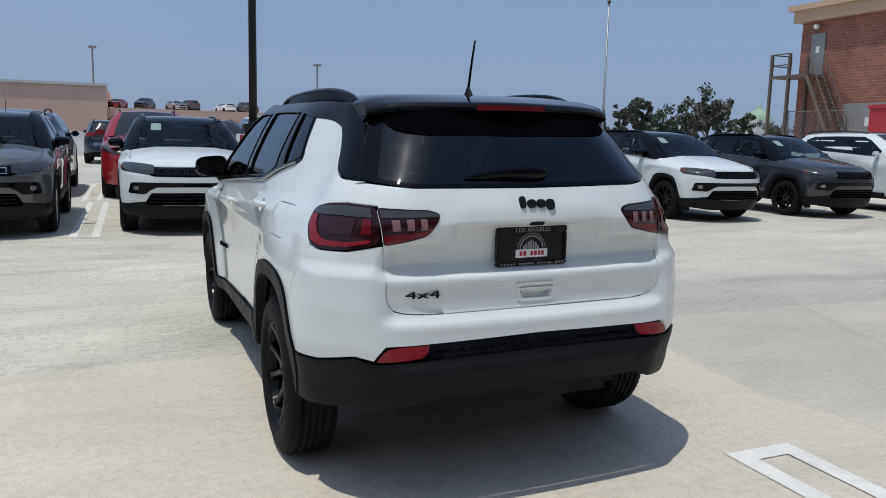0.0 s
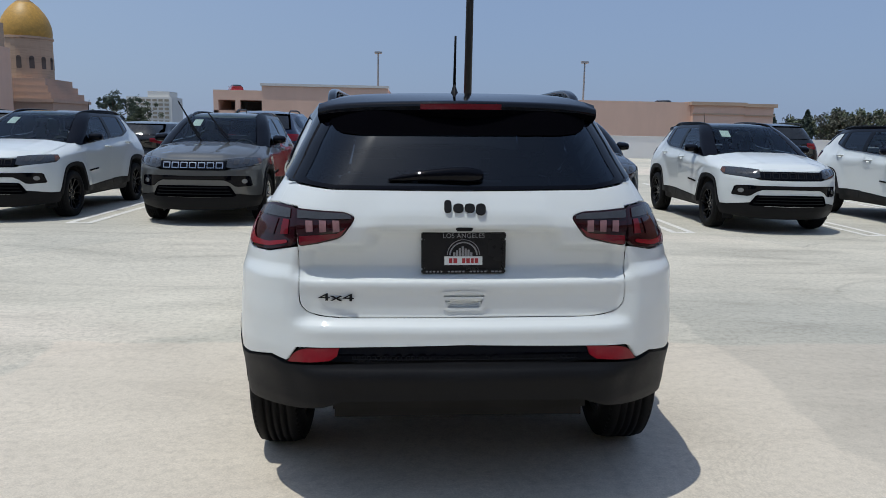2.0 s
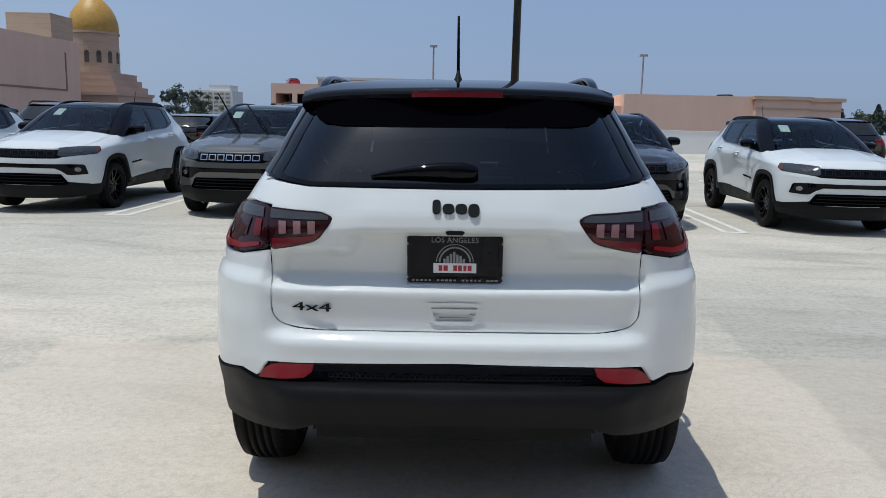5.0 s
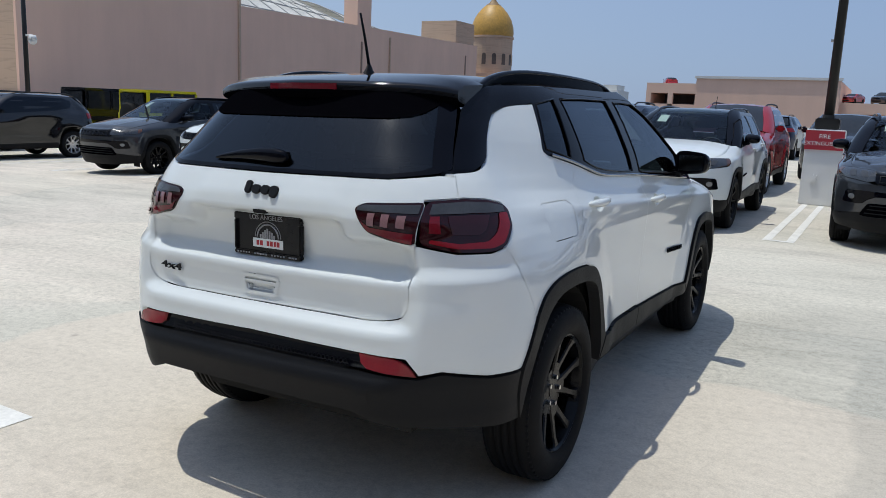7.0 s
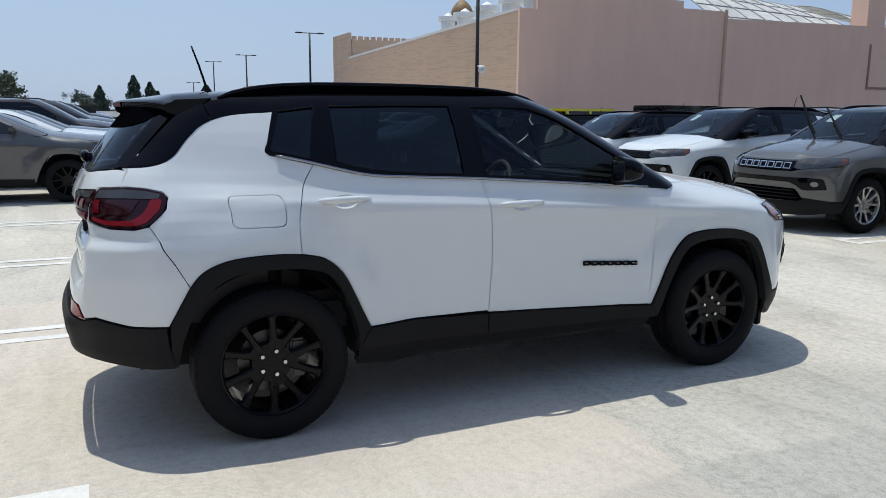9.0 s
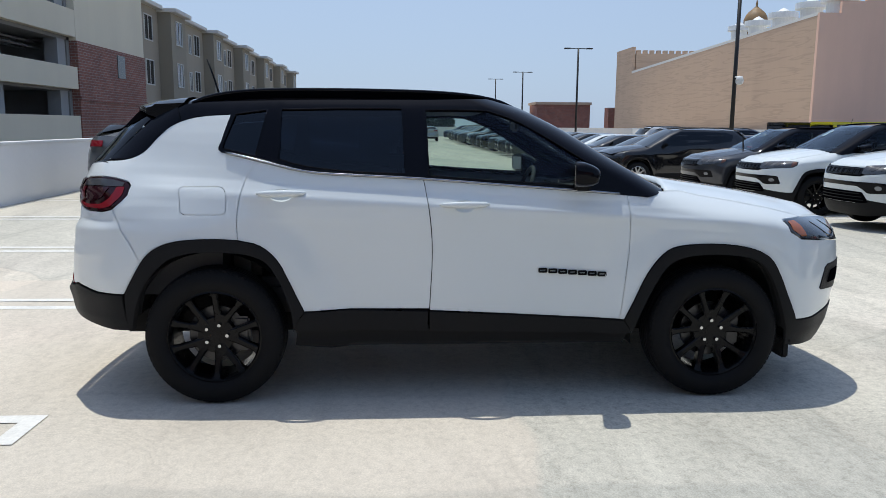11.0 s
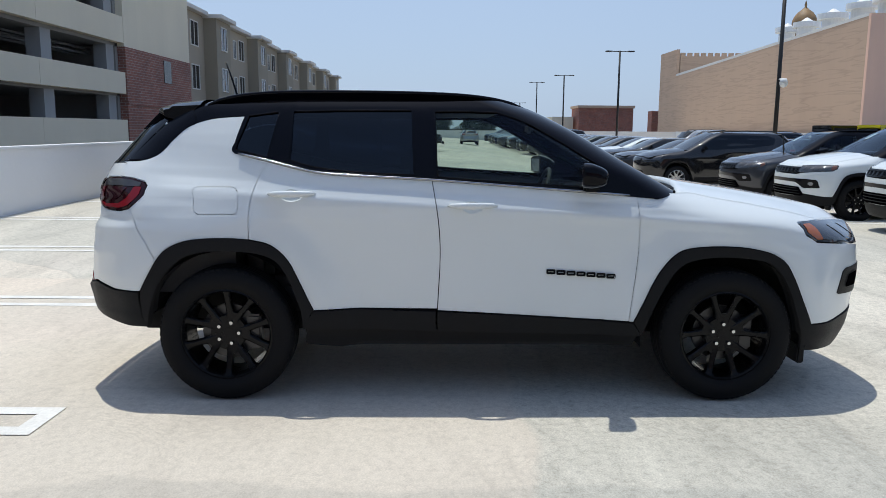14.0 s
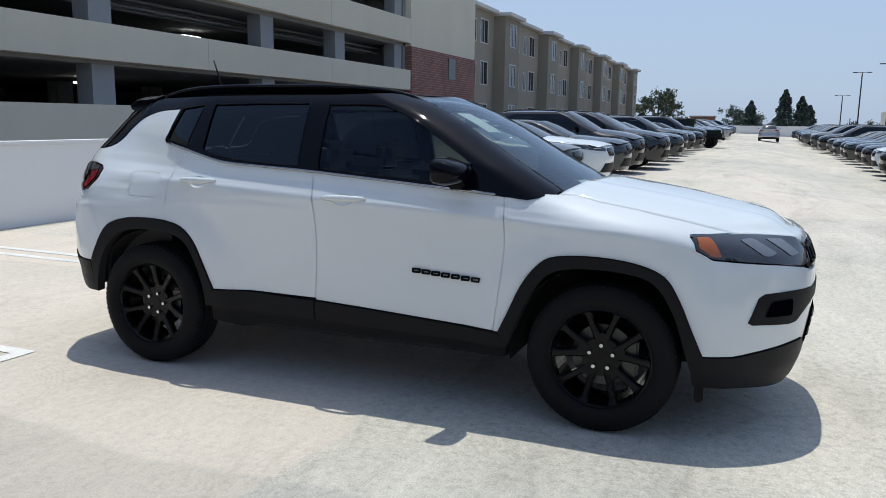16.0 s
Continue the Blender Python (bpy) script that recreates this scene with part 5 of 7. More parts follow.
def compact_suv(name, label, body, roof, rim=RIM_BLACK, lite=False, step=0.045, plates=True, group=""):
    """A five-door compact SUV; body and roof are colours with the metal share as fourth number."""
    root = tagged(empty(name), label, "car", group)
    st = step

    def add(pname, skin, outline, mat, holes=(), both=True, lab="", parent=None, color=None, **kw):
        obs = []
        for m in ((False, True) if both else (False,)):
            me = panel_mesh(pname, skin, outline, holes, step=kw.get("stp", st), mirror=m, **{k: v for k, v in kw.items() if k != "stp"})
            ob = part(pname, me, mat, parent or root, lab)
            if color is not None:
                ob.color = color
            obs.append(ob)
        return obs

    a_ro, a_ri, a_fo, a_fi = (curve(S_(*q), 3) for q in (ARCH_R_OUT, ARCH_R_IN, ARCH_F_OUT, ARCH_F_IN))
    d_mid, d_fr, d_re = curve(S_(*DOOR_MID), 4), curve(S_(*DOOR_FRONT), 4), curve(S_(*DOOR_REAR), 4)
    belt = curve(S_(*BELT), 4)
    # doors
    belt_r = curve(S_(*BELT[:4]), 4)[:-1] + [d_mid[0]]
    belt_f = [d_mid[0]] + curve(S_(*BELT[3:]), 4)[1:]
    rd = belt_r + d_mid[1:] + S_((0.697, 0.495), (0.453, 0.480)) + [p for p in reversed(a_ro) if p[1] > S_((0.125, 0.85))[0][1]][1:] + list(reversed(d_re))[:-1]
    fz = st if lite or not plates else 0.012
    HANDLES = ((0.228, 0.478, 1.098), (1.156, 1.416, 1.044))
    bowls = [to_sz(BODY, [("s", (y0 + y1) / 2 + 0.056 * math.cos(a), z - 0.010 + 0.030 * math.sin(a)) for a in np.linspace(0, 2 * math.pi, 25)[:-1]]) for y0, y1, z in HANDLES]
    doors_r = add("rear_door", BODY, rd, PAINT, color=body, dz=fz, holes=() if lite else (bowls[0],))
    fd = belt_f + d_fr[1:] + S_((1.901, 0.444), (1.476, 0.467), (1.109, 0.484)) + list(reversed(d_mid))[1:-1]
    doors_f = add("front_door", BODY, fd, PAINT, color=body, dz=fz, holes=() if lite else (bowls[1],))
    # rear quarter with fuel flap
    def raw(*pts):
        return [(k_, p_, z_) for k_, p_, z_ in pts]

    lamp_out = raw(("r", 0.613, 1.165), ("s", -0.58, 1.172), ("s", -0.50, 1.166), ("s", -0.432, 1.150), ("s", -0.412, 1.130), ("s", -0.425, 1.085), ("s", -0.50, 1.014), ("s", -0.55, 1.002), ("r", 0.72, 1.004), ("r", 0.616, 1.028))
    fuel = S_(*[(-0.048 + sx * 0.086 + 0.03 * math.cos(a), 1.060 + sz * 0.042 + 0.03 * math.sin(a)) for sx, sz, a0 in ((1, 1, 0.0), (-1, 1, 0.5), (-1, -1, 1.0), (1, -1, 1.5)) for a in np.linspace(a0, a0 + 0.5, 5) * math.pi])
    PILLAR = ((-0.510, 1.259), (-0.41, 1.266), (-0.325, 1.300), (-0.245, 1.378), (-0.165, 1.440), (-0.05, 1.478), (0.118, 1.493))
    cp = curve(S_(*PILLAR), 5) + S_((0.10, 1.44), (0.062, 1.358), (0.048, 1.334), (0.047, 1.318), (0.06, 1.307))
    cut = min(a_ro, key=lambda p: abs(p[1] - S_((-0.372, 0.74))[0][1]))
    quarter = cp + [d_re[0]] + d_re[1:] + [p for p in reversed(a_ro) if p[1] < S_((0.118, 0.85))[0][1] and p[1] > S_((-0.36, 0.74))[0][1]] + [cut] + raw(("s", -0.496, 1.013), ("s", -0.421, 1.085), ("s", -0.408, 1.131), ("s", -0.429, 1.154), ("s", -0.50, 1.170), ("s", -0.58, 1.176), ("r", 0.688, 1.1745)) + R_((0.612, 1.25))
    add("rear_quarter", BODY, quarter, PAINT, holes=(fuel,), color=body, gap=0.0018, dz=fz)
    add("fuel_flap", BODY, fuel, PAINT, color=body, gap=0.002, offset=-0.001)
    # bumper cover
    gate_edge = R_((0.0, 0.757)) + curve(R_((0.30, 0.758), (0.46, 0.760), (0.553, 0.775), (0.586, 0.797), (0.600, 0.831), (0.596, 0.92), (0.596, 0.99), (0.599, 1.022)), 4)
    rb = R_((0.0, 0.648), (0.62, 0.648), (0.655, 0.60)) + S_((-0.687, 0.637), (-0.594, 0.592), (-0.464, 0.577)) + [p for p in a_ro if p[1] <= S_((-0.385, 0.74))[0][1]] + [cut] + raw(("s", -0.496, 1.012), ("s", -0.55, 0.999), ("r", 0.72, 1.001), ("r", 0.617, 1.024)) + list(reversed(gate_edge))
    add("rear_bumper", BODY, full(rb, BODY), PAINT, both=False, color=body, dz=min(0.010, fz), gap=0.0019, stp=min(st, 0.03))
    # tailgate
    tg = gate_edge + raw(("r", 0.609, 1.169), ("r", 0.688, 1.1745)) + R_((0.612, 1.25), (0.585, 1.252), (0.47, 1.231), (0.0, 1.225))
    inner_lamp = soft_corners(to_sz(BODY, R_((0.596, 1.164), (0.43, 1.149), (0.392, 1.131), (0.447, 1.054), (0.52, 1.036), (0.596, 1.024))), 0.018)
    POCKET = R_((0.0, 0.786), (0.058, 0.786), (0.070, 0.794), (0.084, 0.838), (0.079, 0.850), (0.0, 0.852))
    add("tailgate", BODY, full(tg, BODY), PAINT, both=False, color=body, dz=0.010, gap=0.0019, stp=st if lite else 0.02, holes=(inner_lamp, inner_lamp * (-1, 1), full(POCKET, BODY)))
    # tail lamps: outer and inner halves, each with lit segments
    add("tail_lamp", BODY, soft_corners(to_sz(BODY, lamp_out), 0.03), LENS_DARK, lab="smoked red tail lamp", offset=0.004, gap=0.001, dz=0.012, stp=0.02)
    add("lamp_lens", BODY, raw(("r", 0.632, 1.156), ("s", -0.58, 1.162), ("s", -0.50, 1.156), ("s", -0.440, 1.142), ("s", -0.447, 1.124), ("s", -0.50, 1.124), ("s", -0.58, 1.126), ("r", 0.632, 1.124)), LENS_GREY, offset=0.0075, flange=0, gap=0, dz=0.012, stp=0.02)
    add("lamp_lens", BODY, soft_corners(to_sz(BODY, raw(("s", -0.434, 1.122), ("s", -0.444, 1.085), ("s", -0.505, 1.026), ("s", -0.55, 1.014), ("r", 0.72, 1.016), ("r", 0.642, 1.034), ("r", 0.645, 1.046), ("r", 0.72, 1.032), ("s", -0.56, 1.036), ("s", -0.52, 1.060), ("s", -0.488, 1.100), ("s", -0.480, 1.122))), 0.012), LENS_BRIGHT, offset=0.0075, flange=0, gap=0, dz=0.012, stp=0.02, lab="red reflector strip")
    add("lamp_lens", BODY, raw(("r", 0.70, 1.060), ("s", -0.58, 1.058), ("s", -0.555, 1.072), ("s", -0.52, 1.118), ("s", -0.58, 1.120), ("r", 0.68, 1.118)), LENS_SMOKE, offset=0.0075, flange=0, gap=0, dz=0.012, stp=0.02)
    add("lamp_lens", BODY, raw(("r", 0.640, 1.066), ("r", 0.672, 1.064), ("r", 0.660, 1.118), ("r", 0.636, 1.118)), LENS_RED, offset=0.0075, flange=0, gap=0, dz=0.012, stp=0.02)
    add("tail_lamp", BODY, inner_lamp, LENS_DARK, lab="smoked red tail lamp", offset=0.004, gap=0.001, dz=0.012, stp=0.02)
    add("lamp_lens", BODY, R_((0.590, 1.155), (0.43, 1.142), (0.408, 1.133), (0.406, 1.122), (0.592, 1.126)), LENS_GREY, offset=0.0075, flange=0, gap=0, dz=0.012, stp=0.02)
    add("lamp_lens", BODY, R_((0.59, 1.03), (0.52, 1.042), (0.45, 1.06), (0.425, 1.092), (0.46, 1.072), (0.59, 1.062)), LENS_RED, offset=0.0075, flange=0, gap=0, dz=0.012, stp=0.02, lab="red reflector strip")
    for x in (0.462, 0.508, 0.554):
        add("lamp_lens", BODY, R_((x - 0.012, 1.078), (x - 0.012, 1.116), (x + 0.012, 1.117), (x + 0.012, 1.076)), LENS_PALE, offset=0.0075, flange=0, gap=0, dz=0.012, stp=0.02)
    # lower rear bumper, insert, reflectors, mesh
    lb = R_((0.0, 0.435), (0.45, 0.435), (0.53, 0.414), (0.60, 0.416)) + S_((-0.62, 0.425), (-0.519, 0.392), (-0.43, 0.386), (-0.47, 0.574), (-0.594, 0.587), (-0.687, 0.632)) + R_((0.655, 0.590), (0.50, 0.582), (0.0, 0.588))
    add("lower_bumper", BODY, full(lb, BODY), CLAD, both=False, offset=0.006, dz=0.02, stp=min(st, 0.03), lab="textured black lower bumper")
    li = R_((0.0, 0.592), (0.5, 0.586), (0.652, 0.594), (0.615, 0.645), (0.0, 0.646))
    add("bumper_insert", BODY, full(li, BODY), GLOSS_BLACK, both=False, offset=-0.012, dz=0.02)
    add("rear_reflector", BODY, curve(R_((0.650, 0.596), (0.63, 0.625), (0.605, 0.640), (0.57, 0.643)), 2) + R_((0.463, 0.643), (0.474, 0.61), (0.50, 0.592), (0.57, 0.588)), LENS_BRIGHT, lab="red bumper reflector", offset=0.003, flange=0.02, gap=0.001)
    if not lite:
        hexv, hexf = [], []
        for i in range(46):
            for j in range(3):
                cx, cz = -0.40 + 0.0178 * i + (0.0089 if j % 2 else 0), 0.606 + 0.0115 * j
                k = len(hexv)
                for rr in (0.0085, 0.0062):
                    for q in range(6):
                        a = math.pi / 6 + q * math.pi / 3
                        s_, z_ = BODY.find("r", abs(cx + rr * math.cos(a)), cz + rr * math.sin(a))
                        pp = BODY.at(np.array([s_ if cx + rr * math.cos(a) >= 0 else -s_]), np.array([z_]))[0]
                        hexv.append((pp[0], pp[1] + 0.004, pp[2]))
                for q in range(6):
                    hexf.append((k + q, k + (q + 1) % 6, k + 6 + (q + 1) % 6, k + 6 + q))
        me = bpy.data.meshes.new("mesh_grille")
        me.from_pydata(hexv, [], hexf)
        part("mesh_grille", me, CLAD, root)
    # cladding
    add("wheel_arch", BODY, a_ro + list(reversed(a_ri)), CLAD, lab="black wheel arch cladding", offset=0.011, flange=0.05, gap=0.002)
    add("wheel_arch", BODY, a_fo + list(reversed(a_fi)), CLAD, lab="black wheel arch cladding", offset=0.016, flange=0.05, gap=0.002)
    add("sill_trim", BODY, S_((0.453, 0.478), (0.697, 0.493), (1.103, 0.482)) + S_((1.106, 0.376), (0.399, 0.383)), CLAD, offset=0.014, flange=0.05)
    add("sill_trim", BODY, S_((1.109, 0.482), (1.476, 0.465), (1.901, 0.442), (2.151, 0.426), (2.197, 0.356), (2.117, 0.353), (1.112, 0.376)), CLAD, offset=0.014, flange=0.05)
    add("sill_trim", BODY, S_((0.399, 0.38), (2.19, 0.352), (2.16, 0.29), (0.75, 0.28), (0.60, 0.265), (0.40, 0.28)), CLAD, offset=-0.03, flange=0.05)
    # fender, hood
    hoodline = S_((2.36, 1.125), (2.43, 1.115), (2.53, 1.092), (2.722, 1.062), (2.90, 1.028), (3.00, 1.005), (3.09, 0.984))
    fender = d_fr[:1] + S_((2.26, 1.115)) + hoodline + S_((3.05, 0.976), (2.985, 0.970)) + [p for p in reversed(a_fo) if p[1] < S_((2.93, 0.77))[0][1]] + list(reversed(d_fr))[:-1]
    add("front_fender", BODY, fender, PAINT, color=body, gap=0.0013, dz=min(0.03, fz))
    # front bumper and lamps
    head = S_((2.990, 0.966), (3.05, 0.973), (3.12, 0.980)) + F_((0.60, 0.957), (0.52, 0.949), (0.452, 0.940), (0.450, 0.83), (0.52, 0.815), (0.66, 0.835)) + S_((3.23, 0.86), (3.099, 0.865), (3.036, 0.902))
    fb = F_((0.0, 0.404), (0.36, 0.410), (0.44, 0.468), (0.55, 0.463)) + S_((3.192, 0.436), (3.10, 0.424)) + [p for p in reversed(a_fo) if p[1] > S_((2.93, 0.77))[0][1]] + S_((2.923, 0.771), (2.98, 0.968), (3.036, 0.898), (3.099, 0.861), (3.23, 0.856)) + F_((0.66, 0.831), (0.52, 0.811), (0.45, 0.79), (0.0, 0.785))
    add("front_bumper", BODY, full_front(fb, BODY), PAINT, both=False, color=body, gap=0.0013, dz=0.03, stp=min(st, 0.04))
    add("headlamp", BODY, soft_corners(to_sz(BODY, head), 0.016), LENS_HEAD, lab="dark headlamp with clear lens", offset=0.003, gap=0.002, stp=min(st, 0.03), dz=0.02)
    add("indicator", BODY, soft_corners(to_sz(BODY, S_((3.012, 0.956), (3.05, 0.960), (3.085, 0.935), (3.125, 0.878), (3.095, 0.876), (3.042, 0.912))), 0.008), AMBER if plates else AMBER_DIM, offset=0.0055, flange=0, gap=0, stp=0.02, dz=0.02, lab="amber side reflector")
    for lens in (((0.722, 0.938), (0.660, 0.943), (0.648, 0.880), (0.690, 0.868), (0.715, 0.872)), ((0.605, 0.938), (0.535, 0.934), (0.525, 0.872), (0.590, 0.864))):
        add("lamp_lens", BODY, soft_corners(to_sz(BODY, F_(*lens)), 0.014), LENS_CLEAR if plates else LENS_GREY, offset=0.0055, flange=0, gap=0, stp=0.02, dz=0.02)
    gr = F_((0.0, 0.795), (0.43, 0.80), (0.448, 0.83), (0.455, 0.90), (0.43, 0.912), (0.0, 0.915))
    add("grille", BODY, full_front(gr, BODY), GLOSS_BLACK, both=False, lab="black grille with seven slots", offset=0.004)
    ring_mat = CHROME if rim is RIM_SILVER else CLAD
    for k in range(7):
        x = -0.36 + 0.12 * k
        z0, z1, w2 = 0.815, 0.893, 0.048
        pts = []
        for (px, pz) in ((x - w2, z0), (x + w2, z0), (x + w2, z1), (x - w2, z1)):
            s_, z_ = BODY.find("f", abs(px), pz)
            pts.append((s_ if px >= 0 else 2 * BODY.end - s_, z_))
        loop = np.array(pts)
        add("grille_slot", BODY, loop, ring_mat, holes=(inset(loop, 0.009),), both=False, offset=0.010, gap=0, flange=0.008)
    intake = F_((0.0, 0.652), (0.42, 0.648), (0.50, 0.61), (0.555, 0.562), (0.60, 0.553), (0.755, 0.563), (0.77, 0.575), (0.745, 0.69), (0.725, 0.708), (0.60, 0.715), (0.0, 0.712))
    add("intake", BODY, full_front(intake, BODY), CLAD if plates else GLOSS_BLACK, both=False, offset=0.005, lab="black intake band with fog lamps", stp=min(st, 0.05), dz=0.03)
    if plates:
        # no recess is cut: a flat black sheet draws its shade
        add("fog_pocket_shade", BODY, soft_corners(to_sz(BODY, F_((0.60, 0.60), (0.715, 0.60), (0.70, 0.668), (0.61, 0.676))), 0.012), DEEP_BLACK, offset=0.010, flange=0.004, gap=0, lab="flat black sheet painted as the shade in the fog lamp pocket")
    else:
        add("fog_lamp", BODY, F_(*[(0.672 + 0.034 * math.cos(a), 0.635 + 0.034 * math.sin(a)) for a in np.linspace(0, 6.0, 18)]), LENS_CLEAR, lab="round fog lamp", offset=0.012)
    lw = 0.74 if plates else 1.12
    lg = F_((0.0, 0.410), (0.46 * lw, 0.416), (0.505 * lw, 0.43), (0.50 * lw, 0.46), (0.45 * lw, 0.56), (0.43 * lw, 0.575), (0.0, 0.58))
    add("lower_grille", BODY, full_front(lg, BODY), DEEP_BLACK, both=False, offset=0.009, lab="black lower grille", stp=min(st, 0.05))
    for z_ in (0.452, 0.497, 0.542):
        hw_ = lw * (0.46 - 0.45 * (z_ - 0.45))
        add("grille_bar", BODY, full_front(F_((0.0, z_), (hw_, z_), (hw_, z_ + 0.012), (0.0, z_ + 0.012)), BODY), CLAD, both=False, offset=0.016, gap=0, flange=0.01, stp=0.09)
    fl = F_((0.0, 0.22), (0.5, 0.23)) + S_((3.19, 0.288), (3.073, 0.279), (3.045, 0.285), (3.042, 0.361), (3.092, 0.420), (3.192, 0.433)) + F_((0.55, 0.459), (0.44, 0.464), (0.36, 0.406), (0.0, 0.400))
    add("front_lip", BODY, full_front(fl, BODY), CLAD, both=False, offset=0.006, lab="textured black lower front bumper", dz=0.03, stp=min(st, 0.05))
    # hood as a height field over the plan
    bm = bmesh.new()
    nx, ny = (10, 10) if lite else (40, 36)
    edge = [p[1:] for p in hoodline]
    ey = [p[0] for p in edge]
    ex = [float(BODY.at(np.array([BODY.find("s", y, z)[0]]), np.array([z]))[0, 0]) for y, z in edge]
    ez = [p[1] for p in edge]
    rows = []
    for j in range(ny + 1):
        f = j / ny
        row = []
        for i in range(nx + 1):
            g = 2 * i / nx - 1
            y0_, y1_ = 2.38 + 0.10 * (1 - g * g), float(np.interp(abs(g), NOSE_G, NOSE_Y))
            y = y0_ + (y1_ - y0_) * f
            xe = float(np.interp(y, ey, ex)) - 0.004
            if y > ey[-1]:
                xe = max(ex[-1] - 0.004 - 0.6 * (y - ey[-1]), 0.666)
            zc = float(np.interp(y, (2.3, 2.5, 2.72, 2.92, 3.1, 3.25, 3.36, 3.44, 3.50, 3.55), (1.185, 1.162, 1.132, 1.102, 1.070, 1.040, 1.012, 0.985, 0.955, 0.920)))
            ze = float(np.interp(y, ey + [3.2, 3.3, 3.4, 3.5], ez + [0.966, 0.964, 0.962, 0.96]))
            w_ = abs(g) ** 2.6
            z = zc * (1 - w_) + ze * w_ + 0.005 * float(smooth01(1 - abs(abs(g) - 0.55) / 0.12))
            drop = float(smooth01((f - 0.80) / 0.20)) ** 2
            z = z * (1 - drop) + float(np.interp(abs(g), NOSE_G, NOSE_TOP)) * drop
            row.append(bm.verts.new((g * xe, y, z)))
        rows.append(row)
    for p, q in zip(rows, rows[1:]):
        for i in range(nx):
            bm.faces.new((p[i], p[i + 1], q[i + 1], q[i]))
    rim_e = [e for e in bm.edges if e.is_boundary]
    r = bmesh.ops.extrude_edge_only(bm, edges=rim_e)
    for v in [v for v in r["geom"] if isinstance(v, bmesh.types.BMVert)]:
        v.co.z -= 0.03
    bmesh.ops.recalc_face_normals(bm, faces=bm.faces)
    hood = part("hood", bm, PAINT, root, smooth=True)
    hood.color = body
    # cowl below the screen
    part("cowl", boxes((-0.70, 0.70, 2.22, 2.46, 1.03, 1.115), bevel=0.02), CLAD, root)
    # cabin: black frames, glass
    def edge(a, b, n=5):
        return [(a[0] + (b[0] - a[0]) * i / n, a[1] + (b[1] - a[1]) * i / n) for i in range(n + 1)]

    q_gl = S_(*edge((0.298, 1.516), (0.227, 1.284)), (0.14, 1.306), (0.066, 1.324), *edge((0.075, 1.358), (0.140, 1.495)))
    r_gl = S_((0.369, 1.519), (0.66, 1.526), *edge((0.971, 1.528), (0.985, 1.200)), (0.84, 1.204), (0.707, 1.211), (0.58, 1.222), (0.476, 1.236), (0.40, 1.254), *edge((0.345, 1.272), (0.366, 1.51)))
    f_gl = S_(*edge((1.105, 1.190), (1.087, 1.523)), (1.25, 1.525), (1.405, 1.521)) + curve(S_((1.405, 1.521), (1.58, 1.459), (1.877, 1.292), (1.96, 1.24)), 3)[1:] + S_((1.93, 1.138), (1.852, 1.144), (1.62, 1.158), (1.40, 1.17), (1.25, 1.18))
    outer = [("s", p[1], p[2] - 0.004) for p in belt] + S_((2.25, 1.085)) + F_((0.66, 1.12), (0.60, 1.30), (0.545, 1.46), (0.50, 1.575)) + [("s", 1.42, 1.59), ("s", 1.1, 1.58), ("s", 0.5, 1.575), ("s", -0.1, 1.56), ("s", -0.22, 1.54)] + S_((-0.13, 1.458), (-0.05, 1.482), (0.118, 1.497), (0.062, 1.358), (0.048, 1.334), (0.046, 1.316), (0.06, 1.302))
    add("window_frame", CABIN, outer, GLOSS_BLACK, holes=(q_gl, r_gl, f_gl), offset=0.002, gap=0.001, flange=0.02)
    add("quarter_window", CABIN, q_gl, GLASS_DARK, gap=0.0, offset=-0.004, flange=0)
    add("rear_door_window", CABIN, r_gl, GLASS_DARK, gap=0.0, offset=-0.004, flange=0)
    add("front_door_window", CABIN, f_gl, GLASS_FRONT, gap=0.0, offset=-0.004, flange=0)
    wsh = F_((0.0, 1.085), (0.64, 1.11), (0.585, 1.30), (0.535, 1.46), (0.495, 1.572), (0.0, 1.60))
    add("windscreen", CABIN, full_front(wsh, CABIN), GLASS_SCREEN, both=False, flange=0, gap=0)
    def bead(pname, pts, r, off, close=False):
        for q in (1, -1):
            ps = []
            for pt in (dense(to_sz(CABIN, pts), 0.06) if close else to_sz(CABIN, pts)):
                a_, b_ = np.array([pt[0]]), np.array([pt[1]])
                v = CABIN.at(a_, b_)[0] + CABIN.normal(a_, b_)[0] * off
                ps.append((q * v[0], v[1], v[2]))
            bm = bmesh.new()
            tube(bm, ps + ([ps[0]] if close else []), r, 8)
            part(pname, bm, DARK_CHROME if pname == "belt_trim" else GLOSS_BLACK, root, smooth=True)

    line_pts = curve(S_((0.085, 1.301), (0.224, 1.269), (0.476, 1.209), (0.707, 1.192), (1.057, 1.175), (1.586, 1.138), (2.10, 1.102)), 4)
    bead("belt_trim", line_pts, 0.0065, 0.008)
    if not lite and plates:
        for gl in (q_gl, r_gl, f_gl):
            bead("window_seal", gl, 0.004, 0.002, True)
    # rear window and dark pillars
    rg = R_((0.0, 1.230), (0.47, 1.236), (0.572, 1.258), (0.588, 1.272), (0.478, 1.462), (0.45, 1.49), (0.0, 1.498))
    add("rear_window", BODY, full(rg, BODY), GLASS_DARK, both=False, flange=0, gap=0.001, dz=0.03)
    add("rear_window_band", BODY, R_((0.0, 1.228), (0.47, 1.233), (0.578, 1.256), (0.592, 1.272), (0.48, 1.465), (0.45, 1.492), (0.43, 1.49), (0.455, 1.455), (0.555, 1.275), (0.54, 1.262), (0.46, 1.246), (0.0, 1.241)), GLOSS_BLACK, flange=0, gap=0, offset=0.0015)
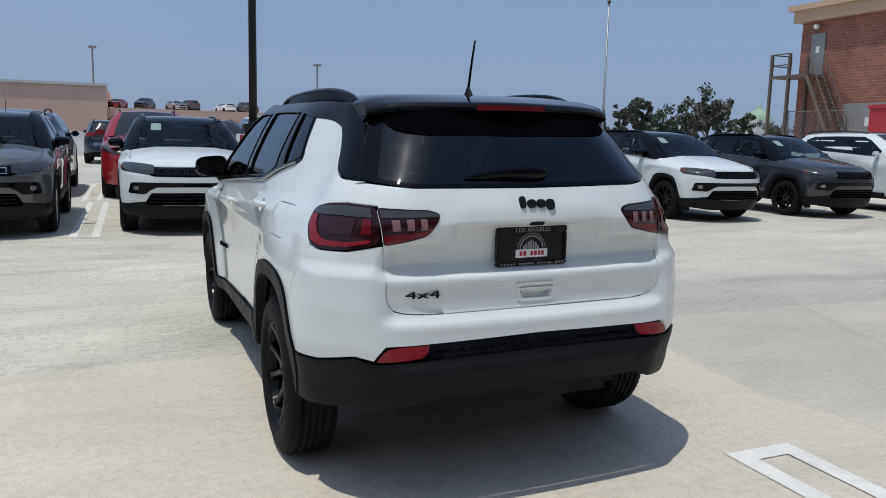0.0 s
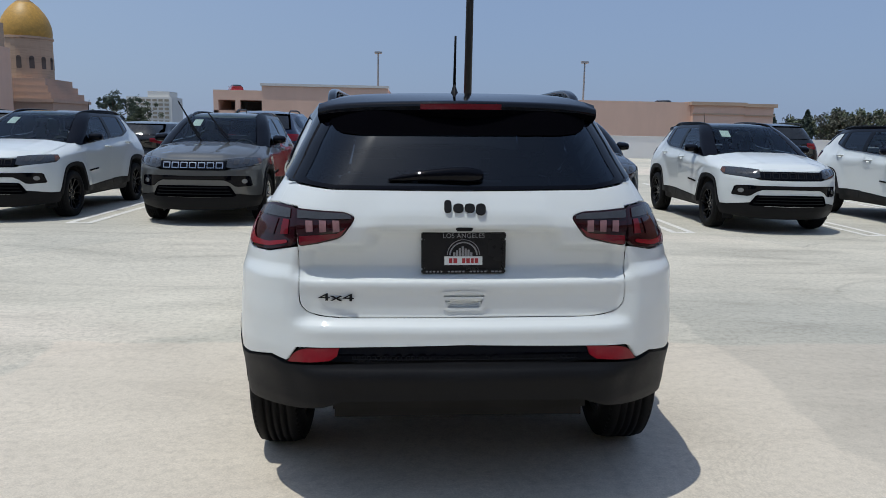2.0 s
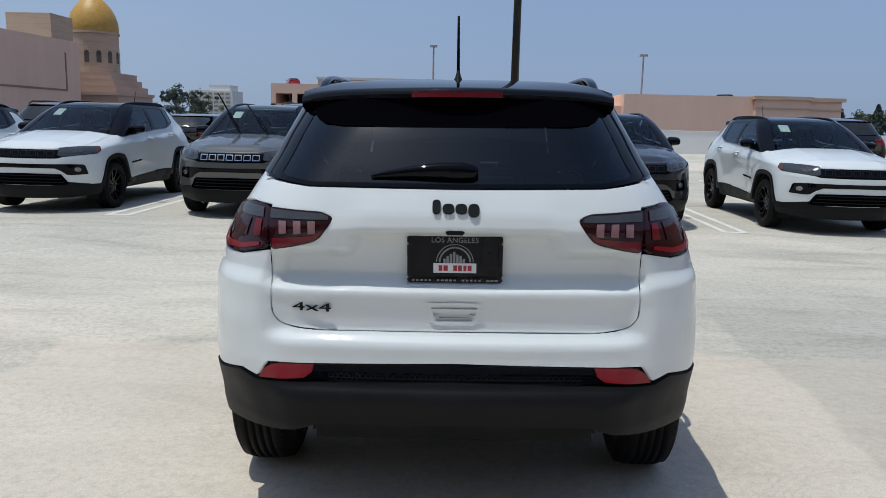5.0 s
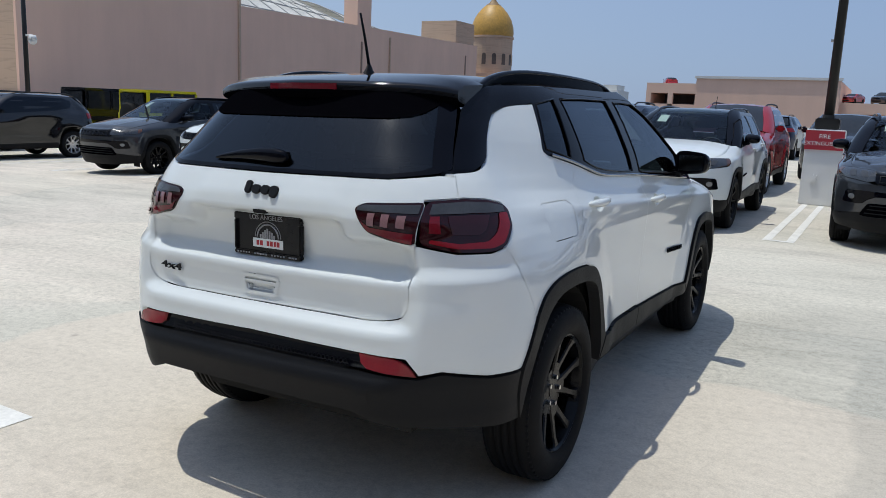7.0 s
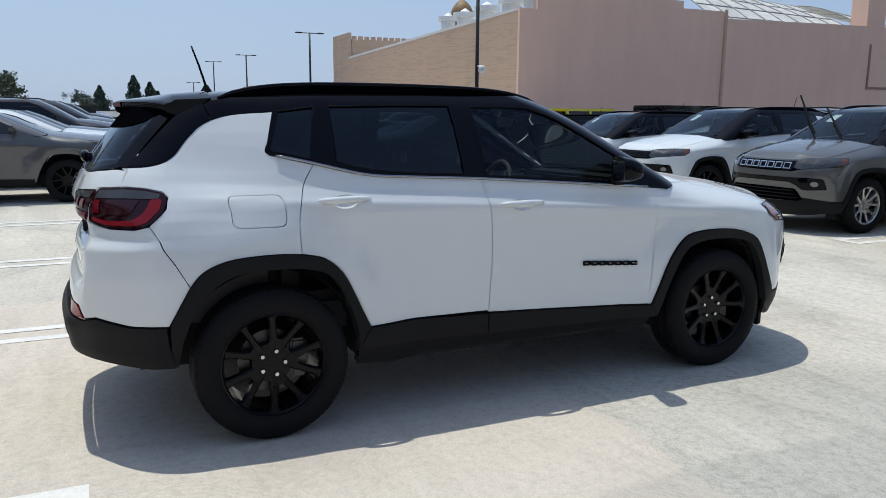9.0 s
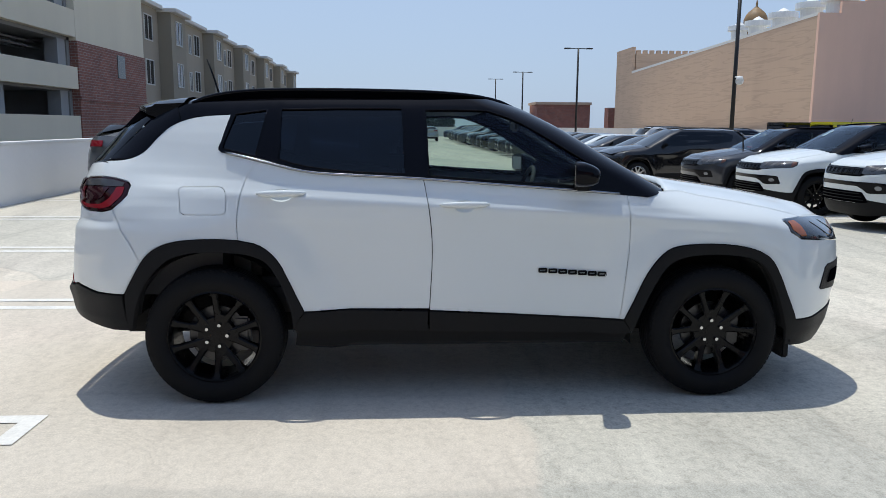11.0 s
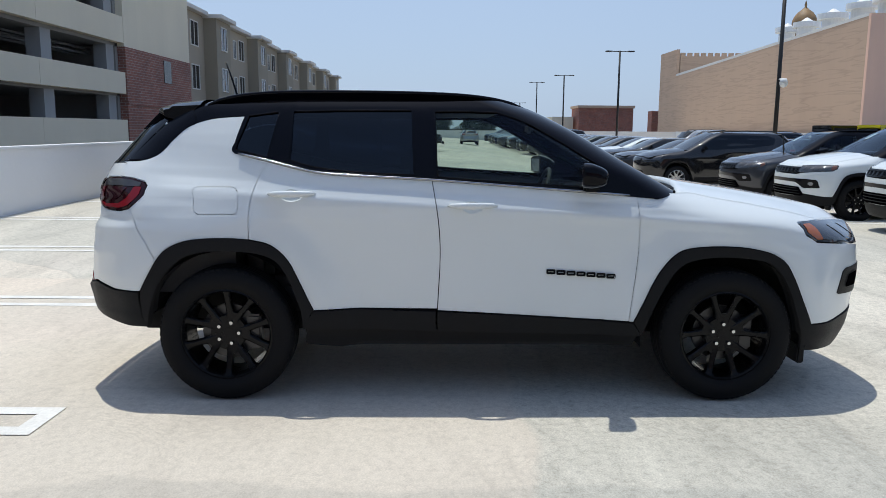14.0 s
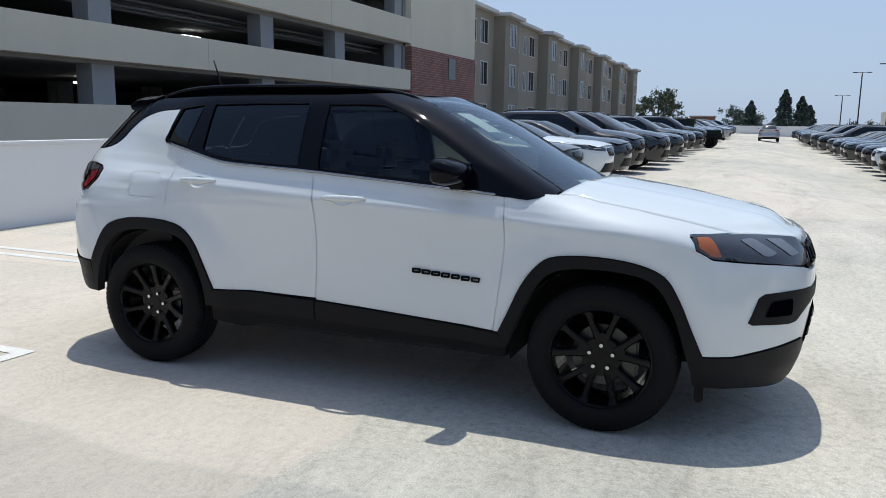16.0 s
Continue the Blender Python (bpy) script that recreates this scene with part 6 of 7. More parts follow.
    # black sheet over the glass top paints the spoiler's shade and reflection there
    add("spoiler_underside_shade", BODY, full(R_((0.0, 1.420), (0.36, 1.421), (0.415, 1.428), (0.440, 1.442), (0.450, 1.465), (0.440, 1.52), (0.0, 1.53)), BODY), DEEP_BLACK, both=False, flange=0, gap=0, offset=0.004, dz=0.03)
    if plates:
        add("tow_cover", BODY, R_((0.465, 0.475), (0.52, 0.475), (0.52, 0.535), (0.465, 0.535)), CLAD, both=False, offset=0.0085, gap=0.001, flange=0.004)
    dp = R_((0.600, 1.262), (0.488, 1.462), (0.47, 1.53)) + [("s", -0.22, 1.545)] + S_((-0.13, 1.462)) + list(reversed(curve(S_(*[(y, z + 0.004) for y, z in PILLAR[:5]]), 5)))
    add("rear_pillar", BODY, dp, GLOSS_BLACK, offset=0.004)
    # roof
    n = 24 if lite else 72
    us = np.linspace(0, 5, n)
    half = CABIN.by_u(us, np.full(n, 1.565))
    loop = np.vstack([half, half[-2:0:-1] * (-1, 1, 1)])
    loop[:, 1] = np.maximum(loop[:, 1], -0.44)
    cx, cy = 0.0, 0.75
    bm = bmesh.new()
    rings = []
    for r_ in (1.0, 0.996, 0.985, 0.965, 0.93, 0.88, 0.75, 0.55, 0.3, 0.1):
        z = 1.548 + 0.055 * math.sqrt(1 - r_ ** 6) + 0.022 * (1 - r_ ** 2)
        rings.append([bm.verts.new((cx + r_ * (p[0] - cx), cy + r_ * (p[1] - cy), z - 0.02 * ((cy + r_ * (p[1] - cy) - 0.6) / 1.1) ** 2)) for p in loop])
    for p, q in zip(rings, rings[1:]):
        for i in range(len(loop)):
            bm.faces.new((p[i], p[(i + 1) % len(loop)], q[(i + 1) % len(loop)], q[i]))
    bm.faces.new(rings[-1])
    bmesh.ops.recalc_face_normals(bm, faces=bm.faces)
    rf = part("roof", bm, ROOF_BLACK if sum(roof[:3]) < 0.1 and plates else PAINT, root, "gloss black roof" if sum(roof[:3]) < 0.1 else "", True)
    rf.color = roof
    # spoiler
    bm = bmesh.new()
    rows = []
    m_ = 28
    for i in range(m_ + 1):
        g = 2 * i / m_ - 1
        x = 0.562 * g
        h = abs(g) ** 8
        yt = -0.572 + 0.19 * (math.sqrt(g * g + 0.04) - 0.2) + 0.03 * g ** 6
        zt = 1.556 - 0.008 * g * g - 0.014 * h
        rows.append([bm.verts.new(v) for v in ((x, -0.185, 1.601 - 0.010 * g * g - 0.034 * h), (x, -0.34, 1.586 - 0.012 * g * g - 0.026 * h), (x, yt + 0.035, zt + 0.003), (x, yt + 0.010, zt - 0.003), (x, yt + 0.001, zt - 0.012), (x, yt + 0.002, zt - 0.032), (x, yt + 0.012, zt - 0.056 + 0.014 * h), (x, yt + 0.040, zt - 0.070 + 0.020 * h), (x, -0.30, zt - 0.075 + 0.012 * h))])
    # lower faces get the unreflecting black, so their shade is in the colour
    under = bmesh.new()
    for p, q in zip(rows, rows[1:]):
        for j in range(8):
            if j < 5:
                bm.faces.new((p[j], q[j], q[j + 1], p[j + 1]))
            else:
                under.faces.new([under.verts.new(v.co) for v in (p[j], q[j], q[j + 1], p[j + 1])])
    bmesh.ops.remove_doubles(under, verts=under.verts, dist=1e-5)
    part("spoiler_underside_shade", under, DEEP_BLACK, root, smooth=True)
    for row, turn in ((rows[0], False), (rows[-1], True)):
        cap = [bm.verts.new(v.co) for v in row]
        bm.faces.new(list(reversed(cap)) if turn else cap)
    bmesh.ops.recalc_face_normals(bm, faces=bm.faces)
    sp = part("roof_spoiler", bm, ROOF_BLACK if sum(roof[:3]) < 0.1 and plates else PAINT, root, smooth=True)
    sp.color = roof
    bm = bmesh.new()
    prev = None
    for x in np.linspace(-0.155, 0.155, 13):
        g = x / 0.562
        yb = -0.572 + 0.19 * (math.sqrt(g * g + 0.04) - 0.2) - 0.003
        zb = 1.556 - 0.008 * g * g
        ring = [bm.verts.new((x, y_, z_)) for y_, z_ in ((yb + 0.03, zb - 0.010), (yb, zb - 0.011), (yb + 0.001, zb - 0.032), (yb + 0.03, zb - 0.034))]
        if prev:
            for k in range(3):
                bm.faces.new((prev[k], prev[k + 1], ring[k + 1], ring[k]))
        prev = ring
    bmesh.ops.recalc_face_normals(bm, faces=bm.faces)
    part("brake_light", bm, LENS_RED, root, "dark red third brake light in the spoiler")
    # roof rails
    for s in (-1, 1):
        bm = bmesh.new()
        ys = np.linspace(-0.15, 1.58, 28)
        prev = None
        for y in ys:
            t = (y + 0.15) / 1.73
            lift = 0.066 * (1 - abs(2 * t - 1) ** 5) ** 0.8 if 0 < t < 1 else 0.0
            zb = 1.582 - 0.014 * ((y - 0.6) / 0.85) ** 2
            xx = s * (0.555 - 0.035 * ((y - 0.6) / 0.85) ** 2)
            zt = zb - 0.006 + lift
            zl = zb - 0.03
            zs = max(zl + 0.002, zt - 0.020)
            ring = [bm.verts.new((xx + dx, y, z)) for dx, z in ((-0.005, zl), (0.005, zl), (0.005, zs), (0.017, zs + 0.001), (0.018, zt - 0.006), (0.010, zt), (-0.010, zt), (-0.018, zt - 0.006), (-0.017, zs + 0.001), (-0.005, zs))]
            if prev:
                for k in range(10):
                    bm.faces.new((prev[k], prev[(k + 1) % 10], ring[(k + 1) % 10], ring[k]))
            prev = ring
        bmesh.ops.recalc_face_normals(bm, faces=bm.faces)
        part("roof_rail", bm, GLOSS_BLACK, root, smooth=True)
    # antenna
    bm = bmesh.new()
    lathe(bm, [(1.585, 0.045), (1.605, 0.034), (1.63, 0.018), (1.65, 0.009), (1.655, 0.004)], 14, "z")
    bmesh.ops.scale(bm, verts=bm.verts, vec=(0.6, 1.3, 0.98))
    bmesh.ops.translate(bm, verts=bm.verts, vec=(0, -0.12, 0.022))
    tube(bm, [(0, -0.118, 1.622), (0, -0.128, 1.66), (0, -0.153, 1.745), (0, -0.185, 1.838)], 0.007, 8, 0.0045)
    part("antenna", bm, CLAD, root, smooth=True)
    # handles, mirrors
    for s in (-1, 1):
        for door, (y0, y1, z) in zip((doors_r, doors_f), HANDLES):
            d_ob = door[0] if s > 0 else door[1]
            bm = bmesh.new()
            prev = None
            for i in range(13):
                t = i / 12
                y = y0 + (y1 - y0) * t
                px = float(BODY.at(np.array([BODY.find("s", y, z)[0]]), np.array([z]))[0, 0])
                b = math.sin(math.pi * t) ** 0.45
                off = 0.004 + 0.036 * b
                back = -0.1 + 0.62 * b ** 3
                hh = 0.004 + 0.0135 * b
                ring = [bm.verts.new((s * (px + q * off), y, z + w * hh + 0.004 * (t - 0.5))) for q, w in ((back, 1), (0.5 * (1 + back), 1), (1, 0.55), (1, -0.35), (0.5 * (1 + back), -1), (back, -1))]
                if prev:
                    for k in range(6):
                        bm.faces.new((prev[k], prev[(k + 1) % 6], ring[(k + 1) % 6], ring[k]))
                else:
                    bm.faces.new(ring)
                prev = ring
            bm.faces.new(list(reversed(prev)))
            bmesh.ops.recalc_face_normals(bm, faces=bm.faces)
            h = part("door_handle", bm, PAINT, d_ob, smooth=True)
            h.color = body
            if not lite:
                bowl = bowls[0] if door is doors_r else bowls[1]
                mid_ = bowl.mean(0)
                bm = bmesh.new()
                rings = []
                for share, deep in ((1.10, 0.0015), (0.97, 0.003), (0.90, 0.010), (0.70, 0.020), (0.35, 0.025), (0.05, 0.026)):
                    q = mid_ + (bowl - mid_) * share
                    p_ = BODY.at(q[:, 0], q[:, 1]) - BODY.normal(q[:, 0], q[:, 1]) * deep
                    rings.append([bm.verts.new((s * v[0], v[1], v[2])) for v in p_])
                for q0, q1 in zip(rings, rings[1:]):
                    for k in range(24):
                        bm.faces.new((q0[k], q0[(k + 1) % 24], q1[(k + 1) % 24], q1[k]))
                bm.faces.new(rings[-1])
                bmesh.ops.recalc_face_normals(bm, faces=bm.faces)
                c_ = part("handle_cup", bm, PAINT, d_ob, smooth=True)
                c_.color = body
        # mirror
        mr = empty("door_mirror")
        mr.parent = root
        bm = bmesh.new()
        bmesh.ops.create_uvsphere(bm, u_segments=20, v_segments=14, radius=1.0)
        for v in bm.verts:
            c = v.co
            q = Vector([math.copysign(abs(w) ** 0.55, w) for w in c])
            c.x, c.y, c.z = s * (0.928 + 0.100 * q.x), 1.878 + (0.092 if c.y > 0 else 0.095) * q.y * (1.0 - 0.15 * q.x), 1.203 + 0.066 * q.z * (1.0 - 0.10 * q.x) * (1.0 - (0.32 * q.y if c.y > 0 else 0.0)) - 0.008 * q.y
        for v in bm.verts:
            v.co.y = max(v.co.y, 1.845 - 0.26 * (abs(v.co.x) - 0.928))
        part("mirror_housing", bm, GLOSS_BLACK, mr, smooth=True)
        bm = boxes((min(s * 0.80, s * 0.90), max(s * 0.80, s * 0.88), 1.86, 1.94, 1.115, 1.160), bevel=0.012)
        part("mirror_arm", bm, CLAD, mr)
        bm = boxes((-0.078, 0.078, -0.003, 0.002, -0.048, 0.048), bevel=0.002)
        bmesh.ops.transform(bm, verts=bm.verts, matrix=Matrix.Translation((s * 0.928, 1.8465, 1.203)) @ Matrix.Rotation(-s * 0.254, 4, "Z"))
        part("mirror_glass", bm, CHROME, mr, "mirror glass")
    # tailgate fittings
    if plates:
        pl = part("plate_frame", boxes((-0.155, 0.155, -0.752, -0.728, 0.925, 0.941), (-0.155, 0.155, -0.752, -0.728, 1.052, 1.078), (-0.155, -0.141, -0.752, -0.728, 0.941, 1.052), (0.141, 0.155, -0.752, -0.728, 0.941, 1.052), bevel=0.004), PLATE, root, "black dealer plate frame with grey lettering")
        pb = part("plate_insert", boxes((-0.142, 0.142, -0.742, -0.726, 0.940, 1.053)), PLATE, root, "black paper plate with a white arch print")
        me = text_mesh("LOS ANGELES", 0.024, 0.0006, 1.05)
        me.transform(Matrix.Translation((0, -0.7528, 1.065)) @ Matrix.Rotation(radians(90), 4, "X"))
        part("lettering", me, PLATE_GREY, pl)
        rnd = random.Random(4)
        for i in range(21):
            if i % 6 != 5:
                part("print_bar", bars_mesh([(-0.135 + 0.0135 * i, 0.933, 0.009 * rnd.uniform(0.7, 1.2), 0.006)], 0.0006), PLATE_GREY, pl).location = (0, -0.7525, 0)
        for rr, tr in ((0.060, 0.0016), (0.050, 0.003)):
            bm = bmesh.new()
            tube(bm, [(rr * math.cos(a), -0.7428, 0.990 + rr * math.sin(a)) for a in np.linspace(0.05, math.pi - 0.05, 22)], tr, 6)
            part("arch_print", bm, PLATE_GREY, pb)
        for i, hgt in enumerate((0.012, 0.02, 0.028, 0.034, 0.026, 0.022, 0.012)):
            part("skyline_bar", boxes((-0.038 + 0.0105 * i, -0.030 + 0.0105 * i, -0.7435, -0.7425, 0.989, 0.991 + hgt)), PLATE_GREY, pb)
        part("name_label", boxes((-0.070, 0.070, -0.7438, -0.7422, 0.956, 0.988)), PAPER, pb, "white label with red bars")
        for x, w in ((-0.047, 0.012), (-0.030, 0.014), (0.001, 0.012), (0.017, 0.013), (0.033, 0.010), (0.048, 0.013)):
            part("label_bar", bars_mesh([(x, 0.972, w, 0.018)], 0.0006), PLATE_RED, pb).location = (0, -0.7442, 0)
    if not lite:
        for x, z, w, h in ((-0.060, 1.174, 0.026, 0.048), (-0.022, 1.168, 0.038, 0.034), (0.019, 1.168, 0.038, 0.034), (0.059, 1.164, 0.036, 0.044)):
            part("badge_bar", rounded_slab(w, h, 0.008, 0.42), CLAD, root, "raised black badge bar").matrix_local = pose(x, -0.772 - 0.5 * (1.168 - z), z, -26)
        me = text_mesh("4x4", 0.062, 0.003, 1.0)
        me.transform(Matrix.Translation((-0.465, -0.772, 0.842)) @ Matrix.Rotation(radians(-9), 4, "Z") @ Matrix.Rotation(radians(90), 4, "X") @ Matrix.Diagonal((1.45, 0.62, 1, 1)))
        part("lettering", me, CLAD, root, "black four-wheel-drive lettering")
        add("handle_pocket", BODY, full(POCKET, BODY), PAINT, both=False, color=body, offset=-0.016, gap=-0.004, flange=0, stp=0.02)
        hnd = part("gate_handle", boxes((-0.080, 0.080, -0.786, -0.760, 0.828, 0.853), (-0.072, -0.050, -0.782, -0.758, 0.792, 0.832), (0.050, 0.072, -0.782, -0.758, 0.792, 0.832), (-0.066, 0.066, -0.780, -0.758, 0.786, 0.812), bevel=0.008), PAINT, root)
        hnd.color = body
        add("handle_rim", BODY, inset(full(POCKET, BODY), -0.006), PAINT, holes=(inset(full(POCKET, BODY), 0.008),), both=False, color=body, offset=0.004, gap=0, flange=0.012, stp=0.02)
        part("gate_camera", boxes((-0.03, 0.03, -0.790, -0.750, 1.086, 1.104), bevel=0.004), CLAD, root)
        for s in (-1, 1):
            for i in range(7):
                part("badge_bar", rounded_slab(0.047, 0.025, 0.004, 0.25, 0.0092, (1.70 + 0.0525 * i, 0.700 - 0.0036 * i)), CLAD, doors_f[0] if s > 0 else doors_f[1]).matrix_local = Matrix(((0, s, 0, s * 0.870), (1, 0, 0, 0), (0, 0, 1, 0), (0, 0, 0, 1)))
        # rear wiper
        bm = bmesh.new()
        rings = []
        for f, r_ in ((0.0, 0.012), (0.04, 0.022), (0.16, 0.029), (0.35, 0.027), (0.6, 0.020), (0.85, 0.012), (1.0, 0.004)):
            c = Vector((0.072, -0.722, 1.283)).lerp(Vector((-0.275, -0.712, 1.266)), f) + Vector((0, 0, 0.010 * math.sin(math.pi * f)))
            rings.append([bm.verts.new(c + Vector((0, 0.75 * r_ * math.cos(a), r_ * math.sin(a)))) for a in np.linspace(0, 2 * math.pi, 13)[:-1]])
        for q0, q1 in zip(rings, rings[1:]):
            for k in range(12):
                bm.faces.new((q0[k], q0[(k + 1) % 12], q1[(k + 1) % 12], q1[k]))
        bm.faces.new(rings[0])
        bmesh.ops.recalc_face_normals(bm, faces=bm.faces)
        part("rear_wiper", bm, GLOSS_BLACK, root, smooth=True)
        part("wiper_pivot", boxes((0.01, 0.065, -0.735, -0.680, 1.262, 1.300), bevel=0.008), CLAD, root)
    # front wipers
    for x0, x1 in ((0.55, -0.05), (-0.05, -0.62)):
        bm = bmesh.new()
        tube(bm, [(x0, 2.46 - 0.06 * abs(x0), 1.115), ((x0 + x1) / 2, 2.42, 1.135), (x1, 2.40 - 0.12 * x1 * x1, 1.13)], 0.011, 6)
        part("front_wiper", bm, CLAD, root)
    # papers in the screen
    sk = CABIN
    add("price_sheet", sk, F_((0.30, 1.40), (0.44, 1.40), (0.43, 1.50), (0.29, 1.50)), PAPER, both=False, flange=0, gap=0, offset=-0.006, lab="white paper in the windscreen")
    add("dash_note", sk, F_((0.15, 1.135), (0.28, 1.135), (0.28, 1.155), (0.15, 1.155)), PAPER, both=False, flange=0, gap=0, offset=-0.006)
    # inside
    for x in (-0.36, 0.36):
        part("front_seat", boxes((x - 0.24, x + 0.24, 1.05, 1.55, 0.42, 0.62), (x - 0.23, x + 0.23, 0.92, 1.10, 0.58, 1.14), (x - 0.14, x + 0.14, 0.90, 1.02, 1.16, 1.33), bevel=0.05), SEAT, root, "black front seat")
    part("rear_bench", boxes((-0.62, 0.62, 0.15, 0.65, 0.42, 0.62), (-0.62, 0.62, 0.05, 0.2, 0.58, 1.12), (-0.46, -0.24, 0.06, 0.15, 1.12, 1.27), (0.24, 0.46, 0.06, 0.15, 1.12, 1.27), bevel=0.05), SEAT, root, "black rear bench")
    part("dashboard", boxes((-0.72, 0.72, 1.90, 2.42, 0.70, 1.07), (-0.14, 0.14, 1.2, 1.95, 0.42, 0.70), (-0.13, 0.13, 1.87, 1.91, 0.92, 1.12), bevel=0.03), SEAT, root)
    bm = bmesh.new()
    tube(bm, [(-0.36 + 0.18 * math.cos(a), 1.80 + 0.06 * math.sin(a), 1.02 + 0.17 * math.sin(a)) for a in np.linspace(0, 2 * math.pi, 25)], 0.014, 8)
    tube(bm, [(-0.54, 1.80, 1.02), (-0.36, 1.84, 1.0), (-0.18, 1.80, 1.02)], 0.02, 6)
    part("steering_wheel", bm, SEAT, root, smooth=True)
    part("rear_view_mirror", boxes((-0.11, 0.11, 1.66, 1.69, 1.42, 1.485), bevel=0.015), SEAT, root)
    part("headliner", boxes((-0.52, 0.52, -0.30, 1.45, 1.53, 1.545)), CLOTH, root)
    part("cargo_trim", boxes((-0.70, 0.70, -0.60, 0.02, 0.55, 1.02)), SEAT, root)
    # dark inner sheet behind the panels, floor, wheel housings
    ish = R_((0.0, 0.46)) + R_((0.60, 0.46)) + S_((-0.46, 0.42)) + a_ri[2:-2] + S_((0.42, 0.36), (2.16, 0.34)) + a_fi[2:-2] + S_((3.05, 0.34)) + F_((0.5, 0.36), (0.0, 0.36), )
    ish_top = F_((0.0, 0.86), (0.5, 0.86)) + S_((3.0, 0.93), (2.4, 1.02), (2.10, 1.06), (1.586, 1.10), (1.057, 1.14), (0.476, 1.17), (0.10, 1.24), (-0.45, 1.22)) + R_((0.55, 1.18), (0.0, 1.18))
    add("inner_shell", BODY, ish + ish_top, SHADOW, offset=-0.075, gap=0, flange=0, stp=0.12)
    part("underbody", boxes((-0.50, 0.50, -0.55, 3.25, 0.30, 0.42), (-0.80, 0.80, 0.46, 2.16, 0.29, 0.40), (-0.50, 0.50, -0.62, -0.3, 0.36, 0.5)), SHADOW, root)
    # unseen boxes added to keep sun from leaking through the bumper seams
    part("bumper_light_stop", boxes((-0.52, 0.52, -0.75, -0.40, 0.46, 0.63), (-0.70, 0.70, -0.58, -0.42, 0.45, 0.62), (-0.48, 0.48, -0.60, -0.50, 0.62, 0.90)), SHADOW, root)
    for hy, hz in HUBS:
        for s in (-1, 1):
            bm = bmesh.new()
            lathe(bm, [(s * 0.84, 0.448), (s * 0.50, 0.448), (s * 0.50, 0.02)], 40)
            bmesh.ops.translate(bm, verts=bm.verts, vec=(0, hy + 0.0, hz))
            bmesh.ops.bisect_plane(bm, geom=bm.verts[:] + bm.edges[:] + bm.faces[:], plane_co=(0, 0, 0.43 if hy < 1 else 0.29), plane_no=(0, 0, -1), clear_outer=True)
            part("wheel_housing", bm, SHADOW, root)
            wheel(root, s * 0.777, hy, 0.357, s, rim, lite, spin=0.32 if hy < 1 else 0.0).scale = (1.0, 1.02, 1.02)
    for s in (-1, 1):
        part("air_flap", boxes((s * 0.72 - 0.08, s * 0.72 + 0.08, 3.06, 3.10, 0.19, 0.30), bevel=0.008), CLAD, root)
    return root


def recolour(thing, body, roof):
    for o in thing.children_recursive:
        if o.type == "MESH":
            o.color = roof if o.name.split(".")[0] in ("roof", "roof_spoiler") else body


WHITE = (0.70, 0.74, 0.745, 0.0)
BLACK = (0.006, 0.006, 0.007, 0.0)
GREY = (0.10, 0.102, 0.10, 0.3)
DARK = (0.030, 0.033, 0.040, 0.35)
RED = (0.32, 0.012, 0.018, 0.2)

hero = compact_suv("compact_suv", "white compact SUV with a gloss black roof standing in the aisle", WHITE, BLACK)
hero.matrix_world = CAR


# ---- parked cars ----
def park(model, x, y, turn, body, roof, label, group, size=(1, 1, 1), z=0.0):
    c = copy_thing(model, pose(x, y, z + (fall(x, y) if z == 0 else 0), 0, 0, turn) @ Matrix.Diagonal((*size, 1)))
    tagged(c, label, "car", group)
    recolour(c, body, roof)
    return c


ROW = "cars parked in the stalls"
NOSE = 8.2 + 2.636      # rear axle of a car parked nose out in the front row
silver = compact_suv("compact_suv", "dark grey compact SUV with bright grille rings parked with raised wipers", GREY, GREY, RIM_SILVER, lite=False, step=0.09, plates=False, group=ROW)
silver.matrix_world = pose(-3.28, NOSE, 0.0, 0, 0, 180.5)


def raised_wipers(car, ends):
    for x0, x1, z1 in ends:
        bm = bmesh.new()
        a, b = Vector((x0, 2.44, 1.13)), Vector((x1, 2.38, z1))
        tube(bm, [a, a.lerp(b, 0.3) + Vector((0.03, 0, 0)), a.lerp(b, 0.55) + Vector((0.015, 0, 0))], 0.013, 6)
        tube(bm, [a.lerp(b, 0.12) + Vector((0, 0, 0.03)), a.lerp(b, 0.55), b], 0.017, 6, 0.011)
        part("raised_wiper", bm, CLAD, car, "raised black windscreen wiper")


raised_wipers(silver, ((0.13, 0.51, 1.76), (-0.30, 0.06, 1.59)))
dealer = compact_suv("compact_suv", "white compact SUV with a black roof parked nose out", WHITE, BLACK, RIM_BLACK, lite=False, step=0.09, plates=False, group=ROW)
dealer.matrix_world = pose(-0.70, NOSE, 0, 0, 0, 180)
for x, dy, col, rf, lab, turn in (
        (2.28, 0.0, DARK, BLACK, "dark grey compact SUV parked nose out beside the pillar", 180),
        (5.30, 0.05, WHITE, BLACK, "white compact SUV with a black roof parked nose out", 179.5),
        (8.60, 0.10, WHITE, BLACK, "white compact SUV with a black roof parked nose out", 180),
        (11.70, 0.25, DARK, BLACK, "dark grey compact SUV parked nose out in the row", 180),
        (-6.20, 0.12, WHITE, BLACK, "white compact SUV with a black roof parked nose out", 180),
        (-9.05, 0.0, WHITE, BLACK, "white compact SUV with a black roof parked nose out", 180),
        (-12.15, 0.08, DARK, DARK, "dark grey compact SUV parked nose out with raised wipers", 180)):
    c = park(dealer, x, NOSE + dy, turn, col, rf, lab, ROW)
    if "wipers" in lab:
        raised_wipers(c, ((-0.35, -0.12, 1.50),))


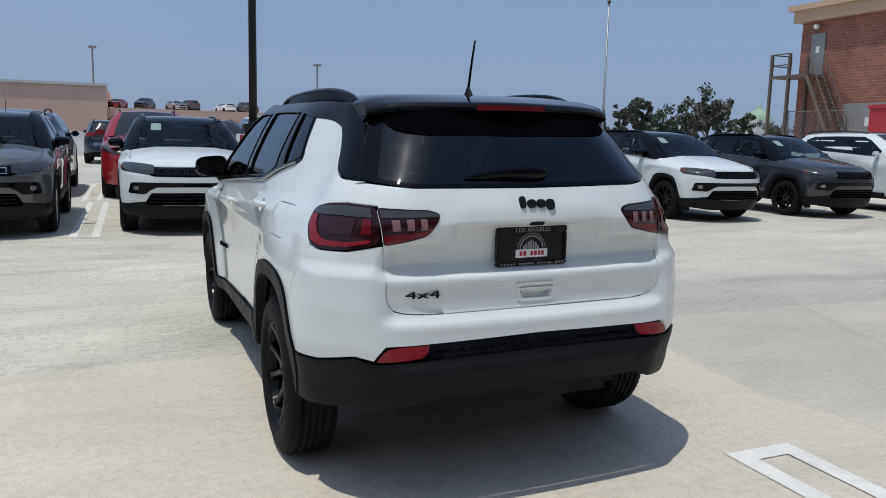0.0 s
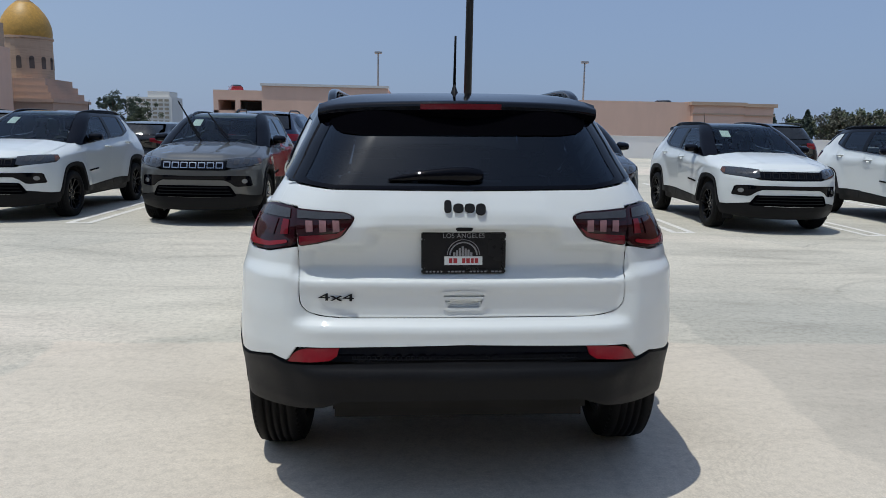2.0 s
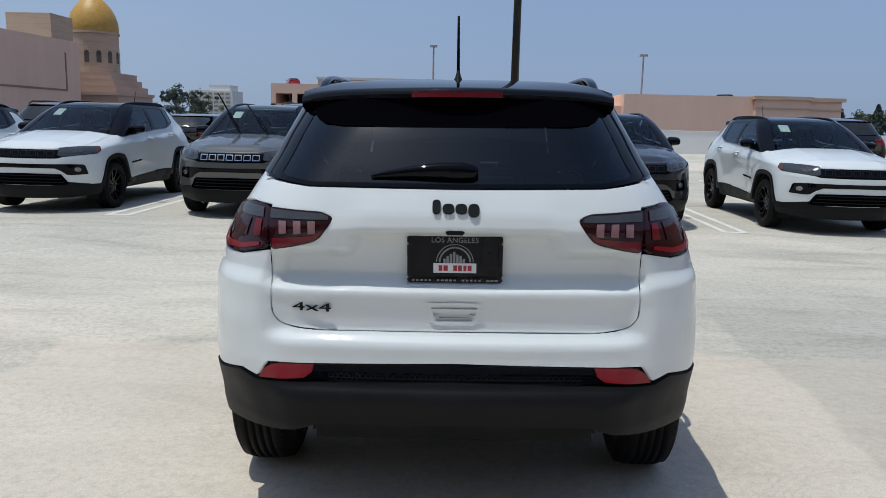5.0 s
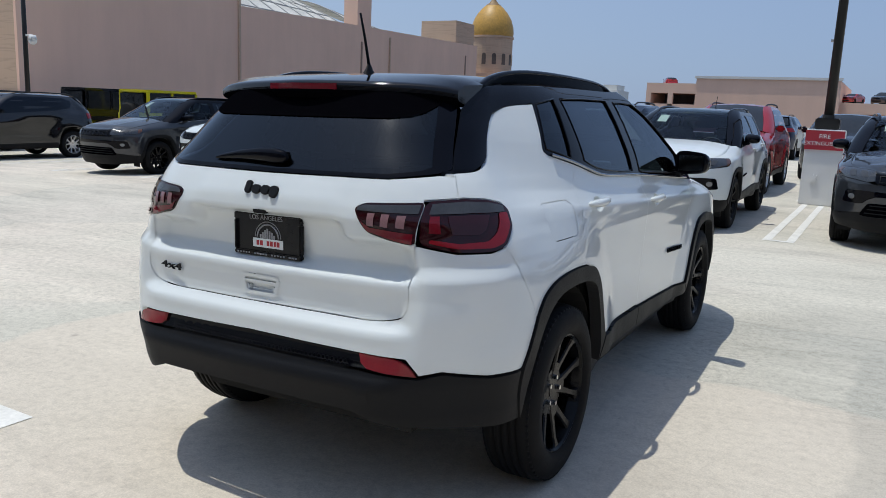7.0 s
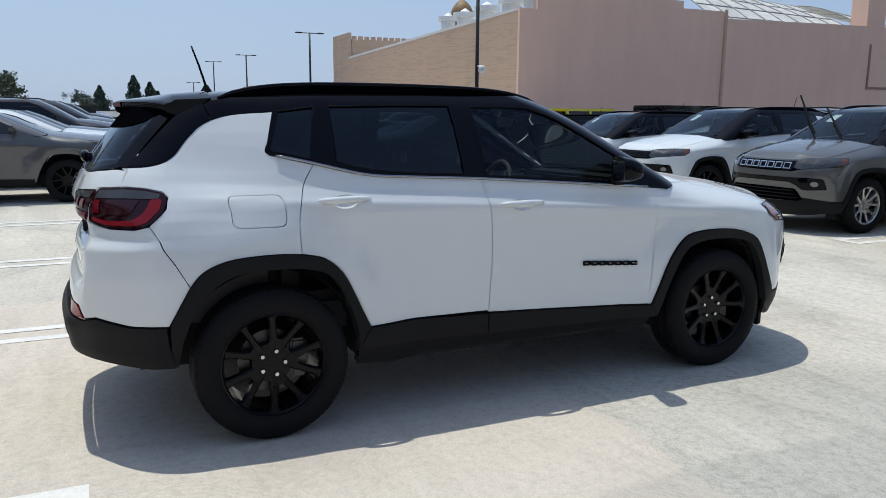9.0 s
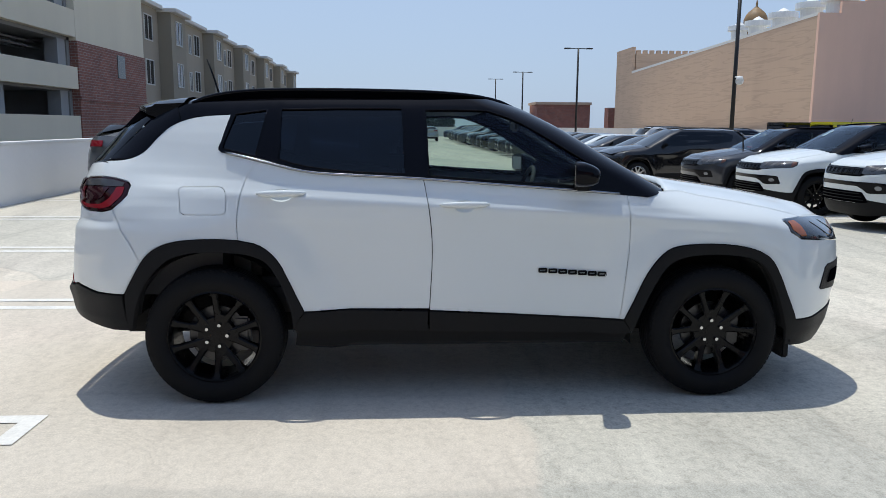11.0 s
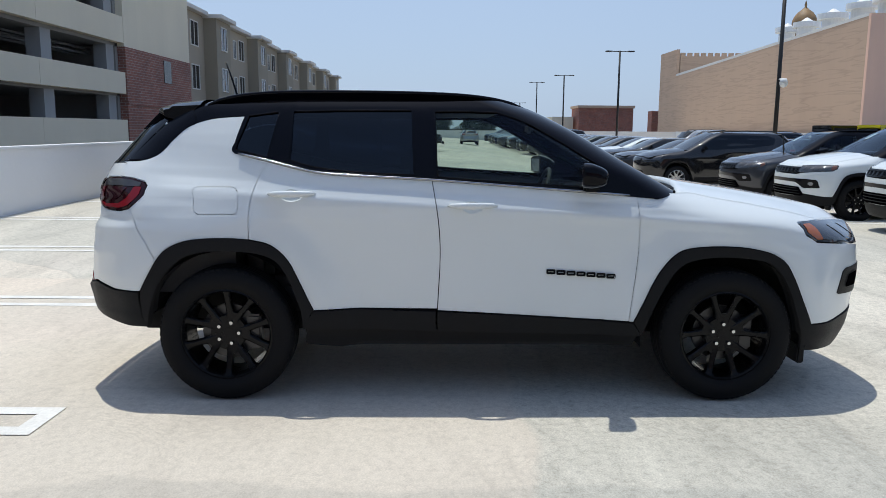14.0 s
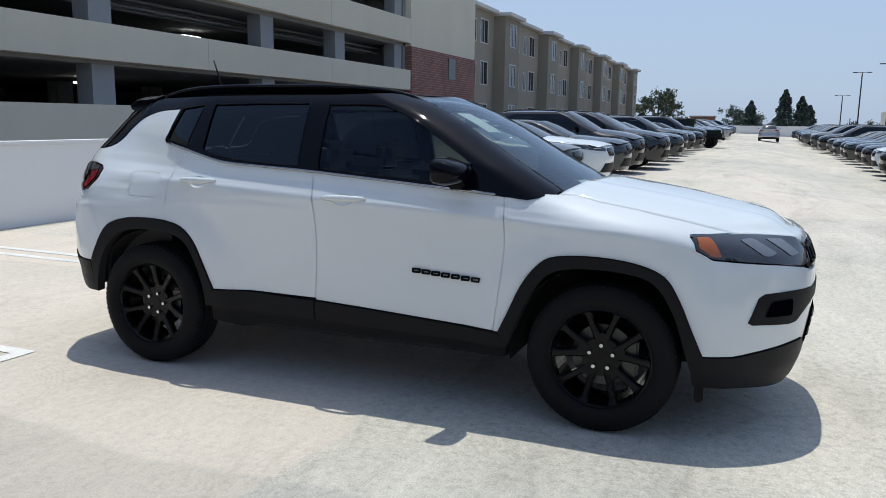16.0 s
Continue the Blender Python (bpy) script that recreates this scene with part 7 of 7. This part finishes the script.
def joined(name, meshes):
    bm = bmesh.new()
    for m in meshes:
        bm.from_mesh(m)
        bpy.data.meshes.remove(m)
    me = bpy.data.meshes.new(name)
    bm.to_mesh(me)
    bm.free()
    me.polygons.foreach_set("use_smooth", [True] * len(me.polygons))
    return me


def plain_car(name, label, squash=1.0, stretch=1.0, rim=RIM_SILVER, rails=False):
    """A simpler car for the farther rows: body, glass, roof, lamps, grille and wheels."""
    root = tagged(empty(name), label, "car", ROW)

    def shape(me):
        for v in me.vertices:
            if v.co.z > 0.98:
                v.co.z = 0.98 + (v.co.z - 0.98) * squash
            v.co.y = 1.318 + (v.co.y - 1.318) * stretch if v.co.y < -0.45 or v.co.y > 3.1 else v.co.y
        return me

    def both(pname, skin, outline, mat, lab="", **kw):
        ms = [shape(panel_mesh(pname, skin, outline, step=0.14, mirror=m, gap=0, **kw)) for m in (False, True)]
        if pname == "car_body":
            return part(pname, joined(pname, ms), mat, root, lab)
        return [part(pname, me, mat, root, lab) for me in ms]

    a_ri, a_fi = curve(S_(*ARCH_R_IN), 2), curve(S_(*ARCH_F_IN), 2)
    belt = S_((2.25, 1.09), (1.586, 1.136), (1.057, 1.173), (0.476, 1.207), (0.238, 1.25), (-0.10, 1.27), (-0.45, 1.26))
    low = R_((0.0, 0.42), (0.55, 0.42)) + S_((-0.50, 0.38)) + a_ri + S_((0.42, 0.30), (2.16, 0.30)) + a_fi + S_((3.10, 0.30)) + F_((0.5, 0.25), (0.0, 0.25))
    top = F_((0.0, 0.93), (0.55, 0.93)) + S_((3.0, 0.99), (2.72, 1.06), (2.43, 1.11)) + belt + R_((0.58, 1.24), (0.0, 1.225))
    body = both("car_body", BODY, low + top, PAINT, flange=0.04)
    both("lower_trim", BODY, S_((0.42, 0.40), (2.17, 0.38), (2.17, 0.29), (0.42, 0.29)), CLAD, offset=0.008, flange=0)
    bm = bmesh.new()
    rows = []
    for j in range(7):
        f = j / 6
        row = []
        for i in range(9):
            g = i / 4 - 1
            y = 2.36 + 0.08 * (1 - g * g) + (1.16 - 0.12 * g * g - 0.08 * (1 - g * g)) * f
            z = float(np.interp(y, (2.3, 2.72, 3.1, 3.36, 3.5, 3.56), (1.175, 1.132, 1.07, 1.012, 0.955, 0.92))) - 0.09 * abs(g) ** 2.6
            row.append(bm.verts.new((g * (0.765 - 0.05 * f), y, z)))
        rows.append(row)
    for p, q in zip(rows, rows[1:]):
        for i in range(8):
            bm.faces.new((p[i], p[i + 1], q[i + 1], q[i]))
    part("hood", shape(mesh_of(bm, "hood", True)), PAINT, root)
    gl = [("s", 1.9, 1.13)] + belt[1:-2] + S_((0.0, 1.28), (-0.05, 1.44), (0.15, 1.51), (0.8, 1.525), (1.40, 1.52), (1.60, 1.45), (1.95, 1.24))
    both("side_window", CABIN, gl, GLASS_DARK if rails else WINDOW_DARK, offset=0.003, flange=0)
    fr = S_((2.25, 1.085)) + F_((0.66, 1.12), (0.545, 1.46), (0.50, 1.575)) + [("s", 1.42, 1.59), ("s", 0.5, 1.575), ("s", -0.15, 1.56)] + R_((0.47, 1.53), (0.595, 1.262)) + list(reversed(belt[:-1]))
    both("cabin_frame", CABIN, fr, PAINT, flange=0)
    part("windscreen", shape(panel_mesh("windscreen", CABIN, full_front(F_((0.0, 1.085), (0.66, 1.12), (0.54, 1.46), (0.50, 1.572), (0.0, 1.60)), CABIN), step=0.14, flange=0, offset=0.004)), WINDOW_DARK, root)
    part("rear_window", shape(panel_mesh("rear_window", BODY, full(R_((0.0, 1.23), (0.57, 1.26), (0.46, 1.50), (0.0, 1.51)), BODY), step=0.14, flange=0, offset=0.004)), WINDOW_DARK, root)
    n = 20
    half = CABIN.by_u(np.linspace(0, 5, n), np.full(n, 1.565))
    loop = np.vstack([half, half[-2:0:-1] * (-1, 1, 1)])
    bm = bmesh.new()
    rings = [[bm.verts.new((r_ * p[0], 0.75 + r_ * (p[1] - 0.75), 1.558 + 0.07 * (1 - r_ ** 3))) for p in loop] for r_ in (1.0, 0.93, 0.75, 0.4)]
    for p, q in zip(rings, rings[1:]):
        for i in range(len(loop)):
            bm.faces.new((p[i], p[(i + 1) % len(loop)], q[(i + 1) % len(loop)], q[i]))
    bm.faces.new(rings[-1])
    bmesh.ops.recalc_face_normals(bm, faces=bm.faces)
    part("roof", shape(mesh_of(bm, "roof", True)), PAINT, root)
    for m in (False, True):
        part("headlamp", shape(panel_mesh("headlamp", BODY, S_((3.0, 0.965), (3.2, 0.965)) + F_((0.66, 0.92), (0.46, 0.89), (0.47, 0.82), (0.66, 0.83)) + S_((3.1, 0.87)), step=0.14, offset=0.006, mirror=m, gap=0)), LENS_HEAD, root)
        part("tail_lamp", shape(panel_mesh("tail_lamp", BODY, R_((0.45, 1.15), (0.70, 1.17)) + S_((-0.45, 1.16), (-0.47, 1.02)) + R_((0.62, 1.01), (0.45, 1.06)), step=0.14, offset=0.006, mirror=m, gap=0)), LENS_BRIGHT, root)
    part("grille", shape(panel_mesh("grille", BODY, full_front(F_((0.0, 0.70), (0.36, 0.72), (0.43, 0.88), (0.0, 0.90)), BODY), step=0.14, offset=0.008)), GLOSS_BLACK, root)
    part("lower_grille", shape(panel_mesh("lower_grille", BODY, full_front(F_((0.0, 0.34), (0.58, 0.36), (0.48, 0.56), (0.0, 0.56)), BODY), step=0.14, offset=0.008)), CLAD, root)
    part("underbody", boxes((-0.74, 0.74, -0.6, 3.2, 0.26, 0.44), (-0.62, 0.62, 0.3, 1.6, 0.5, 1.0)), SHADOW, root)
    for s in (-1, 1):
        mr = part("door_mirror", boxes((min(s * 0.84, s * 1.0), max(s * 0.84, s * 1.0), 1.86, 1.96, 1.12, 1.23), bevel=0.03), PAINT, root)
        for hy, hz in HUBS:
            bm = bmesh.new()
            lathe(bm, [(s * 0.86, 0.43), (s * 0.55, 0.43), (s * 0.55, 0.02)], 18)
            bmesh.ops.translate(bm, verts=bm.verts, vec=(0, hy, hz))
            bmesh.ops.bisect_plane(bm, geom=bm.verts[:] + bm.edges[:] + bm.faces[:], plane_co=(0, 0, 0.27), plane_no=(0, 0, -1), clear_outer=True)
            part("wheel_housing", bm, SHADOW, root)
            wheel(root, s * 0.777, hy, 0.350, s, rim, True)
    if rails:
        for s in (-1, 1):
            bm = bmesh.new()
            tube(bm, [(s * 0.54, -0.2, 1.575), (s * 0.55, -0.05, 1.625), (s * 0.56, 0.7, 1.64), (s * 0.54, 1.25, 1.62), (s * 0.53, 1.4, 1.585)], 0.016, 6)
            part("roof_rail", bm, STEEL_DARK, root)
    return root


SILVER = (0.42, 0.43, 0.44, 0.6)
BLUE = (0.012, 0.018, 0.045, 0.3)
JET = (0.008, 0.008, 0.009, 0.2)
MID = (0.085, 0.088, 0.09, 0.4)
GREEN = (0.02, 0.03, 0.025, 0.3)
SAND = (0.30, 0.27, 0.22, 0.4)
NAMES = {WHITE: "white", JET: "black", SILVER: "silver", MID: "grey", BLUE: "dark blue", DARK: "charcoal", GREEN: "dark green", SAND: "beige", RED: "red"}
suv = plain_car("suv", "large black SUV with roof rails parked nose out in the row", rails=True)
suv.matrix_world = pose(-18.75, 10.86, -0.351, 0, 0, 180) @ Matrix.Diagonal((1.08, 1.07, 1.08, 1))
recolour(suv, JET, JET)
sedan = plain_car("sedan", "dark grey sedan parked nose out along the parapet", 0.78, 1.12, RIM_BLACK)
sedan.matrix_world = pose(-10.4, -3.75, 0)
recolour(sedan, MID, MID)

rnd = random.Random(11)
ORDER = [WHITE, JET, MID, DARK, DARK, JET, BLUE, JET, SILVER, GREEN, DARK, WHITE, MID, JET, DARK]


def fill(xs, y, turn, jitter=0.2, start=0):
    for i, x in enumerate(xs):
        col = ORDER[(start + i * 4 + (i // 3)) % len(ORDER)]
        big = rnd.random() < 0.55
        model = suv if big else sedan
        sc = (rnd.uniform(0.98, 1.05), rnd.uniform(0.98, 1.08), rnd.uniform(0.97, 1.06)) if big else (1, 1, 1)
        park(model, x + rnd.uniform(-0.12, 0.12), y + rnd.uniform(-jitter, jitter), turn + rnd.uniform(-0.8, 0.8), col, col, NAMES[col] + (" SUV" if big else " sedan") + " parked in the long row of the deck", ROW, sc)


for x, col, model, lab in ((-13.05, WHITE, sedan, "white sedan parked nose out along the parapet"), (-15.7, DARK, sedan, "charcoal sedan parked nose out along the parapet"), (-18.3, JET, suv, "black SUV parked nose out along the parapet")):
    park(model, x, -3.6, 0, col, col, lab, ROW)
fill([-20.9 - 2.66 * k for k in range(30)], -3.5, 0, 0.25, 1)
fill([-21.9 - 2.89 * k for k in range(26)], 10.8, 180, 0.25, 3)
fill([-27.0 - 2.89 * k for k in range(5)], 15.2, 0, 0.2, 6)
# second row, behind the front row
park(suv, -1.05, 17.0, 180, RED, RED, "large red SUV parked behind a white one", ROW, (0.98, 1.08, 1.04))
park(suv, -3.6, 14.4, 0, BLUE, BLUE, "dark blue SUV parked tail out in the second row", ROW)
park(sedan, -6.4, 14.6, 0, JET, JET, "black sedan parked tail out in the second row", ROW)
park(suv, -9.4, 14.4, 0, JET, JET, "black SUV parked tail out in the second row", ROW)
park(suv, 9.6, 17.2, 0, JET, JET, "black SUV parked tail out in the second row", ROW)
park(suv, 14.9, NOSE + 0.2, 180, WHITE, WHITE, "white SUV with silver wheels parked nose out", ROW, (1.0, 1.02, 1.0))
park(suv, 2.7, 20.5, 0, WHITE, WHITE, "white SUV with roof rails parked beyond the pillar", ROW, (1.05, 1.08, 1.1))
park(suv, -2.2, 31.0, 0, BLUE, BLUE, "dark blue SUV parked at the far side of the deck", ROW)
park(suv, 0.9, 22.5, 180, JET, JET, "black SUV parked behind the red one", ROW)
park(sedan, -73, 4.0, 0.0 + 90, SILVER, SILVER, "silver sedan standing in the middle of the aisle", ROW)
for x, y, z, col in ((-2.6, 121, 4.3, RED), (1.2, 121, 4.3, DARK), (4.6, 121, 4.3, SILVER), (7.6, 121, 4.3, MID), (13.0, 122, 4.3, WHITE), (15.2, 122, 4.3, MID), (-26.5, 113, 5.75, RED), (38.5, 116, 4.75, MID), (46, 118, 4.95, JET)):
    park(suv if col in (DARK, MID) else sedan, x, y, rnd.choice((160, 200, 20)), col, col, NAMES[col] + " car parked on the far roof", "cars on the far roof", z=z)


def off_roader(name, label, color):
    """Boxy off-road car with a hard top and a spare wheel at the back."""
    root = tagged(empty(name), label, "car", ROW)
    def add(pname, mat, *bs, bevel=0.03, lab=""):
        o = part(pname, boxes(*bs, bevel=bevel), mat, root, lab)
        o.color = color
        return o
    add("tub", PAINT, (-0.78, 0.78, -0.62, 2.0, 0.55, 1.12))
    add("hood", PAINT, (-0.62, 0.62, 2.0, 3.2, 0.95, 1.14), (-0.55, 0.55, 2.0, 3.25, 0.55, 0.96))
    add("hard_top", PAINT, (-0.70, 0.70, -0.62, 1.62, 1.72, 1.82))
    for s in (-1, 1):
        for y in (-0.58, 0.42, 1.5):
            add("roof_post", PAINT, (s * 0.70 - 0.04, s * 0.70 + 0.04, y, y + 0.1, 1.10, 1.74), bevel=0.01)
        add("side_window", WINDOW_DARK, (s * 0.69 - 0.02, s * 0.69 + 0.02, -0.5, 1.5, 1.12, 1.73), bevel=0.004)
        for y in (0.0, 2.6):
            add("fender_flare", CLAD, (min(s * 0.70, s * 0.92), max(s * 0.70, s * 0.92), y - 0.5, y + 0.5, 0.78, 0.9))
            wheel(root, s * 0.80, y, 0.39, s, RIM_BLACK, True).scale = (1.1, 1.12, 1.12)
    add("windscreen", WINDOW_DARK, (-0.66, 0.66, 1.60, 1.66, 1.12, 1.74), bevel=0.004)
    add("rear_window", WINDOW_DARK, (-0.58, 0.58, -0.645, -0.62, 1.2, 1.7), bevel=0.004)
    bm = bmesh.new()
    lathe(bm, [(-0.12, 0.2), (-0.12, 0.34), (-0.06, 0.38), (0.06, 0.38), (0.12, 0.34), (0.12, 0.05)], 24)
    bmesh.ops.transform(bm, verts=bm.verts, matrix=Matrix.Translation((0, -0.76, 1.02)) @ Matrix.Rotation(radians(-90), 4, "Z"))
    part("spare_wheel", bm, RUBBER, root, smooth=True)
    add("bumper", CLAD, (-0.8, 0.8, -0.78, -0.62, 0.5, 0.66), (-0.8, 0.8, 3.25, 3.42, 0.5, 0.68))
    add("grille", CLAD, (-0.4, 0.4, 3.25, 3.27, 0.7, 1.08), bevel=0.005)
    return root


YELLOW = (0.55, 0.50, 0.015, 0.0)
yj = off_roader("off_roader", "bright yellow boxy off-road car with a spare wheel", YELLOW)
yj.matrix_world = pose(-20.7, 15.75, -0.351, 0, 0, 0) @ Matrix.Diagonal((1, 1, 1.10, 1))
for x, y, t, col, lab in ((-24.0, 15.8, 0, JET, "black boxy off-road car parked in the second row"), (-45.0, -2.1, 0, GREEN, "dark green boxy off-road car parked along the parapet"), (-15.2, 15.6, 0, JET, "black boxy off-road car parked in the second row")):
    c = copy_thing(yj, pose(x, y, fall(x, y), 0, 0, t) @ Matrix.Diagonal((1, 1, 0.85 if y < 0 else 1, 1)))
    tagged(c, lab, "car", ROW)
    for o in c.children_recursive:
        if o.type == "MESH":
            o.color = col
